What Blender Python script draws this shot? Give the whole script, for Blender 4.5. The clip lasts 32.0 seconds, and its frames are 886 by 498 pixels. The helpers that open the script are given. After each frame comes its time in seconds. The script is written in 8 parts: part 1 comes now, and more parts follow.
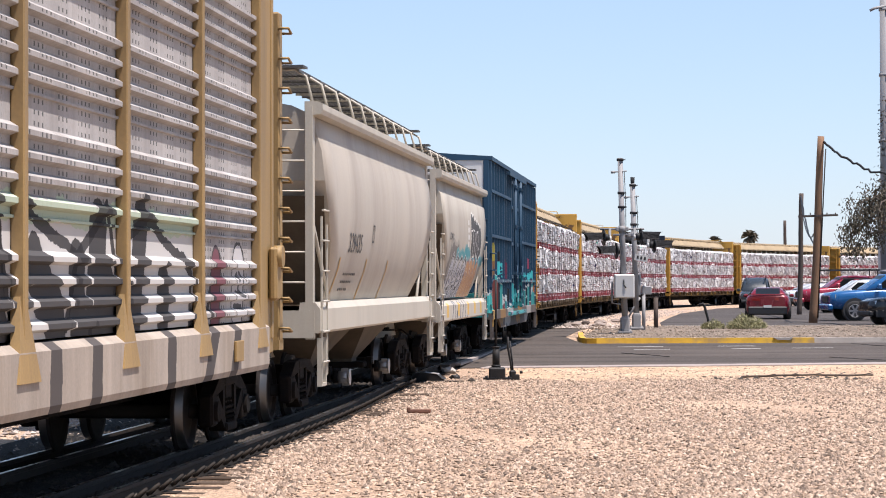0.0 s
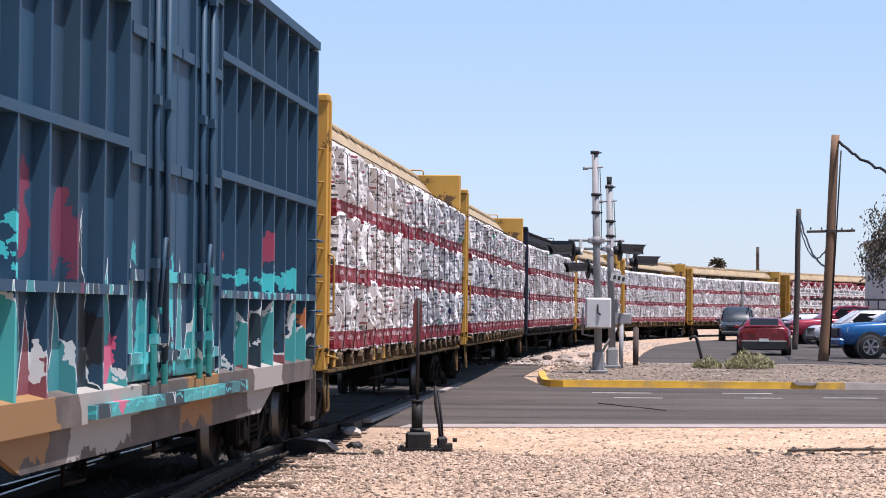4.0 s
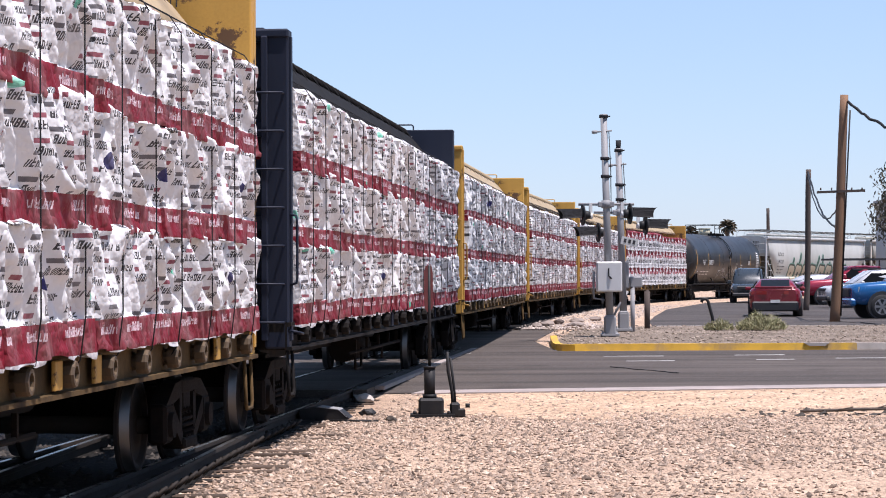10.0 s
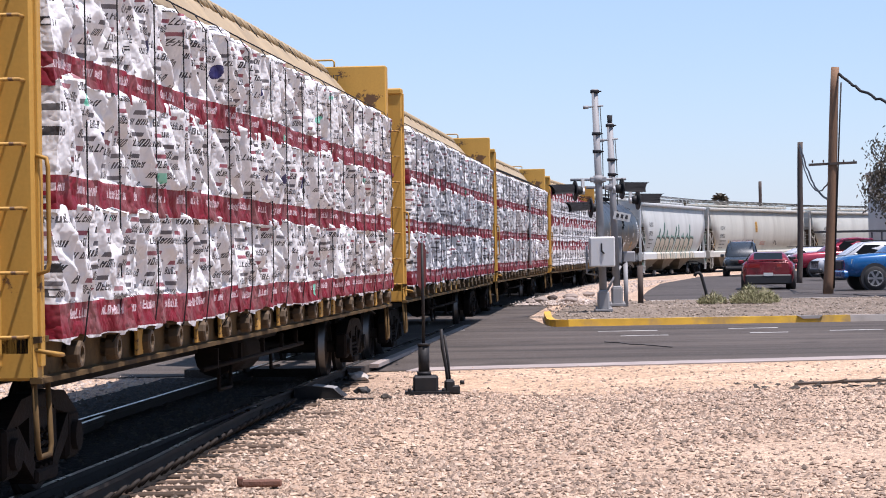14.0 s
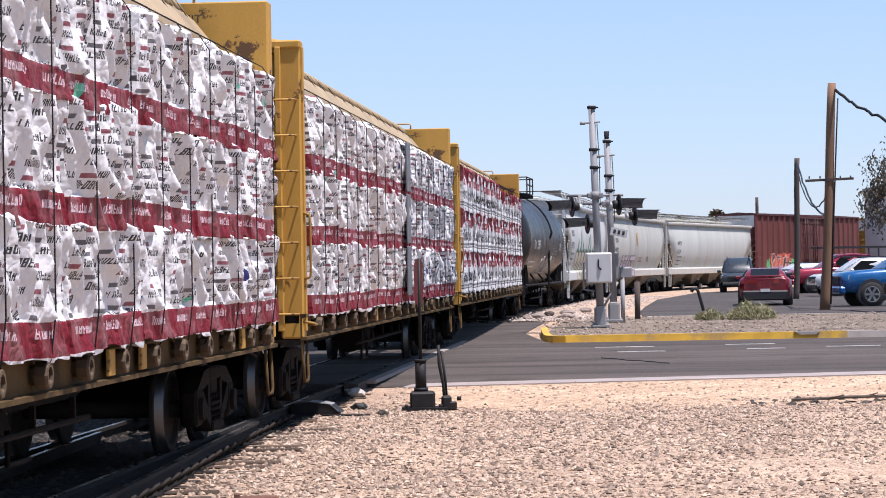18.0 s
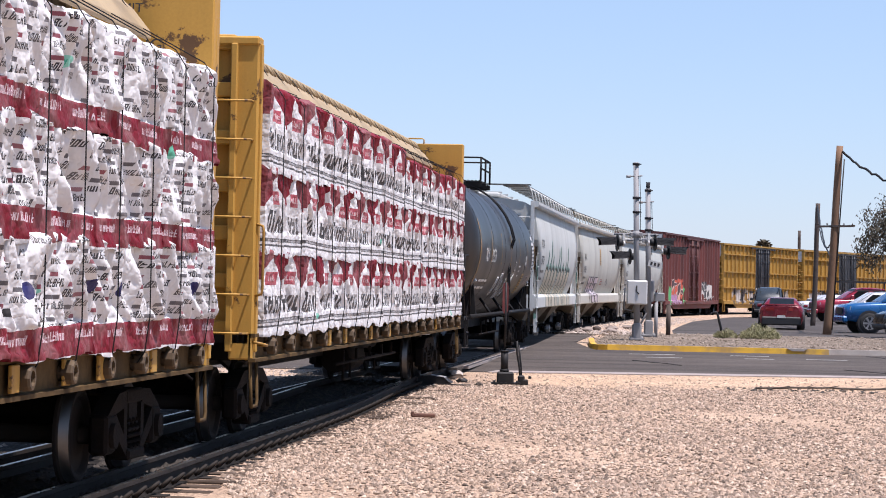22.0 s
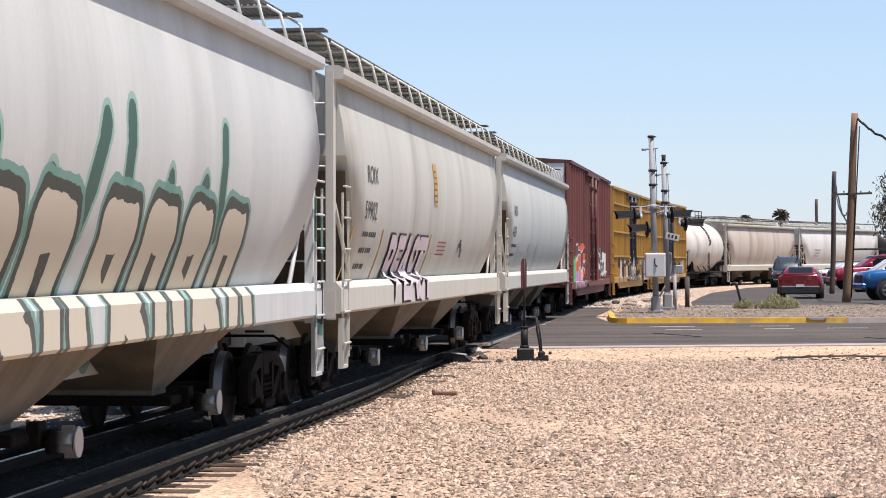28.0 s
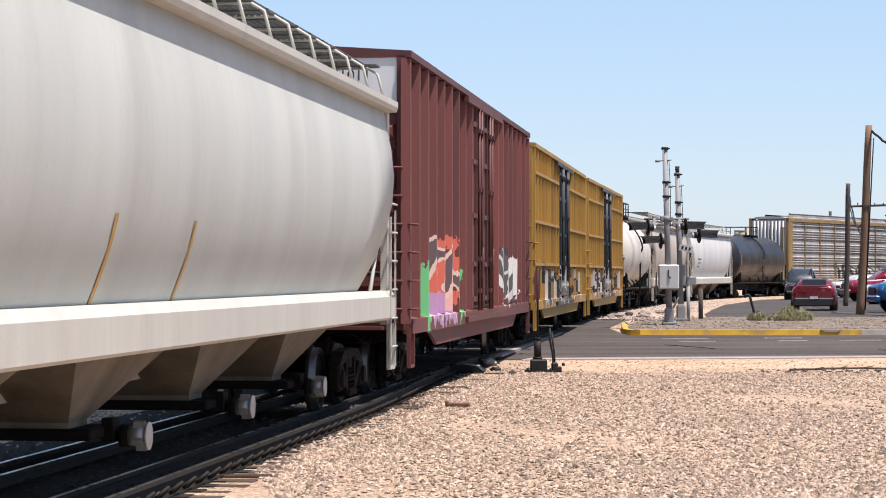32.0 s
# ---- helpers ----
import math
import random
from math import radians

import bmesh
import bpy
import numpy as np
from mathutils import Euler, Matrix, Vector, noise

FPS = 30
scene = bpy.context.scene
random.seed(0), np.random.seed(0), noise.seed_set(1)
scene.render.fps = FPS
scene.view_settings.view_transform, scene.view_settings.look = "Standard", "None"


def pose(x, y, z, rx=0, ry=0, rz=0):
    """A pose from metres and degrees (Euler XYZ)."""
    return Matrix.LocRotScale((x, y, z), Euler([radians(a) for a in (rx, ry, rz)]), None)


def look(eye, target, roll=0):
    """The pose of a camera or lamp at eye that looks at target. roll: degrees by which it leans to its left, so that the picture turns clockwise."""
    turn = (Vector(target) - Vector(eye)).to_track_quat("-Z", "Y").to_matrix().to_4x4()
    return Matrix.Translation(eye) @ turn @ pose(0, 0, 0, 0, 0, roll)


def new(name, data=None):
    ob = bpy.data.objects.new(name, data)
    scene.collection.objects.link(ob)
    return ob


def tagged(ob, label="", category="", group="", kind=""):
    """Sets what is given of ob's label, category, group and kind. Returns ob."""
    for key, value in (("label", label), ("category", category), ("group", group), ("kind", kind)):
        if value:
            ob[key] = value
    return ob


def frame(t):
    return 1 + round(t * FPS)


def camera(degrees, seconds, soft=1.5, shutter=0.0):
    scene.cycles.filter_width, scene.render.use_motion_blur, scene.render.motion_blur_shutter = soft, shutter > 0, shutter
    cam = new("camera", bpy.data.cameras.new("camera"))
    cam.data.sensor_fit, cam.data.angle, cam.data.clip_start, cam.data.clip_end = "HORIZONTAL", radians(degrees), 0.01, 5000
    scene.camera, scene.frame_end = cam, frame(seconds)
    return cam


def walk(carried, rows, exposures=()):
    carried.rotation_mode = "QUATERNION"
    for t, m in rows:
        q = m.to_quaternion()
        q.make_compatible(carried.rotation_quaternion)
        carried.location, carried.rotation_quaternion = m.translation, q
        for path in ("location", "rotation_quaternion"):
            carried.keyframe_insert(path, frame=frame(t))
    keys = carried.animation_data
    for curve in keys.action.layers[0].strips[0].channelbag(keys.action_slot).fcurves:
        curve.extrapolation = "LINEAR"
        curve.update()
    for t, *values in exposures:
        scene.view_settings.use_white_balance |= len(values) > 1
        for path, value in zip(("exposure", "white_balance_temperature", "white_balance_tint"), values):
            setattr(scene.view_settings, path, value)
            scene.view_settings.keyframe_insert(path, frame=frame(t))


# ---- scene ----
import functools

cam = camera(20.796, 32.0, soft=1.0)
ROWS = [
    (0.0, -1.076, -13.352, 1.993, -0.524, 0.796, -0.157),
    (0.5, -0.725, -4.791, 1.949, -0.286, 0.708, 0.076),
    (1.0, -0.414, 2.774, 1.911, -0.070, 0.649, 0.272),
    (1.5, -0.386, 3.479, 1.907, 0.331, 0.717, 0.349),
    (2.0, -0.386, 3.479, 1.907, 0.517, 0.960, 0.386),
    (2.5, -0.386, 3.479, 1.907, 0.582, 1.238, 0.377),
    (3.0, -0.386, 3.479, 1.907, 0.589, 1.393, 0.431),
    (3.5, -0.386, 3.479, 1.907, 0.530, 1.453, 0.562),
    (5.5, -0.386, 3.479, 1.907, 0.327, 1.099, 0.575),
    (6.0, -0.386, 3.479, 1.907, 0.354, 0.885, 0.461),
    (6.5, -0.386, 3.479, 1.907, 0.402, 0.732, 0.226),
    (7.0, -0.386, 3.479, 1.907, 0.468, 0.644, 0.036),
    (7.5, -0.386, 3.479, 1.907, 0.538, 0.632, 0.059),
    (8.0, -0.386, 3.479, 1.907, 0.578, 0.668, 0.020),
    (8.5, -0.386, 3.479, 1.907, 0.539, 0.697, -0.030),
    (9.0, -0.386, 3.479, 1.907, 0.430, 0.680, -0.096),
    (9.5, -0.386, 3.479, 1.907, 0.302, 0.660, -0.156),
    (10.0, -0.386, 3.479, 1.907, 0.218, 0.630, -0.230),
    (10.5, -0.386, 3.479, 1.907, 0.227, 0.585, -0.267),
    (11.0, -0.386, 3.479, 1.907, 0.273, 0.547, -0.367),
    (11.5, -0.386, 3.479, 1.907, 0.309, 0.463, -0.424),
    (12.0, -0.386, 3.479, 1.907, 0.318, 0.364, -0.589),
    (12.5, -0.386, 3.479, 1.907, 0.289, 0.256, -0.646),
    (13.0, -0.386, 3.479, 1.907, 0.293, 0.154, -0.773),
    (13.5, -0.386, 3.479, 1.907, 0.337, 0.080, -0.847),
    (14.0, -0.386, 3.479, 1.907, 0.384, 0.086, -0.943),
    (14.5, -0.386, 3.479, 1.907, 0.435, 0.100, -0.965),
    (16.5, -0.386, 3.479, 1.907, 0.471, 0.219, -1.091),
    (17.0, -0.386, 3.479, 1.907, 0.467, 0.249, -1.160),
    (17.5, -0.386, 3.479, 1.907, 0.469, 0.349, -1.070),
    (18.0, -0.386, 3.479, 1.907, 0.463, 0.464, -0.950),
    (18.5, -0.386, 3.479, 1.907, 0.394, 0.640, -0.850),
    (19.0, -0.386, 3.479, 1.907, 0.209, 0.825, -0.720),
    (19.5, -0.673, -3.536, 1.943, 0.333, 0.934, -0.656),
    (20.0, -0.813, -6.938, 1.960, -0.017, 1.047, -0.527),
    (20.5, -1.006, -11.655, 1.984, -0.191, 1.019, -0.544),
    (21.0, -1.032, -12.299, 1.987, -0.447, 0.859, 0.974),
    (21.5, -1.032, -12.299, 1.987, -0.666, 0.839, 1.176),
    (22.0, -1.032, -12.299, 1.987, -0.831, 0.828, 1.330),
    (22.5, -1.032, -12.299, 1.987, -0.943, 0.931, 0.355),
    (23.0, -1.032, -12.299, 1.987, -1.027, 1.018, -0.669),
    (23.5, -1.032, -12.299, 1.987, -1.160, 0.966, -0.653),
    (24.0, -1.032, -12.299, 1.987, -1.235, 0.901, -0.561),
    (24.5, -1.032, -12.299, 1.987, -1.258, 0.819, -0.627),
    (25.0, -1.032, -12.299, 1.987, -1.238, 0.729, -0.687),
    (25.5, -1.032, -12.299, 1.987, -1.193, 0.570, -0.379),
    (26.0, -1.032, -12.299, 1.987, -1.130, 0.415, -0.168),
    (26.5, -1.032, -12.299, 1.987, -1.084, 0.285, -0.140),
    (28.5, -1.032, -12.299, 1.987, -1.342, 0.320, -0.096),
    (29.0, -1.032, -12.299, 1.987, -1.448, 0.380, -0.072),
    (29.5, -1.032, -12.299, 1.987, -1.488, 0.409, -0.206),
    (30.0, -1.032, -12.299, 1.987, -1.490, 0.414, -0.245),
    (30.5, -1.032, -12.299, 1.987, -1.480, 0.411, -0.130),
    (31.0, -1.032, -12.299, 1.987, -1.467, 0.432, 0.015),
    (31.5, -1.032, -12.299, 1.987, -1.444, 0.516, 0.035),
    (32.0, -1.032, -12.299, 1.987, -1.555, 0.564, 0.010),
]
# how far the train has come, in metres, by the second
RUN = [(0, -17.23), (0.5, -14.32), (1, -11.11), (2, -3.63), (3, 5.10), (3.5, 9.46), (5.5, 26.90), (6, 31.26), (7, 39.95), (8, 48.64), (9, 57.36), (10, 66.08), (11, 74.78), (12, 83.48), (13, 92.21), (14, 100.94), (14.5, 105.38), (16.5, 123.14), (17, 127.58), (18, 136.48), (19, 145.38), (19.5, 152.39), (20, 158.17), (20.5, 163.54), (21, 168.70), (22, 178.72), (23, 188.00), (24, 197.45), (25, 208.40), (26, 219.30), (26.5, 224.88), (28.5, 246.54), (29, 251.95), (30, 262.61), (31, 273.19), (32, 284.13)]
ENDS = [0.00, 15.57, 27.95, 46.84, 70.95, 95.04, 119.15, 143.24, 167.34, 191.45, 215.59, 236.10, 258.31, 282.26, 306.54, 329.66, 351.66, 371.91, 387.29, 408.87, 428.29, 445.78]  # couplings along the train
HEAD0, SIDE0, RAIL_Z = 0.09100, 6.152, 0.150
BEND = [(-30, 0.00000), (30, 0.00000), (60, 0.00014), (80, 0.00172), (100, 0.00075), (125, 0.00331), (160, 0.00674), (220, 0.00518), (300, 0.00518)]  # metres along the line, curvature


def aim(x, y, z, yaw, pitch, roll):
    """The pose from a heading (clockwise from +y), a tilt and a lean, in degrees."""
    a, b = radians(yaw), radians(pitch)
    way = Vector((math.sin(a) * math.cos(b), math.cos(a) * math.cos(b), math.sin(b)))
    eye = Vector((x, y, z))
    return look(eye, eye + way, roll)


walk(cam, [(t, aim(*r)) for t, *r in ROWS],
     [(0.0, 0.84, 6700, 17), (0.8, 0.82, 6700, 17), (1.6, 0.73, 6450, 20), (18.8, 0.72, 6300, 20), (21.5, 0.70, 6350, 20), (25.0, 0.75, 6450, 19), (28.5, 0.76, 6700, 16), (32.0, 0.76, 6700, 16)])

# ---- light ----
SUN = Vector((0.30, -0.18, 1.0)).normalized()  # towards the sun
world = bpy.data.worlds.new("sky")
scene.world = world
world.use_nodes = True
wn = world.node_tree
sky = wn.nodes.new("ShaderNodeTexSky")
sky.sky_type, sky.sun_disc = "NISHITA", False
sky.sun_elevation = math.asin(SUN.z)
sky.sun_rotation = math.atan2(SUN.x, SUN.y)
sky.air_density, sky.dust_density, sky.ozone_density, sky.altitude = 1.0, 0.4, 3.0, 300
haze = wn.nodes.new("ShaderNodeMix")
haze.data_type = "RGBA"
haze.inputs[0].default_value = 0.4
haze.inputs[7].default_value = (3.6, 5.5, 8.2, 1.0)  # pale summer haze
wn.links.new(sky.outputs[0], haze.inputs[6])
wn.links.new(haze.outputs[2], wn.nodes["Background"].inputs[0])
wn.nodes["Background"].inputs[1].default_value = 0.083
sun = new("sun", bpy.data.lights.new("sun", "SUN"))
sun.data.energy, sun.data.angle, sun.data.color = 5.0, radians(0.53), (1.0, 0.955, 0.90)
sun.matrix_world = look(SUN * 100, (0, 0, 0))
scene.view_settings.exposure = 0.0

# ---- the line of the track ----
@functools.lru_cache(None)
def line_table():
    step, rows = 0.5, []
    x, y, a = 0.0, 0.0, HEAD0
    s = 0.0
    ss = np.array([b[0] for b in BEND]); kk = np.array([b[1] for b in BEND])
    fore = []
    while s <= 520:
        fore.append((s, x, y, a))
        a += step * float(np.interp(s, ss, kk)) * (1 if s < 330 else 0)
        x += step * math.sin(a); y += step * math.cos(a); s += step
    t = np.array(fore)
    t[:, 1] += -SIDE0 * math.cos(HEAD0); t[:, 2] += SIDE0 * math.sin(HEAD0)
    return t


def track_at(s, side=0.0, z=0.0):
    """A point on the line, side metres to its right, z above the rail's top, and the heading there."""
    t = line_table()
    if s < 0:
        x, y, a = t[0, 1] + s * math.sin(HEAD0), t[0, 2] + s * math.cos(HEAD0), HEAD0
    else:
        x, y, a = (float(np.interp(s, t[:, 0], t[:, k])) for k in (1, 2, 3))
    return Vector((x + side * math.cos(a), y - side * math.sin(a), RAIL_Z + z)), a


def run(t):
    """How far the train has come at t seconds."""
    ts = [r[0] for r in RUN]
    if t <= ts[0]:
        return RUN[0][1]
    return float(np.interp(t, ts, [r[1] for r in RUN]))


# ---- building helpers ----
def mesh_of(bm, name, mat, smooth=False):
    me = bpy.data.meshes.new(name)
    bm.normal_update()
    bm.to_mesh(me)
    bm.free()
    for m in (mat if isinstance(mat, (list, tuple)) else [mat]):
        me.materials.append(m)
    if smooth:
        for p in me.polygons:
            p.use_smooth = True
    return me


def part(name, bm, material, parent=None, label="", smooth=False, at=None):
    ob = new(name, mesh_of(bm, name, material, smooth))
    if parent is not None:
        ob.parent = parent
    if at is not None:
        ob.matrix_basis = at
    if label:
        ob["label"] = label
    return ob


def thing(name, label, category, group="", at=None, kind=""):
    ob = new(name)
    ob.empty_display_size = 0.2
    if at is not None:
        ob.matrix_basis = at
    return tagged(ob, label, category, group, kind)


def box(bm, c, s, rot=None, mi=0, bevel=0.0):
    """An axis-aligned box of centre c and size s, or turned by rot about its centre."""
    m = Matrix.Translation(c) @ (rot.to_4x4() if rot is not None else Matrix.Identity(4))
    vs = [bm.verts.new(m @ Vector((s[0] * (i - .5), s[1] * (j - .5), s[2] * (k - .5)))) for i in (0, 1) for j in (0, 1) for k in (0, 1)]
    fs = []
    for a in ((0, 1, 3, 2), (4, 6, 7, 5), (0, 4, 5, 1), (2, 3, 7, 6), (0, 2, 6, 4), (1, 5, 7, 3)):
        f = bm.faces.new([vs[i] for i in a]); f.material_index = mi; fs.append(f)
    if bevel:
        es = {e for f in fs for e in f.edges}
        bmesh.ops.bevel(bm, geom=list(es), offset=bevel, segments=1, affect="EDGES")
    return fs


def rod(bm, a, b, r, n=8, r2=None, mi=0, caps=True):
    """A round bar from a to b."""
    a, b = Vector(a), Vector(b)
    q = (b - a).to_track_quat("Z", "Y").to_matrix()
    r2 = r if r2 is None else r2
    lo = [bm.verts.new(a + q @ Vector((r * math.cos(t), r * math.sin(t), 0))) for t in (2 * math.pi * i / n for i in range(n))]
    hi = [bm.verts.new(b + q @ Vector((r2 * math.cos(t), r2 * math.sin(t), 0))) for t in (2 * math.pi * i / n for i in range(n))]
    for i in range(n):
        f = bm.faces.new((lo[i], lo[(i + 1) % n], hi[(i + 1) % n], hi[i])); f.material_index = mi; f.smooth = True
    if caps:
        f = bm.faces.new(lo[::-1]); f.material_index = mi
        f = bm.faces.new(hi); f.material_index = mi


def path_rod(bm, pts, r, n=6, mi=0):
    """One connected round bar through the points."""
    pts = [Vector(p) for p in pts]
    rings = []
    for i, p in enumerate(pts):
        d = (pts[min(i + 1, len(pts) - 1)] - pts[max(i - 1, 0)])
        q = (d if d.length > 1e-6 else Vector((0, 0, 1))).to_track_quat("Z", "Y").to_matrix()
        if rings:
            # keep the rings from twisting
            u = q.inverted() @ ref
            a0 = math.atan2(u.y, u.x)
        else:
            a0 = 0.0
        rr = r(i / (len(pts) - 1)) if callable(r) else r
        ring = [q @ Vector((math.cos(a0 + 2 * math.pi * k / n), math.sin(a0 + 2 * math.pi * k / n), 0)) for k in range(n)]
        ref = ring[0]
        rings.append([bm.verts.new(p + v * rr) for v in ring])
    for a, b in zip(rings, rings[1:]):
        for k in range(n):
            f = bm.faces.new((a[k], a[(k + 1) % n], b[(k + 1) % n], b[k])); f.material_index = mi; f.smooth = True
    bm.faces.new(rings[0][::-1]).material_index = mi
    bm.faces.new(rings[-1]).material_index = mi


def prism(bm, outline, y0, y1, mi=0, smooth=False, caps=True):
    """The outline [(x, z)] swept along y."""
    a = [bm.verts.new((x, y0, z)) for x, z in outline]
    b = [bm.verts.new((x, y1, z)) for x, z in outline]
    n = len(outline)
    for i in range(n):
        f = bm.faces.new((a[i], a[(i + 1) % n], b[(i + 1) % n], b[i])); f.material_index = mi; f.smooth = smooth
    if caps:
        bm.faces.new(a[::-1]).material_index = mi
        bm.faces.new(b).material_index = mi


def slab(bm, pts, d, mi=0):
    """A flat piece of the outline pts (3D), pushed by the vector d."""
    d = Vector(d)
    a = [bm.verts.new(Vector(p)) for p in pts]
    b = [bm.verts.new(Vector(p) + d) for p in pts]
    n = len(pts)
    for i in range(n):
        bm.faces.new((a[i], a[(i + 1) % n], b[(i + 1) % n], b[i])).material_index = mi
    bm.faces.new(a[::-1]).material_index = mi
    bm.faces.new(b).material_index = mi


def fixed(bm):
    bmesh.ops.recalc_face_normals(bm, faces=bm.faces)
    return bm


# ---- materials ----
def muted(c, k=0.77):
    """A paint or stone colour, lowered so that shade reads darker against sunlight."""
    return tuple(v * k for v in c)


def material(name, base, rough=0.6, metal=0.0, var=0.12, scale=3.0, fine=40.0, bump=0.0, dirt=None, dirt_amount=0.35, streak=False, coat=0.0, objvar=0.0, spec=0.5):
    """A painted or worn surface: the base colour varied at two scales, dirt in patches, optional streaks that run down, and fine relief."""
    base = muted(base)
    dirt = dirt and muted(dirt)
    m = bpy.data.materials.new(name)
    m.use_nodes = True
    n, l = m.node_tree.nodes, m.node_tree.links
    b = n["Principled BSDF"]
    b.inputs["Roughness"].default_value, b.inputs["Metallic"].default_value = rough, metal
    b.inputs["Coat Weight"].default_value = coat
    b.inputs["Specular IOR Level"].default_value = spec
    tc = n.new("ShaderNodeTexCoord")
    mp = n.new("ShaderNodeMapping")
    l.new(tc.outputs["Object"], mp.inputs[0])
    big, small = n.new("ShaderNodeTexNoise"), n.new("ShaderNodeTexNoise")
    big.inputs["Scale"].default_value, small.inputs["Scale"].default_value = scale, fine
    big.inputs["Detail"].default_value, small.inputs["Detail"].default_value = 5, 3
    l.new(mp.outputs[0], big.inputs[0]); l.new(tc.outputs["Object"], small.inputs[0])
    if streak:
        mp.inputs["Scale"].default_value = (1.0, 1.0, 0.12)
    mix = n.new("ShaderNodeMix"); mix.data_type = "RGBA"
    lo = [max(0, c * (1 - var)) for c in base]; hi = [min(1, c * (1 + var)) for c in base]
    mix.inputs[6].default_value, mix.inputs[7].default_value = (*lo, 1), (*hi, 1)
    avg = n.new("ShaderNodeMath"); avg.operation = "MULTIPLY_ADD"; avg.inputs[1].default_value = 0.35
    l.new(small.outputs[0], avg.inputs[0]); l.new(big.outputs[0], avg.inputs[2])
    cl = n.new("ShaderNodeMapRange"); cl.inputs[1].default_value, cl.inputs[2].default_value = 0.40, 0.95
    l.new(avg.outputs[0], cl.inputs[0]); l.new(cl.outputs[0], mix.inputs[0])
    out = mix.outputs[2]
    if dirt is not None:
        nd = n.new("ShaderNodeTexNoise"); nd.inputs["Scale"].default_value = scale * 0.6; nd.inputs["Detail"].default_value = 8; nd.inputs["Roughness"].default_value = 0.65
        l.new(mp.outputs[0], nd.inputs[0])
        mr = n.new("ShaderNodeMapRange"); mr.inputs[1].default_value, mr.inputs[2].default_value = 0.5, 0.72; mr.inputs[4].default_value = dirt_amount
        l.new(nd.outputs[0], mr.inputs[0])
        md = n.new("ShaderNodeMix"); md.data_type = "RGBA"; md.inputs[7].default_value = (*dirt, 1)
        l.new(mr.outputs[0], md.inputs[0]); l.new(out, md.inputs[6]); out = md.outputs[2]
    if objvar:
        oi = n.new("ShaderNodeObjectInfo")
        hs = n.new("ShaderNodeHueSaturation")
        r = n.new("ShaderNodeMapRange"); r.inputs[3].default_value, r.inputs[4].default_value = 1 - objvar, 1 + objvar
        l.new(oi.outputs["Random"], r.inputs[0]); l.new(r.outputs[0], hs.inputs["Value"]); l.new(out, hs.inputs["Color"]); out = hs.outputs[0]
    l.new(out, b.inputs["Base Color"])
    rr = n.new("ShaderNodeMapRange"); rr.inputs[3].default_value, rr.inputs[4].default_value = max(0.03, rough - 0.1), min(1, rough + 0.12)
    l.new(big.outputs[0], rr.inputs[0]); l.new(rr.outputs[0], b.inputs["Roughness"])
    if bump:
        bp = n.new("ShaderNodeBump"); bp.inputs["Strength"].default_value = bump; bp.inputs["Distance"].default_value = 0.02
        l.new(small.outputs[0], bp.inputs["Height"]); l.new(bp.outputs[0], b.inputs["Normal"])
    return m


def rusted(m, col=(.055, .026, .016), scale=2.2, edge=.60):
    """Scrapes and rust patches with hard edges over a paint."""
    k = Nodes(m)
    co, x, y, z = k.xyz()
    n = k.noise(co, scale, 8, .68)
    g = k.n.new("ShaderNodeMapRange"); g.inputs[1].default_value, g.inputs[2].default_value, g.inputs[4].default_value = edge, edge + .03, .9
    k.l.new(n.outputs[0], g.inputs[0])
    k.l.new(k.mix(g.outputs[0], k.colour_in(), col), k.b.inputs["Base Color"])
    return m


def plain(name, base, rough=0.6, metal=0.0):
    return material(name, base, rough, metal, var=0.05)


class Nodes:
    """Short hand for sums on the nodes of one material."""

    def __init__(self, m):
        self.n, self.l = m.node_tree.nodes, m.node_tree.links
        self.b = self.n["Principled BSDF"]

    def op(self, kind, a, b=None, c=None):
        d = self.n.new("ShaderNodeMath")
        d.operation = kind
        for i, v in enumerate((a, b, c)):
            if v is None:
                continue
            if isinstance(v, (int, float)):
                d.inputs[i].default_value = v
            else:
                self.l.new(v, d.inputs[i])
        return d.outputs[0]

    def xyz(self):
        tc, sp = self.n.new("ShaderNodeTexCoord"), self.n.new("ShaderNodeSeparateXYZ")
        self.l.new(tc.outputs["Object"], sp.inputs[0])
        return tc.outputs["Object"], sp.outputs[0], sp.outputs[1], sp.outputs[2]

    def between(self, v, lo, hi):
        return self.op("MULTIPLY", self.op("GREATER_THAN", v, lo), self.op("LESS_THAN", v, hi))

    def mix(self, f, a, b):
        d = self.n.new("ShaderNodeMix")
        d.data_type = "RGBA"
        for i, v in ((0, f), (6, a), (7, b)):
            if isinstance(v, (int, float)):
                d.inputs[i].default_value = v
            elif isinstance(v, tuple):
                d.inputs[i].default_value = (*v, 1)
            else:
                self.l.new(v, d.inputs[i])
        return d.outputs[2]

    def noise(self, co, scale, detail=3, rough=0.5):
        d = self.n.new("ShaderNodeTexNoise")
        d.inputs["Scale"].default_value, d.inputs["Detail"].default_value, d.inputs["Roughness"].default_value = scale, detail, rough
        self.l.new(co, d.inputs[0])
        return d

    def colour_in(self):
        """What feeds the base colour now."""
        return self.b.inputs["Base Color"].links[0].from_socket


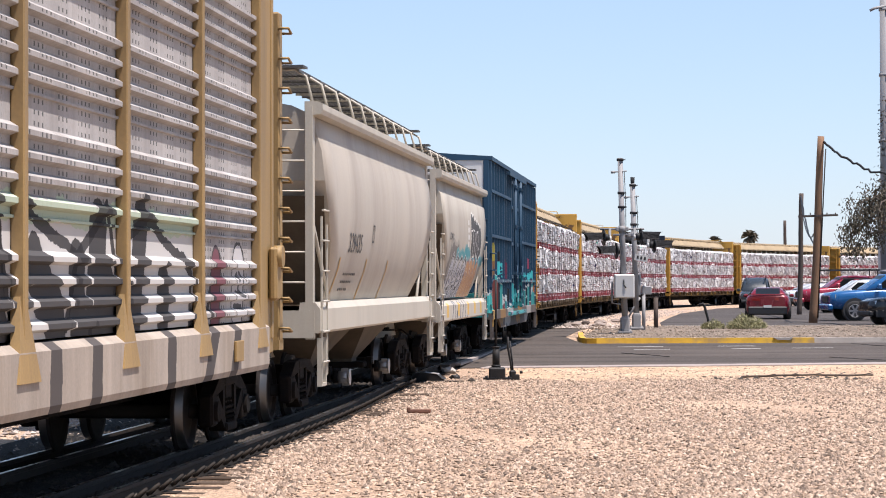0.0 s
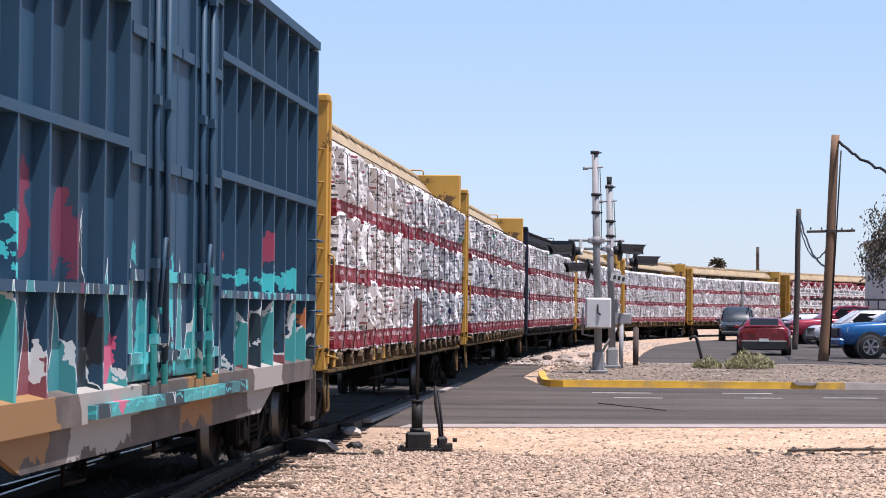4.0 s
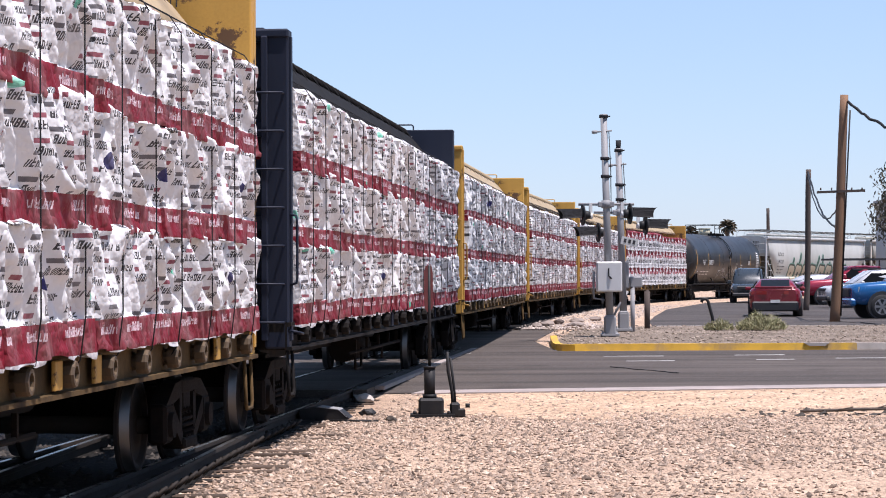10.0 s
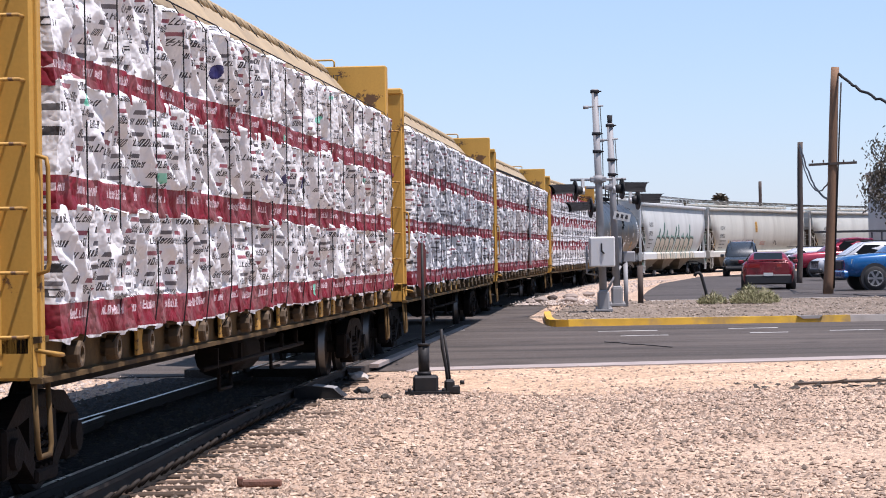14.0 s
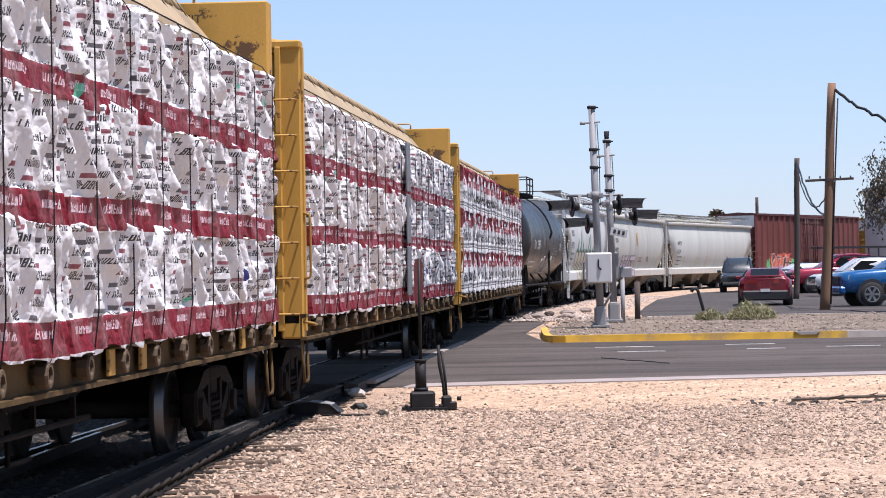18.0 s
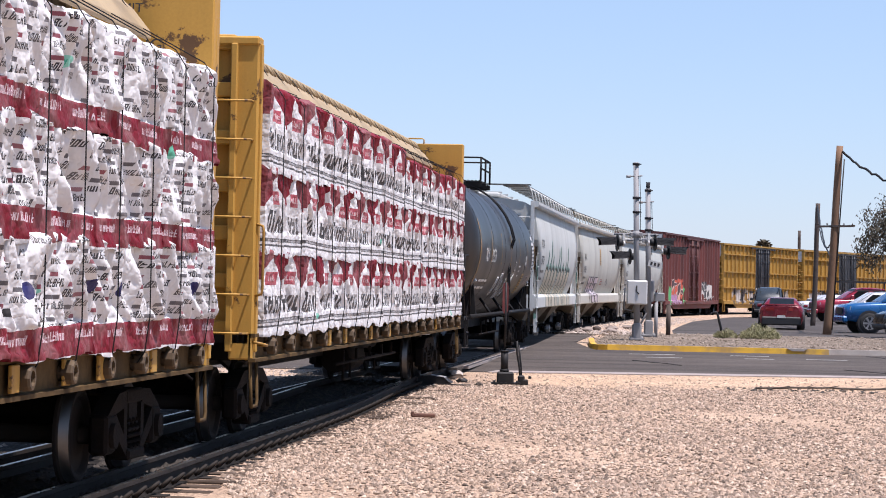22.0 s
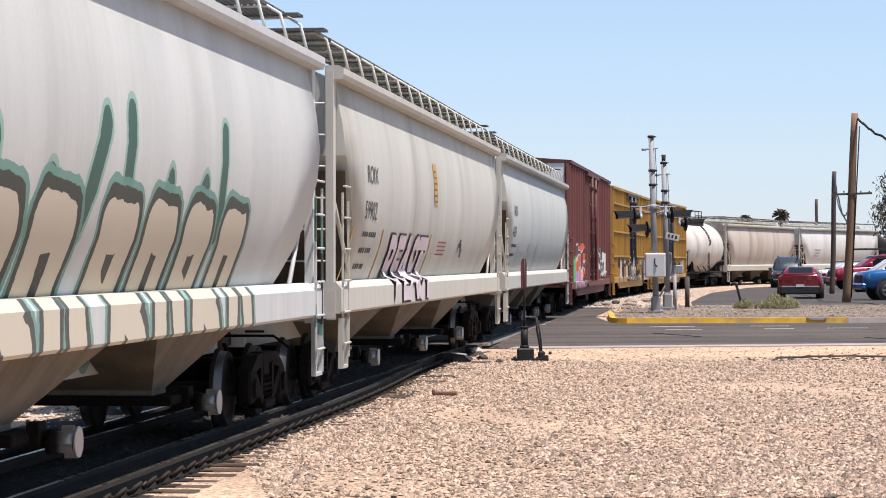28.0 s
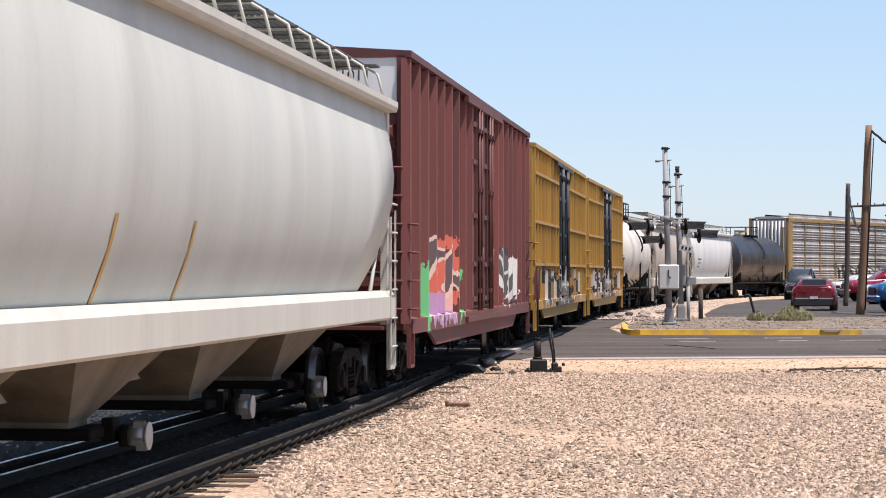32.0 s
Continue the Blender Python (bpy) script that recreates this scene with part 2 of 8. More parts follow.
def spray(m, fields, palette, scale=1.4, seed=0.0, line=(0.02, 0.02, 0.025)):
    """Sprayed letters and blots over a paint, inside the fields (y0, y1, z0, z1), with outlines."""
    k = Nodes(m)
    co, x, y, z = k.xyz()
    nz = k.noise(co, 1.3, 2)
    ad = k.n.new("ShaderNodeVectorMath"); ad.operation = "MULTIPLY_ADD"
    ad.inputs[1].default_value = (0.0, 0.9, 0.9)
    k.l.new(nz.outputs["Color"], ad.inputs[0]); k.l.new(co, ad.inputs[2])
    mp = k.n.new("ShaderNodeMapping"); mp.inputs["Location"].default_value = (seed, seed * 1.7, seed * 0.6); mp.inputs["Scale"].default_value = (0.05, 1.0, 0.55)
    k.l.new(ad.outputs[0], mp.inputs[0])
    vo, ve = k.n.new("ShaderNodeTexVoronoi"), k.n.new("ShaderNodeTexVoronoi")
    ve.feature = "DISTANCE_TO_EDGE"
    for v in (vo, ve):
        v.inputs["Scale"].default_value = scale
        k.l.new(mp.outputs[0], v.inputs[0])
    sp = k.n.new("ShaderNodeSeparateColor"); k.l.new(vo.outputs["Color"], sp.inputs[0])
    rp = k.n.new("ShaderNodeValToRGB"); rp.color_ramp.interpolation = "CONSTANT"
    els = rp.color_ramp.elements
    while len(els) < len(palette):
        els.new(0.5)
    for i, c in enumerate(palette):
        els[i].position = i / len(palette); els[i].color = (*c, 1)
    k.l.new(sp.outputs[0], rp.inputs[0])
    col = k.mix(k.op("LESS_THAN", ve.outputs["Distance"], 0.05), rp.outputs[0], line)
    ed = k.noise(co, 2.2, 4)
    mask = None
    for y0, y1, z0, z1 in fields:
        d = k.op("MINIMUM", k.op("MINIMUM", k.op("SUBTRACT", y, y0), k.op("SUBTRACT", y1, y)), k.op("MINIMUM", k.op("SUBTRACT", z, z0), k.op("SUBTRACT", z1, z)))
        d = k.op("ADD", d, k.op("MULTIPLY", k.op("SUBTRACT", ed.outputs[0], 0.55), 1.6))
        f = k.op("GREATER_THAN", d, 0.0)
        mask = f if mask is None else k.op("MAXIMUM", mask, f)
    k.l.new(k.mix(mask, k.colour_in(), col), k.b.inputs["Base Color"])
    return m


def patches(m, fields, rough_edge=.5):
    """Sprayed patches (y0, y1, z0, z1, colour) over a paint, with uneven edges."""
    k = Nodes(m)
    co, x, y, z = k.xyz()
    ed = k.noise(co, 1.9, 5, .6)
    for y0, y1, z0, z1, col in fields:
        d = k.op("MINIMUM", k.op("MINIMUM", k.op("SUBTRACT", y, y0), k.op("SUBTRACT", y1, y)), k.op("MINIMUM", k.op("SUBTRACT", z, z0), k.op("SUBTRACT", z1, z)))
        d = k.op("ADD", d, k.op("MULTIPLY", k.op("SUBTRACT", ed.outputs[0], .5), rough_edge * 2))
        k.l.new(k.mix(k.op("MULTIPLY", k.op("GREATER_THAN", d, 0.0), .9), k.colour_in(), col), k.b.inputs["Base Color"])
    return m


def spires(m, pitch, low, tall, blocks, palette, tops):
    """Spires and square blots sprayed bay by bay between the posts of a car."""
    k = Nodes(m)
    co, x, y, z = k.xyz()
    wob = k.op("MULTIPLY", k.op("SUBTRACT", k.noise(co, 3.0, 4).outputs[0], .5), .28)
    yb = k.op("DIVIDE", k.op("ADD", y, wob), pitch)
    wn = k.n.new("ShaderNodeTexWhiteNoise"); wn.noise_dimensions = "1D"
    k.l.new(k.op("FLOOR", yb), wn.inputs["W"])
    sp = k.n.new("ShaderNodeSeparateColor"); k.l.new(wn.outputs["Color"], sp.inputs[0])
    f = k.op("FRACT", yb)
    tri = k.op("SUBTRACT", 1.0, k.op("MULTIPLY", k.op("ABSOLUTE", k.op("SUBTRACT", f, k.op("ADD", .3, k.op("MULTIPLY", sp.outputs[2], .4)))), 1.7))

    def ramp(socket, cols):
        rp = k.n.new("ShaderNodeValToRGB"); rp.color_ramp.interpolation = "CONSTANT"
        els = rp.color_ramp.elements
        while len(els) < len(cols):
            els.new(.5)
        for i, c in enumerate(cols):
            els[i].position = i / len(cols); els[i].color = (*c, 1)
        k.l.new(socket, rp.inputs[0])
        return rp.outputs[0]
    top = k.op("ADD", low, k.op("MULTIPLY", tri, k.op("ADD", tall * .45, k.op("MULTIPLY", sp.outputs[0], tall * .7))))
    zz = k.op("ADD", z, wob)
    edge = k.op("SUBTRACT", top, zz)
    col = k.mix(k.op("LESS_THAN", edge, .07), ramp(sp.outputs[1], palette), (.55, .60, .60))
    out = k.mix(k.op("MULTIPLY", k.between(edge, 0.0, 9.0), .92), k.colour_in(), col)
    z0, z1 = blocks
    box_ = k.op("MULTIPLY", k.between(zz, z0, z1), k.op("MULTIPLY", k.between(f, .10, .86), k.op("GREATER_THAN", sp.outputs[2], .25)))
    box_ = k.op("MULTIPLY", box_, k.op("LESS_THAN", zz, k.op("ADD", z0 + .15, k.op("MULTIPLY", sp.outputs[0], z1 - z0))))
    k.l.new(k.mix(k.op("MULTIPLY", box_, .92), out, ramp(sp.outputs[0], tops)), k.b.inputs["Base Color"])
    return m


def strokes(m, lines, bands, wobble=0.08):
    """Sprayed lines over a paint: segments ((y, z), (y, z)) in the object's space, with bands (half width, colour) from the outside in."""
    k = Nodes(m)
    co, x, y, z = k.xyz()
    cb = k.n.new("ShaderNodeCombineXYZ")
    nz = k.noise(co, 2.2, 3)
    w = k.op("MULTIPLY", k.op("SUBTRACT", nz.outputs[0], 0.5), wobble * 3)
    k.l.new(k.op("ADD", y, w), cb.inputs[0]); k.l.new(k.op("ADD", z, w), cb.inputs[1])
    near = None

    def vec(kind, a, b):
        d = k.n.new("ShaderNodeVectorMath"); d.operation = kind
        for i, v in enumerate((a, b)):
            if v is None:
                continue
            if isinstance(v, tuple):
                d.inputs[i].default_value = v
            else:
                k.l.new(v, d.inputs[i])
        return d
    for (a, b), (c, e) in lines:
        ab = Vector((c - a, e - b, 0))
        ap = vec("SUBTRACT", cb.outputs[0], (a, b, 0)).outputs[0]
        h = k.op("DIVIDE", vec("DOT_PRODUCT", ap, tuple(ab)).outputs["Value"], ab.length_squared)
        h.node.use_clamp = True
        sc = vec("SCALE", tuple(ab), None); k.l.new(h, sc.inputs["Scale"])
        d = vec("LENGTH", vec("SUBTRACT", ap, sc.outputs[0]).outputs[0], None).outputs["Value"]
        near = d if near is None else k.op("MINIMUM", near, d)
    fuzz = k.op("MULTIPLY", k.op("SUBTRACT", k.noise(co, 22, 2).outputs[0], 0.5), 0.03)
    near = k.op("ADD", near, fuzz)
    for r, col in bands:
        k.l.new(k.mix(k.op("MULTIPLY", k.op("LESS_THAN", near, r), 0.92), k.colour_in(), col), k.b.inputs["Base Color"])
    return m


def wrap_material(name, style):
    """Printed plastic wrap: white, with rows of small print or bold print and red zigzags, a red band along the lower edge."""
    m = bpy.data.materials.new(name)
    m.use_nodes = True
    k = Nodes(m)
    co, x, y, z = k.xyz()
    rnd = k.n.new("ShaderNodeObjectInfo").outputs["Random"]
    ys = k.op("ADD", y, k.op("MULTIPLY", rnd, 7.3))
    # folds bend the print
    wob = k.noise(co, 2.6, 2)
    bend = k.op("SUBTRACT", wob.outputs[0], 0.5)
    yw = k.op("ADD", ys, k.op("MULTIPLY", bend, 0.07 if style == "small" else 0.04))
    zw = k.op("ADD", z, k.op("MULTIPLY", bend, 0.03 if style == "small" else 0.03))
    white, red, ink = muted((0.78, 0.78, 0.785)), (0.165, 0.012, 0.022), (0.018, 0.017, 0.02)
    fr = lambda v: k.op("FRACT", v)
    both = lambda a, b: k.op("MULTIPLY", a, b)
    either = lambda a, b: k.op("MAXIMUM", a, b)

    def dice(a, b, c):
        """Three random numbers for a cell of the print."""
        wn = k.n.new("ShaderNodeTexWhiteNoise"); wn.noise_dimensions = "3D"
        cb = k.n.new("ShaderNodeCombineXYZ")
        for i, v in enumerate((a, b, c)):
            if isinstance(v, (int, float)):
                cb.inputs[i].default_value = v
            else:
                k.l.new(v, cb.inputs[i])
        k.l.new(cb.outputs[0], wn.inputs["Vector"])
        sp = k.n.new("ShaderNodeSeparateColor"); k.l.new(wn.outputs["Color"], sp.inputs[0])
        return sp.outputs

    def blocks(u, v, n, cell):
        """A row of n upright block shapes in the unit square: bars with arms at random heights, not letters."""
        un = k.op("MULTIPLY", u, float(n))
        c, q = fr(un), dice(k.op("FLOOR", un), cell, 3.0)
        arms = either(both(k.op("LESS_THAN", v, .2), k.op("GREATER_THAN", q[0], .35)), both(k.op("GREATER_THAN", v, .8), k.op("GREATER_THAN", q[1], .45)))
        arms = either(arms, both(k.between(v, .42, .6), k.op("GREATER_THAN", q[2], .5)))
        ink_ = either(k.op("LESS_THAN", c, .30), either(arms, both(k.op("GREATER_THAN", c, .48), k.op("GREATER_THAN", q[1], .4))))
        tall = k.op("LESS_THAN", v, k.op("ADD", .78, k.op("MULTIPLY", k.op("GREATER_THAN", q[0], .6), .3)))
        return both(both(both(ink_, k.op("LESS_THAN", c, .80)), tall), both(k.between(u, 0.0, 1.0), k.between(v, 0.0, 1.0)))

    def span(v, lo, hi):
        return k.op("DIVIDE", k.op("SUBTRACT", v, lo), hi - lo)

    if style == "small":
        # columns of small words, each with a red tab above, staggered from column to column
        H, P = 0.165, 0.34
        colm = k.op("FLOOR", k.op("DIVIDE", yw, P))
        v0 = k.op("ADD", k.op("DIVIDE", zw, H), k.op("MULTIPLY", colm, 0.47))
        u, v, row = fr(k.op("DIVIDE", yw, P)), fr(v0), k.op("FLOOR", v0)
        cell = k.op("ADD", row, k.op("MULTIPLY", colm, 17.0))
        w = dice(cell, row, 1.0)
        shown = k.op("GREATER_THAN", w[1], .10)
        word = both(blocks(span(u, .08, .86), span(v, .14, .50), 9, cell), shown)
        tag = both(both(k.between(u, 0.10, 0.50), k.between(v, 0.60, 0.80)), shown)
        col = k.mix(both(word, 0.95), white, ink)
        col = k.mix(both(tag, 0.9), col, k.mix(k.op("GREATER_THAN", w[2], .45), (0.19, 0.02, 0.04), (0.05, 0.045, 0.055)))
        seal = k.op("LESS_THAN", k.op("ADD", k.op("POWER", k.op("SUBTRACT", fr(k.op("DIVIDE", yw, 1.9)), .5), 2.0), k.op("POWER", k.op("MULTIPLY", k.op("SUBTRACT", zw, .42), .53), 2.0)), .0012)
        col = k.mix(both(seal, k.op("GREATER_THAN", rnd, .62)), col, (0.02, 0.02, 0.09))
        ub0 = k.op("DIVIDE", yw, 1.0)
        bw = blocks(span(fr(ub0), .20, .78), span(zw, .035, .105), 11, k.op("FLOOR", ub0))
        band = k.mix(both(bw, 0.8), red, (0.62, 0.52, 0.55))
        col = k.mix(k.op("LESS_THAN", zw, 0.145), col, band)
        col = k.mix(k.op("LESS_THAN", zw, -0.092), col, white)
    else:
        P = 1.22
        y0 = k.op("ADD", y, k.op("ADD", k.op("MULTIPLY", rnd, .22), k.op("MULTIPLY", bend, .02)))
        ul0 = k.op("DIVIDE", y0, P)
        ul, ut = fr(ul0), fr(k.op("ADD", ul0, .5))
        cell = k.op("FLOOR", ul0)
        tri = k.op("MULTIPLY", k.op("ABSOLUTE", k.op("SUBTRACT", ut, 0.5)), 2.0)
        zig = k.op("GREATER_THAN", zw, k.op("ADD", 0.45, k.op("MULTIPLY", tri, 0.46)))
        col = k.mix(zig, white, red)
        tag = both(k.between(ul, 0.30, 0.74), k.between(zw, 0.50, 0.66))
        thin = blocks(span(ul, .34, .70), span(zw, .55, .62), 8, k.op("ADD", cell, 40.0))
        col = k.mix(both(tag, 0.9), col, k.mix(both(thin, .7), (0.30, 0.014, 0.035), (.6, .5, .5)))
        word = blocks(span(ul, .14, .90), span(zw, .165, .43), 7, cell)
        col = k.mix(both(word, 0.95), col, ink)
        line = either(k.between(zw, 0.055, 0.10), k.between(zw, 0.0, 0.025))
        col = k.mix(both(line, 0.9), col, ink)
        fine_print = blocks(span(ul, .1, .9), span(zw, .065, .092), 14, k.op("ADD", cell, 9.0))
        col = k.mix(both(fine_print, .6), col, white)
    # sprayed marks, dust, and scuffs
    mp = k.n.new("ShaderNodeMapping"); mp.inputs["Scale"].default_value = (0.2, 1.0, 1.9)
    off = k.n.new("ShaderNodeVectorMath"); off.operation = "ADD"
    c3 = k.n.new("ShaderNodeCombineXYZ"); k.l.new(k.op("MULTIPLY", rnd, 41.0), c3.inputs[1]); k.l.new(k.op("MULTIPLY", rnd, 17.0), c3.inputs[2])
    k.l.new(co, off.inputs[0]); k.l.new(c3.outputs[0], off.inputs[1]); k.l.new(off.outputs[0], mp.inputs[0])
    green = k.op("GREATER_THAN", k.noise(mp.outputs[0], 1.6, 1).outputs[0], 0.755)
    col = k.mix(both(green, 0.7), col, (0.05, 0.50, 0.33))
    dust = k.noise(co, 1.8, 6, 0.6)
    mr = k.n.new("ShaderNodeMapRange"); mr.inputs[1].default_value, mr.inputs[2].default_value, mr.inputs[4].default_value = 0.46, 0.80, 0.42
    k.l.new(dust.outputs[0], mr.inputs[0])
    col = k.mix(mr.outputs[0], col, (0.36, 0.33, 0.31))
    k.l.new(col, k.b.inputs["Base Color"])
    k.b.inputs["Roughness"].default_value = 0.6
    k.b.inputs["Specular IOR Level"].default_value = 0.15
    fine = k.op("ABSOLUTE", k.op("SUBTRACT", k.noise(off.outputs[0], 7.0, 2).outputs[0], 0.5))
    bp = k.n.new("ShaderNodeBump"); bp.inputs["Strength"].default_value, bp.inputs["Distance"].default_value = 0.7, 0.07
    k.l.new(fine, bp.inputs["Height"]); k.l.new(bp.outputs[0], k.b.inputs["Normal"])
    return m


M_GRIME = material("truck_grime", (0.010, 0.008, 0.007), 0.9, 0.0, var=0.3, scale=4, bump=0.3, dirt=(0.036, 0.022, 0.015), dirt_amount=0.4, spec=0.12)
M_WHEEL = material("wheel_steel", (0.022, 0.018, 0.016), 0.8, 0.0, dirt=(0.04, 0.028, 0.02), spec=0.2)
M_TREAD = material("polished_steel", (0.16, 0.155, 0.15), 0.42, 1.0, var=0.1)
M_BLACK = material("black_paint", (0.014, 0.014, 0.015), 0.7, dirt=(0.035, 0.03, 0.027), scale=2, spec=0.15)
M_WHITE = material("white_paint", (0.76, 0.76, 0.74), 0.5, dirt=(0.4, 0.36, 0.32), streak=True)
M_INK = material("black_lettering", (0.03, 0.03, 0.035), 0.6)
M_STENCILW = material("pale_stencil_patch", (0.56, 0.55, 0.52), 0.6, var=.2)
M_WLET = material("white_lettering", (0.72, 0.72, 0.70), 0.6)
M_YLET = material("yellow_stripe", (0.50, 0.28, 0.05), 0.5)
M_TTX = material("yellow_car_paint", (0.52, 0.29, 0.055), 0.6, var=0.2, scale=1.6, dirt=(0.14, 0.075, 0.03), dirt_amount=0.75, streak=True, spec=0.3)
M_TTXD = material("grimy_yellow_sill", (0.105, 0.066, 0.028), 0.85, var=0.45, scale=3.0, fine=30, dirt=(0.022, 0.016, 0.012), dirt_amount=0.9, spec=0.12)
rusted(M_TTX)
M_NAVY = material("navy_car_paint", (0.013, 0.018, 0.034), 0.55, dirt=(0.04, 0.042, 0.05), streak=True, spec=0.2)
M_NAVYD = material("grimy_black_sill", (0.012, 0.011, 0.011), 0.8, dirt=(0.032, 0.026, 0.02), dirt_amount=0.7, spec=0.1)
M_WRAP = wrap_material("printed_wrap", "small")
M_WRAPB = wrap_material("bold_printed_wrap", "bold")
M_GREYWRAP = material("grey_cover", (0.14, 0.145, 0.155), 0.5, bump=0.5, fine=9)


# ---- ground, road and track ----
def ground_material(name, a, b, stones, fine, bump=.5, scale_big=.25):
    a, b = muted(a), muted(b)
    m = bpy.data.materials.new(name)
    m.use_nodes = True
    k = Nodes(m)
    k.b.inputs["Roughness"].default_value = .95
    k.b.inputs["Specular IOR Level"].default_value = .15
    co, x, y, z = k.xyz()
    big = k.noise(co, scale_big, 5, .6)
    sharp = k.n.new("ShaderNodeMapRange"); sharp.inputs[1].default_value, sharp.inputs[2].default_value = .40, .64
    k.l.new(big.outputs[0], sharp.inputs[0])
    col = k.mix(sharp.outputs[0], a, b)
    vo = k.n.new("ShaderNodeTexVoronoi"); vo.inputs["Scale"].default_value = stones
    k.l.new(co, vo.inputs[0])
    sp = k.n.new("ShaderNodeSeparateColor"); k.l.new(vo.outputs["Color"], sp.inputs[0])
    dark = k.n.new("ShaderNodeMapRange"); dark.inputs[3].default_value, dark.inputs[4].default_value = .48, 1.40
    k.l.new(sp.outputs[0], dark.inputs[0])
    hs = k.n.new("ShaderNodeHueSaturation"); k.l.new(dark.outputs[0], hs.inputs["Value"]); k.l.new(col, hs.inputs["Color"])
    k.l.new(hs.outputs[0], k.b.inputs["Base Color"])
    fn = k.noise(co, fine, 3)
    h = k.op("ADD", k.op("MULTIPLY", vo.outputs["Distance"], -1.0), k.op("MULTIPLY", fn.outputs[0], .5))
    bp = k.n.new("ShaderNodeBump"); bp.inputs["Strength"].default_value, bp.inputs["Distance"].default_value = bump, .03
    k.l.new(h, bp.inputs["Height"]); k.l.new(bp.outputs[0], k.b.inputs["Normal"])
    return m


def asphalt_material(name, base):
    base = muted(base)
    m = bpy.data.materials.new(name)
    m.use_nodes = True
    k = Nodes(m)
    k.b.inputs["Roughness"].default_value = .95
    k.b.inputs["Specular IOR Level"].default_value = .25
    co, x, y, z = k.xyz()
    mp = k.n.new("ShaderNodeMapping"); mp.inputs["Scale"].default_value = (.12, 1.1, 1)
    k.l.new(co, mp.inputs[0])
    worn = k.noise(mp.outputs[0], .8, 6, .65)
    agg = k.noise(co, 55, 2)
    lo, hi = tuple(c * .55 for c in base), tuple(c * 1.7 for c in base)
    wr = k.n.new("ShaderNodeMapRange"); wr.inputs[1].default_value, wr.inputs[2].default_value = .34, .68
    k.l.new(worn.outputs[0], wr.inputs[0])
    col = k.mix(wr.outputs[0], lo, hi)
    sp = k.n.new("ShaderNodeMapRange"); sp.inputs[1].default_value, sp.inputs[2].default_value, sp.inputs[4].default_value = .55, .75, .5
    k.l.new(agg.outputs[0], sp.inputs[0])
    col = k.mix(sp.outputs[0], col, (.17, .155, .145))
    st = k.noise(co, .5, 3)
    mr = k.n.new("ShaderNodeMapRange"); mr.inputs[1].default_value, mr.inputs[2].default_value, mr.inputs[4].default_value = .58, .70, .6
    k.l.new(st.outputs[0], mr.inputs[0])
    col = k.mix(mr.outputs[0], col, tuple(c * .55 for c in base))
    k.l.new(col, k.b.inputs["Base Color"])
    bp = k.n.new("ShaderNodeBump"); bp.inputs["Strength"].default_value, bp.inputs["Distance"].default_value = .3, .01
    k.l.new(agg.outputs[0], bp.inputs["Height"]); k.l.new(bp.outputs[0], k.b.inputs["Normal"])
    return m


def stone_material(name, cols):
    cols = [muted(c) for c in cols]
    m = bpy.data.materials.new(name)
    m.use_nodes = True
    k = Nodes(m)
    k.b.inputs["Roughness"].default_value = .92
    k.b.inputs["Specular IOR Level"].default_value = .2
    ge = k.n.new("ShaderNodeNewGeometry")
    rp = k.n.new("ShaderNodeValToRGB")
    els = rp.color_ramp.elements
    while len(els) < len(cols):
        els.new(.5)
    for i, c in enumerate(cols):
        els[i].position = i / (len(cols) - 1); els[i].color = (*c, 1)
    k.l.new(ge.outputs["Random Per Island"], rp.inputs[0])
    co, *_ = k.xyz()
    n = k.noise(co, 40, 2)
    k.l.new(k.mix(k.op("MULTIPLY", n.outputs[0], .35), rp.outputs[0], (.23, .20, .17)), k.b.inputs["Base Color"])
    return m


M_GRAVEL = ground_material("tan_gravel", (.43, .307, .22), (.58, .425, .306), 34, 80, .6, .45)
M_DIRT = ground_material("island_dirt", (.17, .135, .105), (.25, .20, .16), 18, 50, .4, .6)
M_SAND = ground_material("sandy_dirt", (.47, .325, .215), (.56, .40, .275), 22, 60, .25, .5)
# oily ballast, coloured near black to carry the shade under the train
M_BALLAST = ground_material("shaded_oily_ballast", (.011, .010, .009), (.024, .021, .019), 20, 40, .8)
M_ASPHALT = asphalt_material("road_asphalt", (.066, .054, .046))
M_LOT = asphalt_material("lot_asphalt", (.058, .050, .046))
M_CONC = material("pale_concrete", (.33, .28, .255), .85, var=.25, scale=2, dirt=(.32, .26, .22), bump=.2)
M_CURB = material("yellow_curb_paint", (.60, .355, .025), .7, var=.25, scale=2.5, dirt=(.24, .17, .10), dirt_amount=.8)
M_CURBG = material("bare_curb_concrete", (.40, .36, .32), .85, var=.2, scale=3, dirt=(.25, .22, .2))
M_STEEL = material("rail_steel", (.030, .024, .020), .75, .0, var=.3, scale=4, dirt=(.06, .038, .025), spec=.2)
M_HEAD = material("shiny_rail_head", (.42, .41, .40), .28, 1.0, var=.05)
M_TIE = material("weathered_tie_wood", (.085, .060, .044), .9, var=.35, scale=6, bump=.5, dirt=(.13, .095, .07), objvar=.25, spec=.15)
M_LINE = material("road_marking_paint", (.55, .53, .50), .7, var=.2, dirt=(.2, .19, .19), dirt_amount=.8)
M_CRACK = plain("dark_crack_filler", (.018, .017, .017), .6)
# the dark browns stand in for shadow specks between the stones
M_STONE = stone_material("gravel_stone", [(.07, .05, .04), (.56, .40, .29), (.13, .092, .07), (.66, .49, .365), (.20, .145, .11), (.74, .58, .45), (.52, .37, .265), (.09, .065, .05), (.62, .44, .32)])
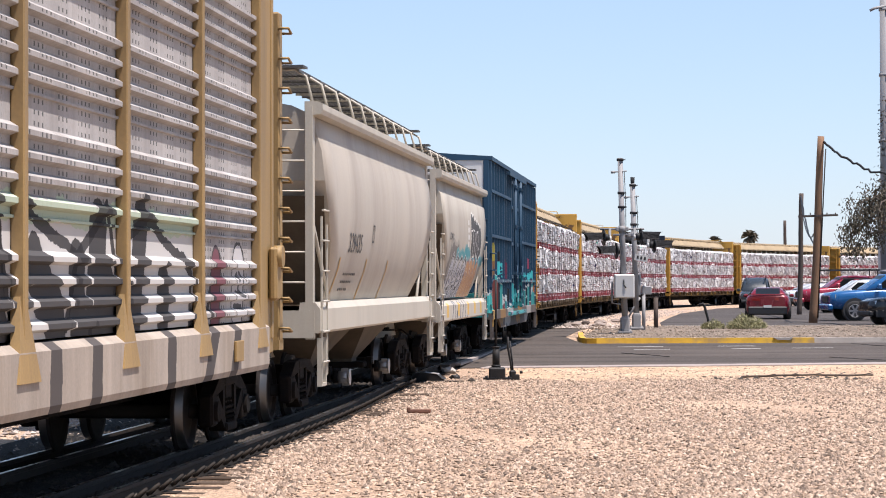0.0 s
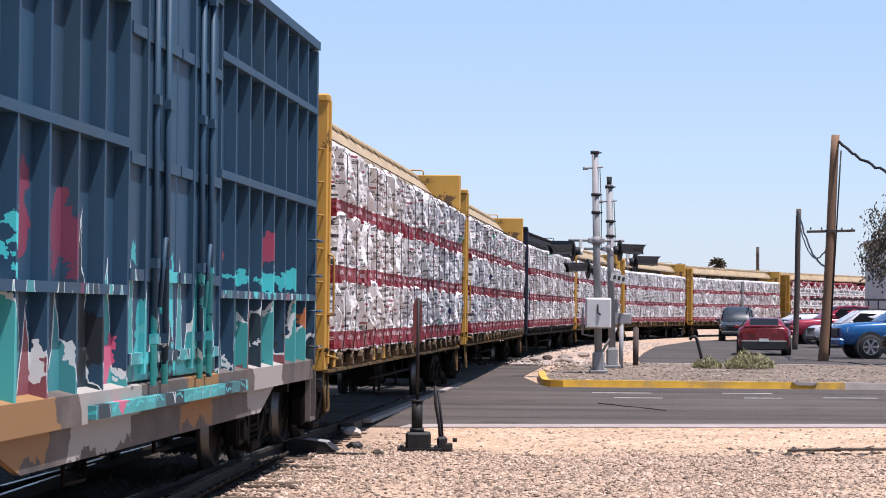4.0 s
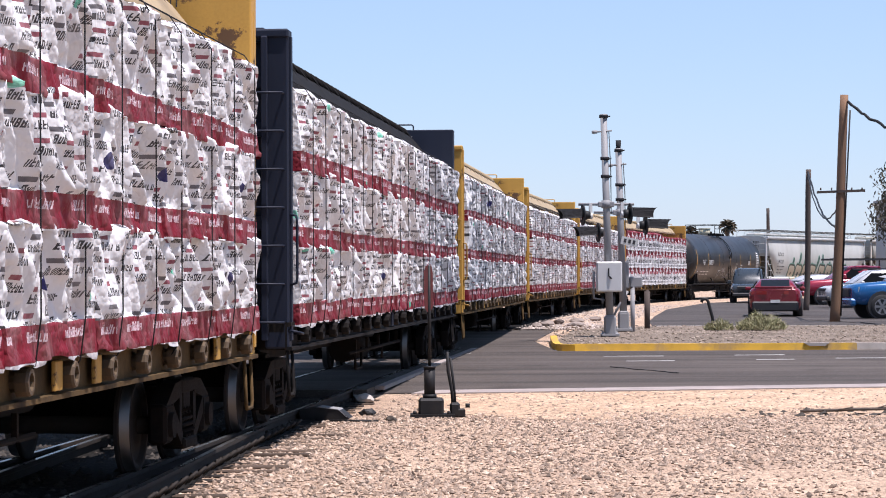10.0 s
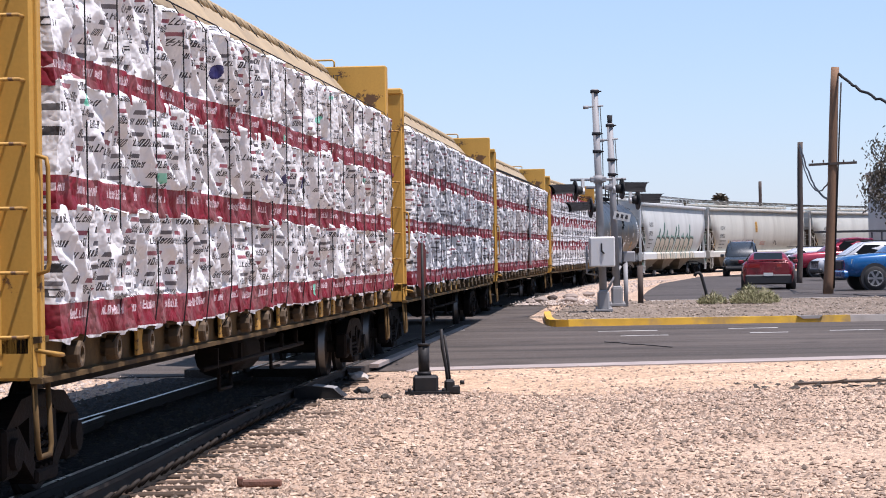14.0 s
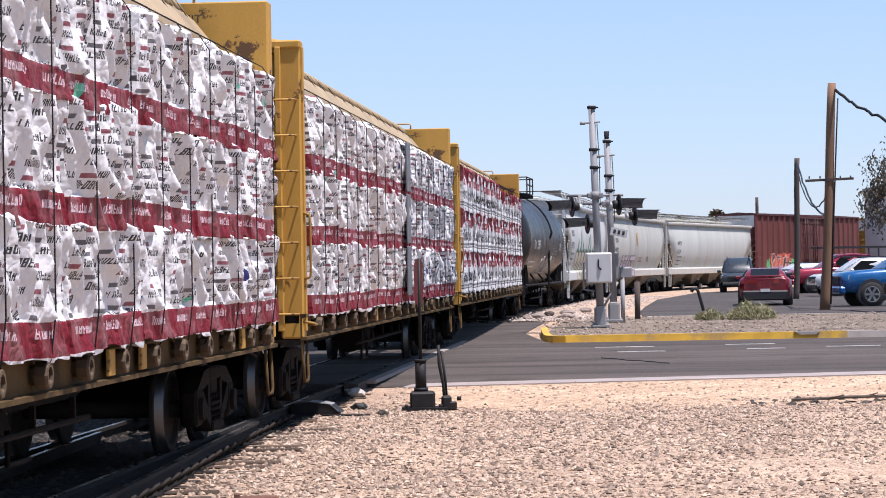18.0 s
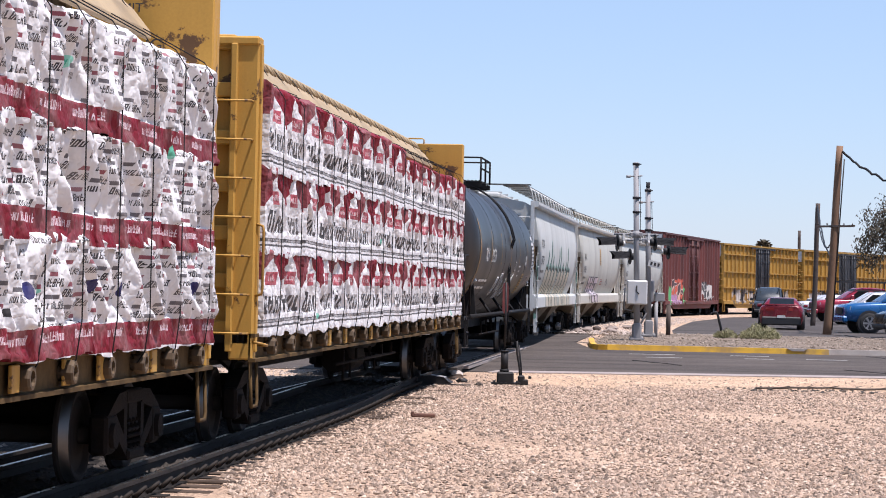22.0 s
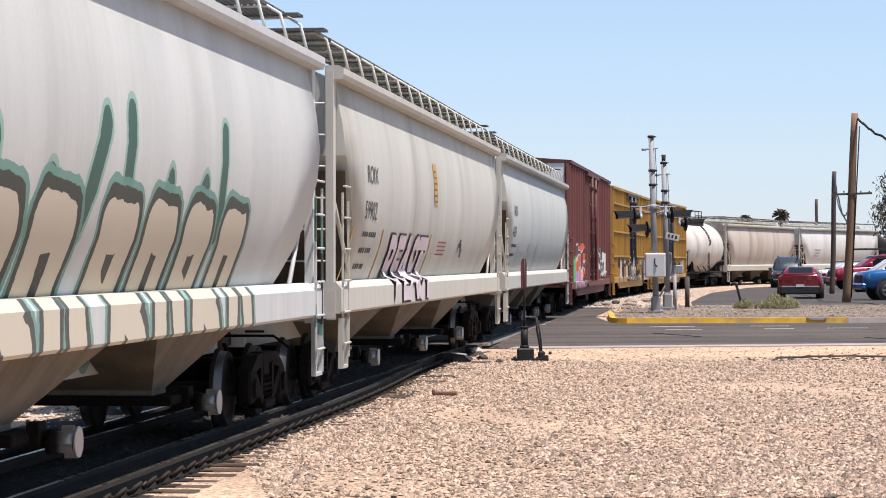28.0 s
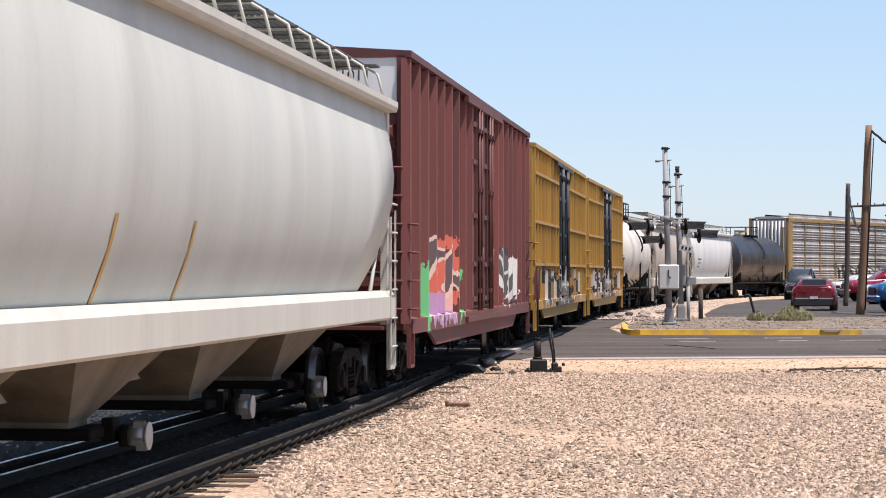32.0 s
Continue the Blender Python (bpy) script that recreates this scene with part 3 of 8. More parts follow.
# ballast stones, their colours lowered likewise for the train's shade
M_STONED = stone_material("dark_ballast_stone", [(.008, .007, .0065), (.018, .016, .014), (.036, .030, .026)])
M_STONEP = stone_material("pale_ballast_stone", [(.12, .09, .08), (.36, .29, .25), (.55, .46, .40), (.62, .54, .48), (.24, .19, .165)])


def ground_z(x, y):
    """Height of the ground: level by the track, rising a little towards the car park."""
    def s(a, b, t):
        t = min(1, max(0, (t - a) / (b - a))); return t * t * (3 - 2 * t)
    return 0.12 * s(38, 52, y) + 0.24 * s(58, 82, y)


def sheet(name, outline, lift, mat, label, cell=1.0, kind="structure", category=""):
    """A flat piece of ground that follows the ground's height, with a skirt."""
    bm = bmesh.new()
    bm.faces.new([bm.verts.new((x, y, 0)) for x, y in outline])
    ys = [y for _, y in outline]
    y = math.floor(min(ys)) + 2
    while y < min(max(ys), 100):
        bmesh.ops.bisect_plane(bm, geom=bm.verts[:] + bm.edges[:] + bm.faces[:], plane_co=(0, y, 0), plane_no=(0, 1, 0))
        y += 2
    top = bm.faces[:]
    for v in bm.verts:
        v.co.z = ground_z(v.co.x, v.co.y) + lift
    out = bmesh.ops.extrude_face_region(bm, geom=top)
    for v in out["geom"]:
        if isinstance(v, bmesh.types.BMVert):
            v.co.z -= lift + .05
    return tagged(part(name, fixed(bm), mat), label, category or name.split("_")[0], kind=kind)


bm = bmesh.new()
ys = [-300, -60, -20] + [float(v) for v in range(0, 110, 2)] + [130, 170, 250, 500, 1200, 3000]
xs = [-2500, -600, -150, -60, -30] + [float(v) for v in range(-20, 42, 2)] + [60, 150, 600, 2500]
grid = [[bm.verts.new((x, y, ground_z(x, y))) for x in xs] for y in ys]
for r0, r1 in zip(grid, grid[1:]):
    for i in range(len(xs) - 1):
        bm.faces.new((r0[i], r0[i + 1], r1[i + 1], r1[i]))
tagged(part("ground", bm, M_GRAVEL), "pale tan gravel ground beside the railway track", "ground", kind="structure")

sheet("sand_strip", [(-.55, 37.6), (-.2, 36.9), (.35, 36.2), (.7, 35.5), (1.5, 35.2), (2.4, 35.6), (3.1, 35.3), (4, 35.8), (5.2, 35.4), (6.4, 35.9), (8, 35.4), (10, 36.2), (14, 36.4), (26, 37), (26, 46.2), (8, 43.2), (-.4, 41.9), (-.75, 40.6), (-.35, 39.4), (-.7, 38.5)], .006, M_SAND, "sandy tan dirt strip along the road", category="dirt")
road = sheet("road", [(-40, 35.2), (-8, 41.0), (-2.2, 41.7), (60, 52.3), (60, 61.5), (2.5, 59.6), (2.2, 66), (3.2, 74.2), (-.6, 74.2), (-40, 66)], .016, M_ASPHALT, "worn grey asphalt road over the level crossing")
sheet("road_edge_strip", [(-.75, 41.70), (60, 52.0), (60, 52.9), (-.55, 42.55)], .026, M_CONC, "pale concrete strip along the road's edge", category="strip")
sheet("pavement_island", [(2.75, 60.1), (45, 60.1), (45, 74.0), (6.9, 73.4), (5.2, 73.0), (3.4, 70), (2.6, 63)], .13, M_DIRT, "raised traffic island of dirt and gravel", category="island")
sheet("lot_edge_strip", [(6.0, 73.6), (45, 74.2), (45, 75.0), (6.2, 74.5)], .10, M_CURBG, "low concrete edge of the car park", category="strip")
sheet("car_park", [(6.1, 74.5), (80, 75.0), (80, 230), (40, 190), (24, 158), (14.2, 133), (9.9, 110), (7.7, 92), (6.6, 82)], .020, M_LOT, "dark asphalt car park", category="car park")


def curb_run(name, x0, x1, mat, label):
    bm = bmesh.new()
    n = max(2, int((x1 - x0) / 1.0))
    for i in range(n):
        a, b = x0 + (x1 - x0) * i / n, x0 + (x1 - x0) * (i + 1) / n
        z = ground_z(0, 60)
        wob = lambda q: .012 * noise.noise(Vector((q * 1.3, 2, 0)))
        slab(bm, [(a, 59.88 + wob(a), z - .05), (b, 59.88 + wob(b), z - .05), (b, 59.91 + wob(b), z + .17), (a, 59.91 + wob(a), z + .17)], (0, .20, 0))
    return tagged(part(name, fixed(bm), mat), label, "curb", kind="structure")


curb_run("curb", 2.9, 9.5, M_CURB, "chipped yellow painted concrete curb")
curb_run("curb", 9.5, 45, M_CURBG, "bare weathered concrete curb")
bm = bmesh.new()
pts = [(2.9, 59.9), (2.62, 60.05), (2.48, 60.4), (2.45, 61.0), (2.5, 63), (2.62, 66)]
for (a, b), (c, d) in zip(pts, pts[1:]):
    slab(bm, [(a, b, ground_z(a, b) - .05), (c, d, ground_z(c, d) - .05), (c, d, ground_z(c, d) + .16), (a, b, ground_z(a, b) + .16)], (.17, .10, 0))
tagged(part("curb", fixed(bm), M_CURB), "yellow painted rounded curb end", "curb", kind="structure")
for a, b, y in ((3.55, 4.55, 52.9), (6.3, 7.1, 53.5), (8.05, 9.2, 54.1), (3.3, 4.6, 55.8), (6.2, 7.3, 56.3), (.15, .45, 58.2), (11, 13, 54.6)):
    bm = bmesh.new()
    z = ground_z(0, y) + .022
    slab(bm, [(a, y, z), (b, y + (b - a) * .1, z), (b, y + (b - a) * .1 + .16, z), (a, y + .16, z)], (0, 0, -.01))
    tagged(part("road_marking", fixed(bm), M_LINE), "worn white road marking", "road marking", kind="structure")
for seed, (x, y) in enumerate(((12.0, 83.5), (12.4, 76), (10.4, 58.6), (3.0, 50), (8.0, 47))):
    bm = bmesh.new()
    rg = random.Random(seed)
    px, py = x, y
    for i in range(9):
        qx, qy = px + rg.uniform(.05, .25), py - rg.uniform(.5, .95) * (1 if seed < 3 else .35)
        w = rg.uniform(.03, .07) if seed < 3 else rg.uniform(.015, .03)
        zz = lambda a, b: ground_z(a, b) + (.030 if seed != 1 else .14)
        slab(bm, [(px, py, zz(px, py)), (px + w, py, zz(px, py)), (qx + w, qy, zz(qx, qy)), (qx, qy, zz(qx, qy))], (0, 0, -.02))
        px, py = qx, qy
    tagged(part("crack", fixed(bm), M_CRACK), "dark filled crack in the paving", "crack", kind="structure")



# turnout: the branch bends away towards the camera's side
def branch(s):
    q = min(16.0, max(0.0, 34.0 - s))
    if q < 7:
        return .0030 * q * q
    e = q - 7
    return .147 + .042 * (e - e * e / 18)


# the track: bed, ties, plates, rails and the turnout's extra rails
def along(bm, s0, s1, step, lo, hi, z, d):
    s = s0
    while s < s1 - .01:
        e = min(s + step, s1)
        f = lambda q, g: g(q) if callable(g) else g
        a, _ = track_at(s, f(s, lo), z); b, _ = track_at(s, f(s, hi), z)
        c, _ = track_at(e, f(e, lo), z); g, _ = track_at(e, f(e, hi), z)
        slab(bm, [a, b, g, c], (0, 0, -d))
        s = e


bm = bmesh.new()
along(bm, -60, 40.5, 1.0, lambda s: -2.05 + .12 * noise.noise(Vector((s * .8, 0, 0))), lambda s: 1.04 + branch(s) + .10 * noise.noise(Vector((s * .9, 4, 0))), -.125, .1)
tagged(part("track_bed", fixed(bm), M_BALLAST), "black oil-stained ballast under the track, darkened further for the train's shade", "ballast", kind="structure")
bm = bmesh.new()
along(bm, 73.5, 330, 2.0, lambda s: -2.3, lambda s: 2.4 + .25 * noise.noise(Vector((s * .5, 9, 0))), .20, .3)
tagged(part("track_bed", fixed(bm), ground_material("pale_track_ballast", (.26, .215, .18), (.38, .32, .27), 16, 50, .7)), "pale ballast shoulder along the curving track", "ballast", kind="structure")
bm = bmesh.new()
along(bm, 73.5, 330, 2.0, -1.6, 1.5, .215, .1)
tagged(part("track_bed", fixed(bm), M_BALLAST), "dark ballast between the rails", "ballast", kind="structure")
for lo, hi, lab in ((-1.75, -.80, "outer"), (-.67, .67, "inner"), (.80, 1.02, "near")):
    bm = bmesh.new()
    along(bm, 40.5, 73.5, 1.5, lo, hi, .0, .3)
    tagged(part("crossing_panel", fixed(bm), M_ASPHALT), "dark asphalt panel of the level crossing", "crossing", kind="structure")
bm = bmesh.new()
along(bm, 41.6, 73.5, 1.5, 1.02, 1.17, .004, .06)
tagged(part("crossing_edge", fixed(bm), M_CONC), "pale concrete edge of the level crossing", "crossing", kind="structure")


def rail(points, label):
    """A rail through points (x, y, z of its top): foot, web and head with a shiny top."""
    ob = tagged(new("rail"), label, "rail", kind="structure")
    prof = [(-.035, 0), (-.036, -.035), (-.010, -.05), (-.009, -.13), (-.07, -.145), (-.07, -.16), (.07, -.16), (.07, -.145), (.009, -.13), (.010, -.05), (.036, -.035), (.035, 0)]
    bm, top = bmesh.new(), bmesh.new()
    rings, tops = [], []
    for i, p in enumerate(points):
        p = Vector(p)
        d = (Vector(points[min(i + 1, len(points) - 1)]) - Vector(points[max(i - 1, 0)])).normalized()
        side = Vector((d.y, -d.x, 0))
        rings.append([bm.verts.new(p + side * a + Vector((0, 0, b))) for a, b in prof])
        tops.append([top.verts.new(p + side * a + Vector((0, 0, b))) for a, b in ((-.026, .0005), (-.020, .003), (.020, .003), (.026, .0005))])
    for a, b in zip(rings, rings[1:]):
        for i in range(len(prof)):
            bm.faces.new((a[i], a[(i + 1) % len(prof)], b[(i + 1) % len(prof)], b[i]))
    for r in (rings[0], rings[-1]):
        bm.faces.new(r)
    for a, b in zip(tops, tops[1:]):
        for i in range(3):
            top.faces.new((a[i], a[i + 1], b[i + 1], b[i]))
    part("rail_bar", fixed(bm), M_STEEL, ob)
    part("rail_head", fixed(top), M_HEAD, ob, "polished top of the rail")
    return ob


for side in (-.753, .753):
    rail([track_at(s, side)[0] for s in list(range(-60, 120, 3)) + list(range(120, 330, 4))], "worn steel running rail with a shiny top")
rail([track_at(s, .753 + .11 + branch(s), .0)[0] for s in np.arange(0, 33, 1.5)], "rusty outer rail of the turnout")
rail([track_at(s, -.753 + .07 + branch(s), -.004)[0] for s in np.arange(3, 31, 1.5)], "inner rail of the turnout branch")

ties = tagged(new("ties"), "weathered wooden railway ties set in ballast", "ties", kind="structure")
tie_bm = bmesh.new(); box(tie_bm, (0, 0, -.08), (2.55, .22, .17), bevel=.012)
tie_me = mesh_of(tie_bm, "tie", M_TIE)
long_bm = bmesh.new(); box(long_bm, (.24, 0, -.08), (3.08, .22, .17), bevel=.012)
long_me = mesh_of(long_bm, "tie", M_TIE)
rg = random.Random(3)
for i in range(150):
    s = 6.0 + i * .53
    if 40.3 < s < 73.8:
        continue
    p, a = track_at(s, rg.uniform(-.05, .05), -.139 + (.0 if s < 41 else .08))
    o = new("tie", long_me if s < 33.5 else tie_me)
    o.parent = ties
    o.matrix_basis = pose(p.x, p.y, p.z, rg.uniform(-1, 1), rg.uniform(-.6, .6), -math.degrees(a) + rg.uniform(-1.2, 1.2))
# clips on the outer rail
clip_bm = bmesh.new()
path_rod(clip_bm, [(.0, -.06, 0), (.05, -.05, .05), (.07, 0, .07), (.05, .05, .05), (.0, .06, .0), (-.04, .02, .02)], .013, 5)
box(clip_bm, (-.02, 0, -.03), (.30, .18, .03))
clip_me = mesh_of(fixed(clip_bm), "rail_clip", M_STEEL)
plates = tagged(new("rail_clips"), "steel plates and spring clips that hold the rail", "rail clips", kind="structure")
for i in range(52):
    s = 6.0 + i * .53
    for side in (.753 + .11 + branch(s) + .13,):
        p, a = track_at(s, side, -.135)
        o = new("rail_clip", clip_me); o.parent = plates
        o.matrix_basis = pose(p.x, p.y, p.z + .02, 0, 0, -math.degrees(a)) @ Matrix.Diagonal((1.35, 1.35, 1.35, 1))


def scatter(name, mat, label, n, place, size, seed, flat=.7):
    """Loose stones: each a small crooked eight-faced lump."""
    r = np.random.RandomState(seed)
    pts = place(r, n)
    n = len(pts)
    base = np.array([(1, 0, 0), (-1, 0, 0), (0, 1, 0), (0, -1, 0), (0, 0, 1), (0, 0, -1)], float)
    sz = size[0] + (size[1] - size[0]) * r.rand(n) ** 2.2
    V = base[None] * (1 + .55 * (r.rand(n, 6, 1) - .5)) * sz[:, None, None] * np.array([1, 1, flat])
    V += (r.rand(n, 6, 3) - .5) * sz[:, None, None] * .55
    ang = r.rand(n) * 6.283
    c, s = np.cos(ang)[:, None], np.sin(ang)[:, None]
    X, Y = V[:, :, 0] * c - V[:, :, 1] * s, V[:, :, 0] * s + V[:, :, 1] * c
    V = np.stack([X, Y, V[:, :, 2]], 2) + pts[:, None, :]
    V[:, :, 2] += (sz * flat * .35)[:, None]
    F = np.array([(0, 2, 4), (2, 1, 4), (1, 3, 4), (3, 0, 4), (2, 0, 5), (1, 2, 5), (3, 1, 5), (0, 3, 5)])
    F = (F[None] + 6 * np.arange(n)[:, None, None]).reshape(-1, 3)
    me = bpy.data.meshes.new(name)
    me.from_pydata(V.reshape(-1, 3).tolist(), [], F.tolist())
    me.materials.append(mat)
    return tagged(new(name, me), label, "gravel", kind="stuff")


def field(y0, y1, gap=1.55, power=1.0, half=.20):
    def place(r, n):
        y = y0 + (y1 - y0) * r.rand(n) ** power
        x = -.35 + (r.rand(n) * 2 - 1) * (half * y + 1.2) + .028 * y
        lx = -SIDE0 * math.cos(HEAD0) + (y - SIDE0 * math.sin(HEAD0)) * math.tan(HEAD0)
        br = np.array([branch(q) for q in y])
        side = x - lx
        keep = side > gap + br + .16 * (r.rand(n) - .5)
        # the tie ends stay bare
        s = (y - SIDE0 * math.sin(HEAD0)) * math.cos(HEAD0) + (x + SIDE0 * math.cos(HEAD0)) * math.sin(HEAD0)
        on_tie = np.abs(((s - 6.0) / .53 + .5) % 1.0 - .5) < .19
        keep &= ~(on_tie & (side < 1.20 + br + .35 * r.rand(n)) & (r.rand(n) < .68))
        # coarse and sandy patches
        patch = np.sin(x * .9 + 1.3 * np.sin(y * .31)) + np.sin(y * .62 + 1.7 * np.sin(x * .43)) + .6 * np.sin(x * 2.3 + y * 1.1)
        keep &= (side < 2.6) | (r.rand(n) < .62 + .22 * patch)
        x, y = x[keep], y[keep]
        z = np.array([ground_z(a, b) for a, b in zip(x, y)])
        return np.stack([x, y, z], 1)
    return place


scatter("gravel", M_STONE, "crushed pinkish tan gravel", 150000, field(8.0, 36.5, gap=1.12, power=1.1), (.008, .036), 5)
scatter("gravel", M_STONE, "gravel strewn over the edge of the sandy dirt", 16000, field(34.2, 37.6, power=1.9), (.006, .026), 16)
scatter("gravel", M_STONE, "sparse pebbles on sandy dirt", 7000, field(34.6, 42.5), (.008, .036), 6)


def beside_track(s0, s1, lo, hi, z):
    def place(r, n):
        out = []
        for a, b in zip(r.rand(n), r.rand(n)):
            s = s0 + (s1 - s0) * a
            p, _ = track_at(s, lo + (hi - lo) * b + (branch(s) if s < 34 and hi < 2 else 0), z)
            out.append((p.x, p.y, p.z))
        return np.array(out)
    return place


scatter("ballast", M_STONED, "dark oily ballast stones, blackened for the train's shade", 9000, beside_track(8, 40, .2, .90, -.14), (.02, .05), 7)
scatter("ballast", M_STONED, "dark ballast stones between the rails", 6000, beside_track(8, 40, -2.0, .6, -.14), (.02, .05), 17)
scatter("ballast", M_STONEP, "pale ballast stones by the crossing", 13000, beside_track(73.5, 125, 1.3, 4.4, .17), (.02, .075), 8)
scatter("ballast", M_STONEP, "pale ballast stones on the far side", 5000, beside_track(10, 42, -6, -1.9, -.15), (.02, .05), 9)


def isl(r, n):
    x, y = 2.8 + r.rand(n) * 14, 60.3 + r.rand(n) * 13
    return np.stack([x, y, [ground_z(a, b) + .13 for a, b in zip(x, y)]], 1)


scatter("gravel", stone_material("island_stone", [(.12, .09, .07), (.28, .22, .17), (.45, .37, .30)]), "loose stones on the traffic island", 3500, isl, (.012, .05), 10)

# ---- rolling stock: shared parts ----
WHEELSETS = []
CARS = []
SHARED = {}


def shared(key, make):
    if key not in SHARED:
        SHARED[key] = make()
    return SHARED[key]


def use(name, me, parent, at=None, label=""):
    ob = new(name, me)
    ob.parent = parent
    if at is not None:
        ob.matrix_basis = at
    if label:
        ob["label"] = label
    return ob


def side_frame_mesh():
    bm = bmesh.new()
    for sy in (-1, 1):
        box(bm, (0, sy * .89, .43), (.17, .34, .36), bevel=.03)
        rod(bm, (-.02, sy * .89, .42), (.13, sy * .89, .42), .115, 12)
        box(bm, (0, sy * .33, .46), (.15, .12, .42))
        slab(bm, [(-.08, sy * .74, .62), (-.08, sy * .74, .44), (-.08, sy * .26, .17), (-.08, sy * .26, .31)], (.16, 0, 0))
        slab(bm, [(-.08, sy * 1.02, .60), (-.08, sy * .72, .60), (-.08, sy * .30, .66), (-.08, sy * .30, .80), (-.08, sy * .62, .78)], (.16, 0, 0))
    box(bm, (0, 0, .74), (.17, .66, .13), bevel=.02)
    box(bm, (0, 0, .21), (.22, .60, .10), bevel=.02)
    return mesh_of(fixed(bm), "side_frame", M_GRIME)


def spring_mesh():
    """A coil spring: one connected helix."""
    bm = bmesh.new()
    path_rod(bm, [(.065 * math.cos(2.2 * q), .065 * math.sin(2.2 * q), .27 + .29 * q / 16) for q in range(17)], .02, 5)
    return mesh_of(fixed(bm), "spring", M_GRIME)


def wheelset_mesh():
    bm = bmesh.new()
    rod(bm, (-1.0, 0, 0), (1.0, 0, 0), .085, 10)
    for s in (-1, 1):
        n, prof = 28, [(.66, .16), (.70, .33), (.675, .37), (.675, .455), (.705, .455), (.72, .425), (.81, .415), (.81, .36), (.77, .33), (.80, .17)]
        rings = []
        for xx, r in prof:
            rings.append([bm.verts.new((s * xx, r * math.cos(2 * math.pi * i / n), r * math.sin(2 * math.pi * i / n))) for i in range(n)])
        for j in range(len(prof) - 1):
            for i in range(n):
                f = bm.faces.new((rings[j][i], rings[j][(i + 1) % n], rings[j + 1][(i + 1) % n], rings[j + 1][i]))
                f.material_index = 1 if j in (5,) else 0
                f.smooth = j not in (3, 7)
        for ring in (rings[0], rings[-1]):
            bm.faces.new(ring)
        # six bolts on the bearing cap, so that the turning shows
        rod(bm, (s * .98, 0, 0), (s * 1.09, 0, 0), .075, 10)
        for q in range(3):
            a = 2 * math.pi * q / 3
            rod(bm, (s * 1.08, .045 * math.cos(a), .045 * math.sin(a)), (s * 1.11, .045 * math.cos(a), .045 * math.sin(a)), .016, 6)
    return mesh_of(fixed(bm), "wheelset", [M_WHEEL, M_TREAD])


def bolster_mesh():
    bm = bmesh.new()
    box(bm, (0, 0, .60), (2.15, .40, .26), bevel=.04)
    rod(bm, (0, 0, .70), (0, 0, .86), .2, 12)
    for sy in (-1, 1):
        box(bm, (0, sy * .42, .38), (1.5, .09, .13))
        for sx in (-1, 1):
            box(bm, (sx * .74, sy * .415, .42), (.10, .06, .22))
    return mesh_of(fixed(bm), "truck", M_GRIME)


def add_trucks(car, half):
    for sy in (-1, 1):
        t = use("truck", shared("bolster", bolster_mesh), car, pose(0, sy * half, 0))
        for sx in (-1, 1):
            use("side_frame", shared("frame", side_frame_mesh), t, pose(sx * 1.01, 0, 0))
            for py in (-.15, 0, .15):
                use("spring", shared("spring", spring_mesh), t, pose(sx * 1.04, py, 0))
        for dy in (-.89, .89):
            w = use("wheelset", shared("wheelset", wheelset_mesh), t, pose(0, dy, .42))
            WHEELSETS.append((w, dy))


def coupler_mesh():
    bm = bmesh.new()
    box(bm, (0, .50, .86), (.16, 1.0, .18), bevel=.02)
    box(bm, (.04, 1.02, .86), (.30, .26, .28), bevel=.05)
    box(bm, (-.13, 1.12, .86), (.09, .22, .25), bevel=.03)
    path_rod(bm, [(.30, .45, .84), (.36, .75, .62), (.34, 1.0, .45), (.28, 1.15, .40)], .028, 6)
    path_rod(bm, [(-.5, .25, .95), (.95, .25, .95), (1.15, .25, .80)], .018, 6)
    return mesh_of(fixed(bm), "coupler", M_GRIME)


def add_couplers(car, L, off=0.0):
    me = shared("coupler", coupler_mesh)
    use("coupler", me, car, pose(0, L / 2 - 1.14 + off, 0))
    use("coupler", me, car, pose(0, -L / 2 + 1.14 + off, 0, 0, 0, 180))


def brake_gear(car, L):
    """Reservoir, cylinder and pipes hung under the floor."""
    def make():
        bm = bmesh.new()
        rod(bm, (.55, -1.0, .62), (.55, .9, .62), .23, 12)
        return mesh_of(fixed(bm), "air_reservoir", M_GRIME)
    def pipes():
        bm = bmesh.new()
        path_rod(bm, [(1.15, -3.4, .66), (1.15, 3.4, .66)], .025, 6)
        for y in (-2.6, -1.2, .3, 1.7, 2.9):
            box(bm, (1.15, y, .74), (.04, .05, .2))
        path_rod(bm, [(1.1, -2.2, .70), (1.1, -2.2, .40), (1.1, -1.5, .40), (1.1, -1.5, .70)], .02, 6)
        path_rod(bm, [(1.1, 1.2, .70), (1.1, 1.2, .46), (1.1, 1.8, .46)], .02, 6)
        return mesh_of(fixed(bm), "brake_pipe", M_GRIME)
    use("air_reservoir", shared("reservoir", make), car, pose(0, 1.6, 0))
    use("brake_pipe", shared("pipes", pipes), car)


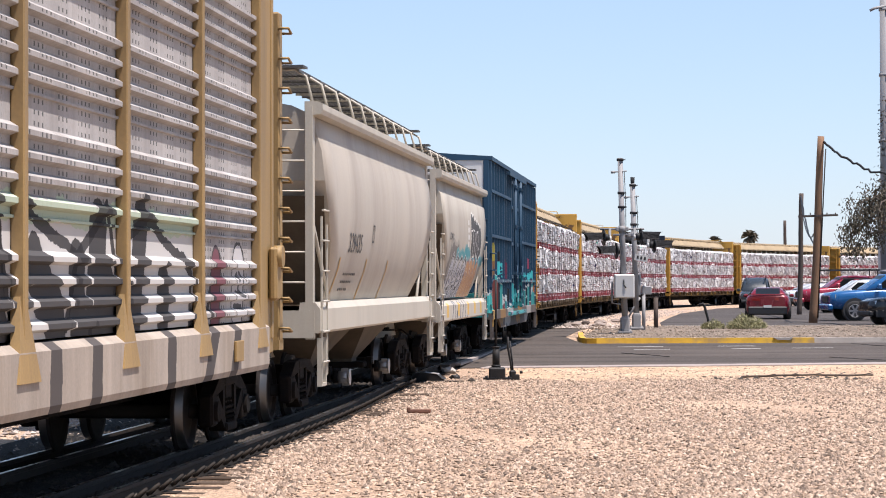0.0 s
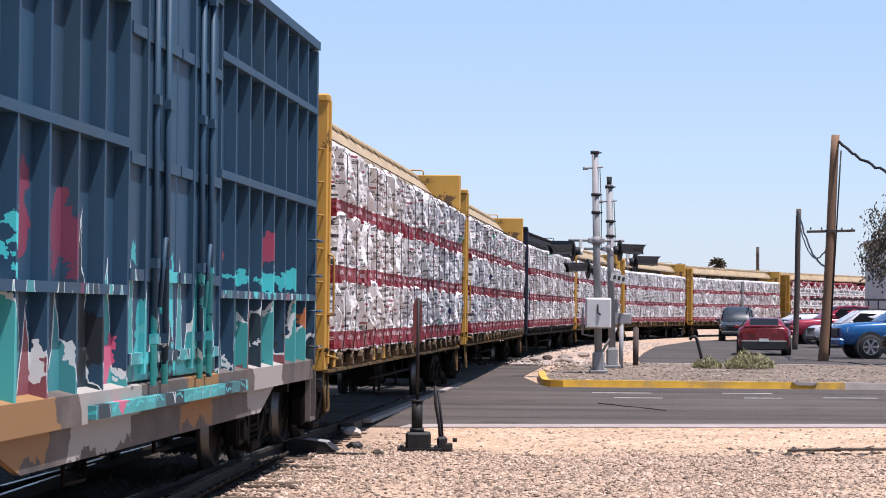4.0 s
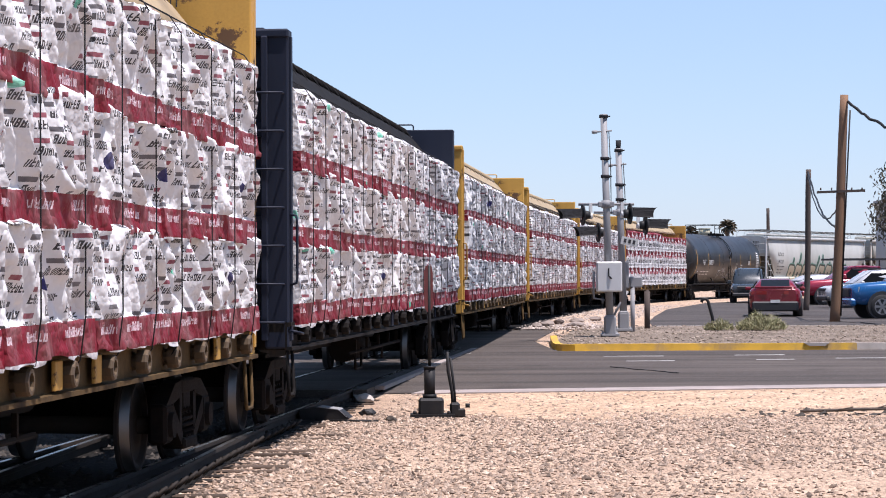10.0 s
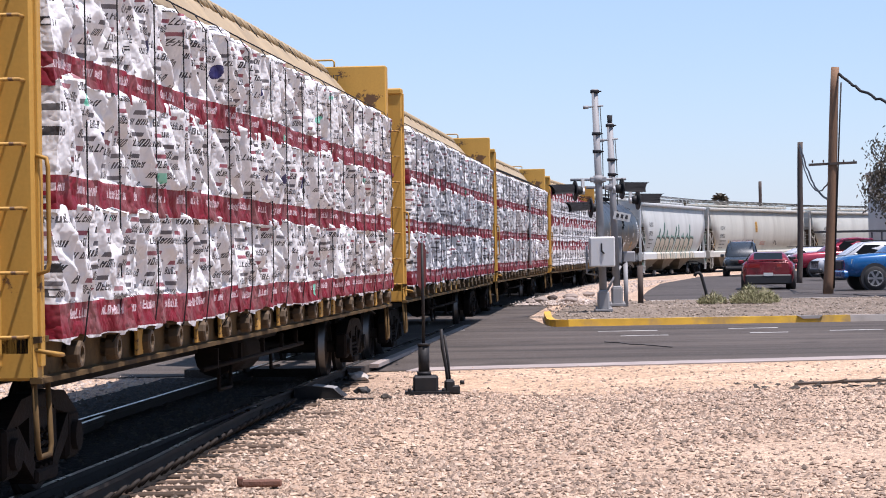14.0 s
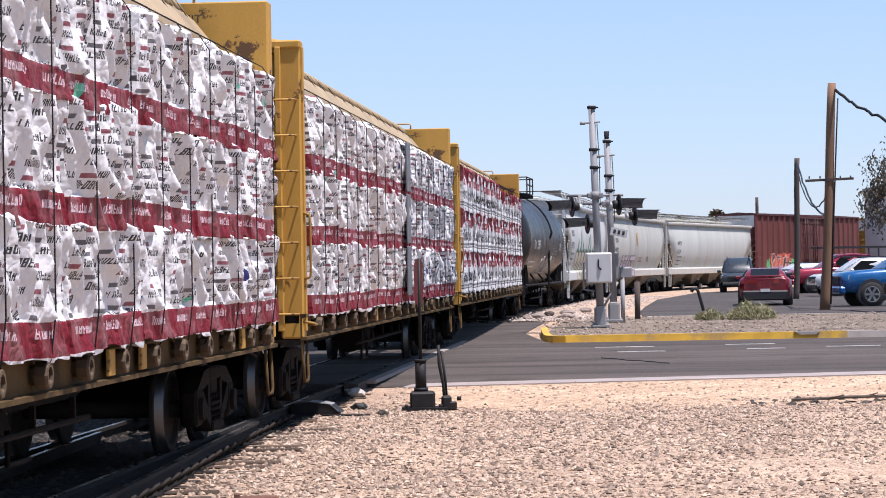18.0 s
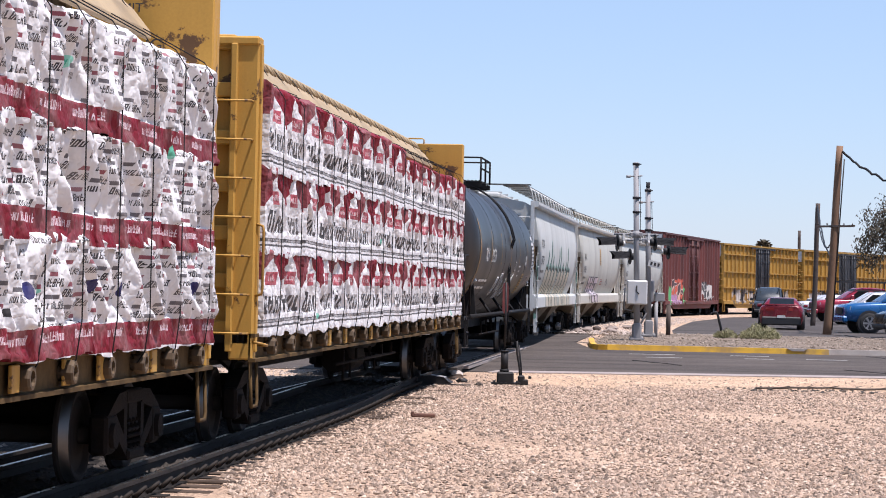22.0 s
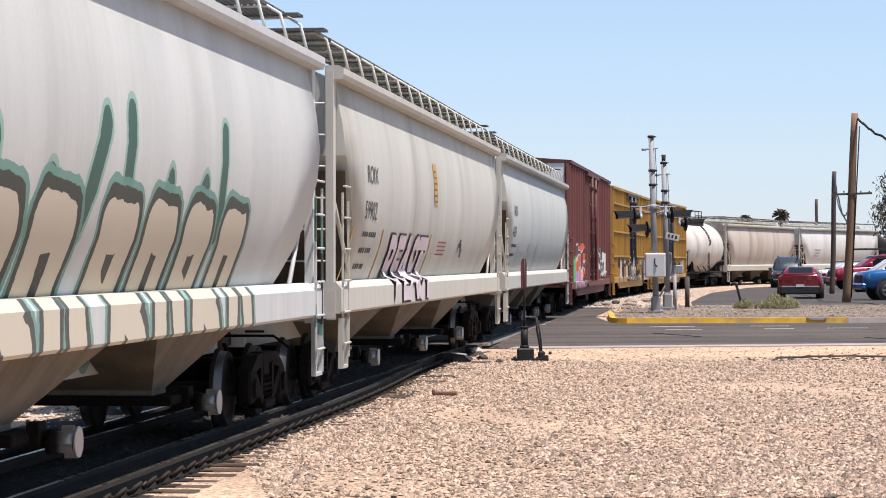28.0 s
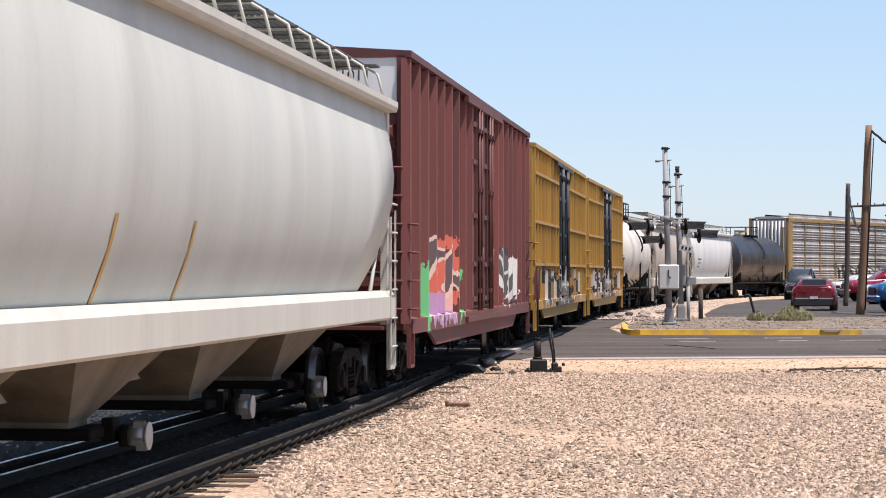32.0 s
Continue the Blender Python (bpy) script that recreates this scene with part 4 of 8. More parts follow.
def letters(body, size, mat, parent, put, name="lettering", label="", squeeze=1.0, grow=0.0):
    """Writing with the built-in font; put maps the letter's (u, v) to a place on the thing."""
    cu = bpy.data.curves.new("writing", "FONT")
    cu.body, cu.size, cu.offset = body, size, grow
    ob = bpy.data.objects.new("writing", cu)
    scene.collection.objects.link(ob)
    me = bpy.data.meshes.new_from_object(ob)
    bpy.data.objects.remove(ob)
    me.materials.clear()
    me.materials.append(mat)
    if size > .8:  # large letters are cut into strips that follow the curve of the side
        bm = bmesh.new()
        bm.from_mesh(me)
        for k in range(-2, 20):
            bmesh.ops.bisect_plane(bm, geom=bm.verts[:] + bm.edges[:] + bm.faces[:], plane_co=(0, .08 * k + .004, 0), plane_no=(0, 1, 0))
        bm.to_mesh(me)
        bm.free()
    for v in me.vertices:
        v.co = put(v.co.x * squeeze, v.co.y)
    me.name = name
    o = use(name, me, parent)
    if label:
        o["label"] = label
    return o


def bars(rows, mat, parent, put, name="lettering"):
    """Small print that cannot be read: plain bars (u, v, width, height)."""
    for u, v, w, h in rows:
        bm = bmesh.new()
        vs = [bm.verts.new(put(a, b)) for a, b in ((u, v), (u + w, v), (u + w, v + h), (u, v + h))]
        bm.faces.new(vs)
        part(name, bm, mat, parent)


SHARED["tan_beam"] = material("dusty_beam_paint", (.38, .285, .165), .7, var=.25, scale=1.5, dirt=(.16, .11, .06), dirt_amount=.6)
SHARED["navy_beam"] = M_NAVYD
# slope sheet: the shade below the end is put into this brown
SHARED["shaded_sheet"] = material("shade_brown_steel", (.085, .068, .052), .85, var=.3, scale=2, dirt=(.16, .13, .10), streak=True, spec=.2)
# chutes: dust-covered steel, both colours darkened for the shade under the car
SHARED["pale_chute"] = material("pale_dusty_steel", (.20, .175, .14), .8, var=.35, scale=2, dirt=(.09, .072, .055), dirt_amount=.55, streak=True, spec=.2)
SHARED["shaded_dusty_chute"] = material("shaded_dusty_steel", (.105, .088, .068), .8, var=.35, scale=2, dirt=(.06, .048, .038), dirt_amount=.6, streak=True, spec=.2)
SHARED["winch_paint"] = material("winch_paint", (.085, .050, .018), .7, var=.4, scale=9, dirt=(.03, .022, .016), dirt_amount=.9)


# ---- centre-beam flat cars with wrapped bundles ----
def facets(u, v, seed):
    """Flat triangles over a lattice of random heights, -1 to 1."""
    def h(a, b):
        q = math.sin(a * 127.1 + b * 311.7 + seed * 74.7) * 43758.5453
        return 2 * (q - math.floor(q)) - 1
    a, b = math.floor(u), math.floor(v)
    x, y = u - a, v - b
    if x + y < 1:
        return h(a, b) * (1 - x - y) + h(a + 1, b) * x + h(a, b + 1) * y
    return h(a + 1, b + 1) * (x + y - 1) + h(a, b + 1) * (1 - x) + h(a + 1, b) * (1 - y)


def crumple(y, z, seed):
    """Depth of the folds in slack wrap: flat facets between sharp creases, at three sizes."""
    w = .10 * noise.noise(Vector((y * 1.3, z * 1.3, seed + 3)))
    u, v = y + .32 * z + w, .9 * z - .22 * y + w
    calm = .55 + .75 * (.5 + .5 * noise.noise(Vector((y * .9 + seed, z * .9, seed * 2))))
    c = .082 * facets(u / .17 + .4 * math.sin(v * 4), v / .40, seed) + .046 * facets(u / .07, v / .17 + .3 * math.sin(u * 7), seed + 3.3)
    return .085 + c * calm + .03 * noise.noise(Vector((y * 1.6 + seed * 9.1, z * 1.2, seed)))


def package_mesh(seed, w=2.44, h=1.0, mat=None, depth=1.08, near=True, slack=1.0):
    """A wrapped package: a slack skin over the stack, with folds, slumped top edges and a ragged flap below."""
    bm = bmesh.new()
    nz, ny = (34, 96) if near else (6, 10)
    prof = [(-depth, h - .02), (-.5, h), (-.16, h), (-.05, h - .015), (0, h - .06)]
    prof += [(0, h - .06 - (h - .06) * i / nz) for i in range(1, nz + 1)] + [(.012, -.05), (.006, -.085)]
    rows = []
    for j in range(ny + 1):
        y = -w / 2 + w * j / ny
        row = []
        for i, (px, pz) in enumerate(prof):
            c = .085 + slack * (crumple(y, pz, seed) - .085)
            amp = 1.0 if i >= 4 else .4
            edge = min(1, (w / 2 - abs(y)) / .10)
            d = (c - .085) * amp * (.55 + .45 * edge)
            if pz < .16:  # the hem hangs nearly straight
                d = max(.35 * d, -.012) + .012
            dz = 0.0
            if i in (1, 2, 3, 4):
                dz = .07 * noise.noise(Vector((y * 1.9 + seed, seed * 2.0, 1.0))) - .30 * (c - .07)
            if i >= len(prof) - 2:
                dz = .06 * noise.noise(Vector((y * 2.4 + seed * 4, 3.0, seed))) - .02
                d += .03 * noise.noise(Vector((y * 5, seed, 8)))
            row.append(bm.verts.new((px + d, y, pz + dz)))
        rows.append(row)
    for a, b in zip(rows, rows[1:]):
        for i in range(len(prof) - 1):
            bm.faces.new((a[i], a[i + 1], b[i + 1], b[i])).smooth = True
    for row in (rows[0], rows[-1]):
        c = bm.verts.new((-depth, row[0].co.y, 0))
        for i in range(len(prof) - 1):
            bm.faces.new((c, row[i], row[i + 1]))
    return mesh_of(fixed(bm), "wrapped_package", mat or M_WRAP)


def one(make, name, mat):
    """A mesh from a function that fills a bmesh."""
    bm = bmesh.new()
    make(bm)
    return mesh_of(fixed(bm), name, mat)


def add_bulkhead(car, at, paint, dark, far):
    """End wall of the car: wall, two side columns, ribs on the outer face and a top beam; it faces -y outwards."""
    H = 4.45
    k = lambda n: (n, dark)
    wall = use("bulkhead", shared(k("bh_wall"), lambda: one(lambda bm: box(bm, (0, .19, (1.1 + H) / 2), (2.42, .04, H - 1.2)), "bulkhead", paint)), car, at)
    for s in (-1, 1):
        def col(bm):
            box(bm, (0, .10, (.96 + H) / 2), (.27, .20, H - .96), bevel=.02)
            box(bm, (-s * .13, .0, (1.0 + H) / 2), (.07, .12, H - 1.1), bevel=.01)
        use("column", shared(k(("bh_col", s)), lambda: one(col, "column", paint)), wall, pose(s * 1.32, 0, 0))
        use("column_rib", shared(k("bh_colrib"), lambda: one(lambda bm: box(bm, (0, .10, (1.0 + H) / 2), (.03, .10, H - 1.1), bevel=.006), "column_rib", paint)), wall, pose(s * 1.465, 0, 0))
    for i in range(7):
        use("rib", shared(k("bh_rib"), lambda: one(lambda bm: box(bm, (0, .10, 0), (2.36, .14, .16), bevel=.012), "rib", paint)), wall, pose(0, 0, 1.3 + i * .52))
    use("top_beam", shared(k("bh_top"), lambda: one(lambda bm: box(bm, (0, .10, H - .02), (2.92, .26, .10), bevel=.02), "top_beam", paint)), wall)
    if not far:
        return
    # the warning panel above the load at the far end, with a handrail
    use("top_panel", shared(k("bh_panel"), lambda: one(lambda bm: box(bm, (0, .13, 4.20), (2.95, .30, .92), bevel=.015), "top_panel", paint)), wall)
    use("handrail", shared(k("bh_rail"), lambda: one(lambda bm: path_rod(bm, [(-.68, .26, 4.66), (-.68, .26, 4.73), (-.65, .26, 4.76), (.65, .26, 4.76), (.68, .26, 4.73), (.68, .26, 4.66)], .015, 6), "handrail", paint)), wall)


def centre_beam(L, style):
    dark = style == "navy"
    paint, sillp = (M_NAVY, M_NAVYD) if dark else (M_TTX, M_TTXD)
    lab = {"navy": "navy blue centre-beam flat car loaded with white wrapped bundles", "bold": "yellow centre-beam flat car loaded with red and white wrapped bundles"}.get(style, "yellow centre-beam flat car loaded with white wrapped bundles")
    car = thing("centre_beam_flat_car", lab, "freight car", "centre-beam cars of the train")
    back = -.1 if style == "bold" else .4  # half of what the far end stands short
    B = L - 1.5 - 2 * back  # body between the outer faces of the bulkheads
    car["back"] = back
    key = (round(L, 2), dark)

    def deck():
        bm = bmesh.new()
        box(bm, (0, 0, 1.19), (2.80, B, .10))
        box(bm, (0, 0, 1.265), (2.5, B - .5, .05))
        box(bm, (0, 0, .96), (.56, B - 1.0, .40))
        for s in (-1, 1):
            slab(bm, [(s * .3, -B / 2 + 3.2, .95), (s * .3, -B / 2 + 4.6, .66), (s * .3, B / 2 - 4.6, .66), (s * .3, B / 2 - 3.2, .95)], (s * .06, 0, 0))
        n = 15
        for i in range(n):
            y = -B / 2 + 1 + (B - 2) * i / (n - 1)
            box(bm, (0, y, 1.03), (2.7, .12, .22))
        return mesh_of(fixed(bm), "deck", M_NAVYD)

    def sill():
        bm = bmesh.new()
        prism(bm, [(-.02, .94), (.06, .94), (.06, .975), (.0, .985), (.0, 1.20), (.05, 1.21), (.05, 1.25), (-.02, 1.25)], -B / 2, B / 2)
        return mesh_of(fixed(bm), "side_sill", sillp)

    def beam():
        bm = bmesh.new()
        prism(bm, [(-.90, 4.16), (-.86, 4.14), (-.2, 4.54), (.2, 4.54), (.86, 4.14), (.90, 4.16), (.89, 4.23), (.72, 4.44), (.52, 4.61), (.12, 4.69), (-.12, 4.69), (-.52, 4.61), (-.72, 4.44), (-.89, 4.23)], -B / 2 + .5, B / 2 - .5)
        return mesh_of(fixed(bm), "centre_beam", SHARED["navy_beam"] if dark else SHARED["tan_beam"])

    use("deck", shared(("deck",) + key, deck), car)
    for s in (-1, 1):
        use("side_sill", shared(("sill",) + key, sill), car, pose(s * 1.43, 0, 0, 0, 0, 0 if s > 0 else 180))
    top = use("centre_beam", shared(("beam",) + key, beam), car)
    beam_paint = SHARED["navy_beam"] if dark else SHARED["tan_beam"]
    for i in range(19):
        use("beam_post", shared(("bpost", dark), lambda: one(lambda bm: box(bm, (0, 0, 2.85), (.30, .16, 3.4)), "beam_post", beam_paint)), top, pose(0, -B / 2 + .8 + (B - 1.6) * i / 18, 0))
    # rope guides along the top's edge
    for i in range(37):
        use("rope_guide", shared(("guide", dark), lambda: one(lambda bm: path_rod(bm, [(.64, -.11, 4.52), (.56, -.10, 4.64), (.49, -.04, 4.67), (.49, .04, 4.67), (.56, .10, 4.64), (.64, .11, 4.52)], .022, 5), "rope_guide", beam_paint)), top, pose(0, -B / 2 + .8 + (B - 1.6) * i / 36, 0))
    for a in (0, 180):
        at = pose(0, -B / 2 if a == 0 else B / 2, 0, 0, 0, a)
        add_bulkhead(car, at, paint, dark, a == 180)

    def rung():
        bm = bmesh.new()
        path_rod(bm, [(.98, .02, 0), (.98, -.13, 0), (1.40, -.13, 0), (1.40, .0, 0)], .014, 6)
        return mesh_of(fixed(bm), "grab_iron", paint)

    def step():
        bm = bmesh.new()
        path_rod(bm, [(1.42, .06, 1.0), (1.44, .06, .52), (1.44, .10, .45), (1.44, .38, .45), (1.44, .42, .52), (1.42, .42, 1.0)], .02, 6)
        return mesh_of(fixed(bm), "stirrup_step", sillp)

    def loop():
        bm = bmesh.new()
        path_rod(bm, [(1.46, .05, 1.66), (1.53, .05, 1.68), (1.54, .05, 1.74), (1.54, .05, 2.36), (1.53, .05, 2.42), (1.46, .05, 2.44)], .016, 6)
        return mesh_of(fixed(bm), "hand_hold", paint)

    def low_loop():
        bm = bmesh.new()
        path_rod(bm, [(1.44, .02, 1.16), (1.56, .02, 1.14), (1.57, .26, 1.12), (1.46, .30, 1.12)], .016, 6)
        return mesh_of(fixed(bm), "hand_hold", paint)
    for a in (0, 180):
        at = pose(0, -B / 2 if a == 0 else B / 2, 0, 0, 0, a)
        use("hand_hold", shared(("loop", dark), loop), car, at)
        use("hand_hold", shared(("low_loop", dark), low_loop), car, at)
        for i in range(7):
            use("grab_iron", shared(("rung", dark), rung), car, at @ pose(0, 0, 1.25 + .42 * i))
        use("stirrup_step", shared(("step", dark), step), car, at)
        use("stirrup_step", shared(("step", dark), step), car, at @ Matrix.Rotation(math.pi, 4, "Z") @ pose(0, -.5, 0))
    # winches along the sill
    def winch():
        bm = bmesh.new()
        prof = [(0, .06), (.03, .06), (.035, .085), (.10, .085), (.115, .075), (.115, .050), (.045, .045), (.04, .012), (.07, .010)]
        rings = [[bm.verts.new((a, r * math.cos(.6283 * q), r * math.sin(.6283 * q))) for q in range(10)] for a, r in prof]
        for a, b in zip(rings, rings[1:]):
            for q in range(10):
                bm.faces.new((a[q], a[(q + 1) % 10], b[(q + 1) % 10], b[q]))
        bm.faces.new(rings[-1])
        return mesh_of(fixed(bm), "winch", SHARED["winch_paint"] if not dark else sillp)
    wm = shared(("winch", dark), winch)
    n = 18
    inner = B - .50
    for i in range(n):
        use("winch", wm, car, pose(1.43, -inner / 2 + inner * (i + .5) / n, 1.10) @ Matrix.Diagonal((1.15, 1.15, 1.15, 1)))

    def plate():
        bm = bmesh.new(); box(bm, (0, 0, 0), (.03, .20, .20), bevel=.006)
        return mesh_of(bm, "bracket", paint)
    rg = random.Random(int(L * 100) + (5 if dark else 0))
    for i in range(9):
        use("bracket", shared(("plate", dark), plate), car, pose(1.485, -inner / 2 + inner * rg.random(), 1.10))
    # the load: three tiers on each side
    nb = 9
    w = inner / nb
    bold = style == "bold"
    wrap = M_WRAPB if bold else M_WRAP
    kinds = [shared(("package", bold, k), lambda k=k: package_mesh(k * 1.37 + (20 if bold else 0), 2.44, .96 if bold else .865, wrap, slack=.60 if bold else 1.15)) for k in range(9)]
    far = shared(("package_far", bold), lambda: package_mesh(3.3, 2.44, .96 if bold else .865, wrap, near=False))
    for tier in range(3):
        slump = rg.uniform(-.02, .02)
        for i in range(nb):
            y = -inner / 2 + w * (i + .5)
            z = 1.315 + tier * (.90 if bold else .85)
            squat = (.80 if tier == 2 and i >= 5 else .94) if bold else 1
            j = slump * .5 + rg.uniform(-.015, .02)
            at = Matrix.Translation((1.525 + j, y, z)) @ Matrix.Rotation(radians(rg.uniform(-1.0, 1.0)), 4, "X") @ Matrix.Diagonal((1, w / 2.44 * 1.004, squat, 1))
            use("wrapped_package", kinds[(i * 4 + tier * 2 + rg.randrange(3)) % 9], car, at)
            use("wrapped_package", far, car, Matrix.Translation((-1.525 - j, y, z)) @ Matrix.Rotation(math.pi, 4, "Z") @ Matrix.Diagonal((1, w / 2.44 * 1.004, 1, 1)))

    top = 3.98 if bold else 3.87

    def cable():
        bm = bmesh.new()
        path_rod(bm, [(1.50, 0, 1.10), (1.565, 0, 1.20), (1.60, .01, 1.5), (1.60, 0, top - .12), (1.50, 0, top + .03), (.86, .02, 4.24), (.60, .02, 4.60)], .006, 5)
        return mesh_of(fixed(bm), "tie_down_cable", M_BLACK)
    for i in range(n):
        use("tie_down_cable", shared(("cable", bold), cable), car, pose(0, -inner / 2 + inner * (i + .5) / n + rg.uniform(-.1, .1), 0))
    if style == "seam":
        for zz in (1.34, 2.19, 3.04):
            bm = bmesh.new()
            box(bm, (1.615, .35 + .02 * (zz - 2), zz + .39), (.03, .55, .81), bevel=.012)
            part("grey_cover", bm, M_GREYWRAP, car, "dark grey plastic cover hung over the load")
    at_top = B / 2 - .286
    if dark:
        letters("0511", .32, M_WLET, car, lambda u, v: Vector((-1.0 + u, -B / 2 + .13, 3.9 + v)))
        letters("EXCEEDS MAX LOAD LIMIT", .125, M_WLET, car, lambda u, v: Vector((-1.1 + u, at_top, 4.44 + v)), squeeze=1.15)
        letters("UNLOADING", .17, M_WLET, car, lambda u, v: Vector((-.15 + u, at_top, 4.06 + v)), squeeze=1.1)
    else:
        letters("CLEARANCE MAX LOAD LIMIT", .125, M_INK, car, lambda u, v: Vector((-1.12 + u, at_top, 4.44 + v)), squeeze=1.1)
        letters("UNLOADING", .17, M_INK, car, lambda u, v: Vector((-.15 + u, at_top, 4.06 + v)), squeeze=1.1)
    brake_gear(car, L)
    add_trucks(car, L / 2 - 2.75)
    add_couplers(car, L, back)
    return car, L / 2 - 2.75


# ---- covered hoppers ----
def hopper_side(H):
    """Half outline of the body, from the sill to the roof's edge: (x, z)."""
    return [(1.24, 1.52), (1.31, 1.70), (1.43, 2.02), (1.515, 2.38), (1.555, 2.80), (1.545, 3.2), (1.50, 3.6), (1.43, H - .72), (1.40, H - .50)]


def hopper_x(z, H):
    p = hopper_side(H)
    return float(np.interp(z, [b for _, b in p], [a for a, _ in p]))


def capstan_mesh():
    bm = bmesh.new()
    rod(bm, (0, 0, 0), (.16, 0, 0), .085, 14, .10)
    rod(bm, (.16, 0, 0), (.18, 0, 0), .125, 14)
    for q in range(4):
        a = math.pi * q / 2 + .4
        box(bm, (.10, .11 * math.cos(a), .11 * math.sin(a)), (.10, .05, .05), rot=Matrix.Rotation(a, 3, "X"))
    return mesh_of(fixed(bm), "capstan", M_GALV)


def hopper(L, paint, style, bays=3, H=4.62, label="", marks=(), low=0.0):
    car = thing("covered_hopper_car", label, "freight car", "covered hoppers of the train")
    B = L - 1.35
    yb = B / 2

    def y_end(z):
        return yb - .35 - max(0.0, 3.05 - z) * 1.05 - .25 * max(0.0, 1.9 - z)

    bm = bmesh.new()
    half = hopper_side(H)
    prof = half + [(1.1, H - .36), (.6, H - .27), (0, H - .23)]
    prof = prof + [(-a, b) for a, b in prof[-2::-1]]
    ny = 14
    rows = []
    for j in range(ny + 1):
        f = -1 + 2 * j / ny
        rows.append([bm.verts.new((a, f * y_end(b), b)) for a, b in prof])
    for a, b in zip(rows, rows[1:]):
        for i in range(len(prof) - 1):
            bm.faces.new((a[i], a[i + 1], b[i + 1], b[i])).smooth = True
    np_ = len(prof)
    for row in (rows[0], rows[-1]):
        for i in range(np_ // 2):
            j = np_ - 1 - i
            bm.faces.new((row[i], row[i + 1], row[j - 1], row[j]) if i + 1 < j - 1 else (row[i], row[i + 1], row[j]))
    part("body", fixed(bm), paint, car)
    trim = SHARED[style + "_trim"]
    # top chord with its overhang, and the side sill
    for s in (-1, 1):
        bm = bmesh.new()
        x0 = half[-1][0]
        prism(bm, [(x0 - .08, H - .52), (x0 + .14, H - .50), (x0 + .16, H - .44), (x0 + .16, H - .36), (x0 + .10, H - .33), (x0 - .08, H - .33)], -yb + .05, yb - .05)
        part("top_chord", fixed(bm), trim, car, at=pose(0, 0, 0, 0, 0, 0 if s > 0 else 180))
        bm = bmesh.new()
        prism(bm, [(a, b - low) for a, b in ((1.20, 1.20), (1.50, 1.18), (1.53, 1.21), (1.53, 1.50), (1.46, 1.585), (1.26, 1.585))], -yb + .02, yb - .02)
        part("side_sill", fixed(bm), trim, car, at=pose(0, 0, 0, 0, 0, 0 if s > 0 else 180))
    bm = bmesh.new()
    box(bm, (0, 0, .92), (.5, B - .3, .34))
    for s in (-1, 1):
        box(bm, (0, s * (yb - .5), 1.28), (2.9, .9, .10))
        box(bm, (0, s * (yb - .06), 1.3), (2.9, .10, .36))
    part("centre_sill", bm, trim, car)
    # bays: sloped chutes with side gussets and gates
    span = 2 * y_end(1.5) - .4
    for k in range(bays):
        yc = -span / 2 + span * (k + .5) / bays
        bw = span / bays
        bm = bmesh.new()
        hw = bw / 2 - .06
        tops = [bm.verts.new(q) for q in ((1.30, yc - hw, 1.46), (1.30, yc + hw, 1.46), (-1.30, yc + hw, 1.46), (-1.30, yc - hw, 1.46))]
        mids = [bm.verts.new(q) for q in ((.66, yc - .30, .56), (.66, yc + .30, .56), (-.66, yc + .30, .56), (-.66, yc - .30, .56))]
        lows = [bm.verts.new(q) for q in ((.66, yc - .30, .50), (.66, yc + .30, .50), (-.66, yc + .30, .50), (-.66, yc - .30, .50))]
        for a, b in ((tops, mids), (mids, lows)):
            for q in range(4):
                bm.faces.new((a[q], a[(q + 1) % 4], b[(q + 1) % 4], b[q]))
        bm.faces.new(lows); bm.faces.new(tops[::-1])
        part("chute", fixed(bm), SHARED["shaded_dusty_chute" if style in ("tan", "tanbar") else "pale_chute"], car, "dust-covered sloped discharge chute, darkened for shade")
        bm = bmesh.new()
        box(bm, (0, yc, .46), (1.75, .78, .10), bevel=.02)
        rod(bm, (-1.02, yc + .22, .42), (1.02, yc + .22, .42), .035, 8)
        for s in (-1, 1):
            rod(bm, (s * .98, yc + .22, .42), (s * 1.06, yc + .22, .42), .10, 12)
            box(bm, (s * .90, yc + .18, .48), (.10, .22, .20))
        gate = part("outlet_gate", fixed(bm), M_GRIME, car, "dark steel outlet gate")
        for s in (-1, 1):
            use("capstan", shared("capstan", capstan_mesh), gate, pose(s * 1.06, yc + .22, .42, 0, 0, 0 if s > 0 else 180), "bare steel capstan")
    # end posts, ladders, slope braces
    for e in (-1, 1):
        for s in (-1, 1):
            bm = bmesh.new()
            box(bm, (s * 1.38, e * (yb - .12), (1.1 + H - .4) / 2), (.10, .19, H - .4 - 1.1))
            part("end_post", bm, trim, car)
            bm = bmesh.new()
            path_rod(bm, [(s * 1.36, e * (yb - .1), 2.9), (s * 1.40, e * (yb - 1.75), 1.5)], .028, 6)
            part("end_brace", fixed(bm), trim, car)
        for s in (-1, 1):
            y0 = e * (yb - .14)
            at = pose(0, y0, 0) @ Matrix.Diagonal((s, e, 1, 1))
            for dy in (0, -.46):
                use("ladder_stile", shared(("stile", style, dy), lambda dy=dy: one(lambda bm: box(bm, (1.53, dy, 1.62), (.025, .035, 2.0 if dy else 2.2)), "ladder_stile", trim)), car, at)
            for k in range(6):
                use("ladder_rung", shared(("lrung", style), lambda: one(lambda bm: rod(bm, (1.55, .03, .80), (1.55, -.50, .80), .016, 6), "ladder_rung", trim)), car, at @ pose(0, 0, .40 * k))
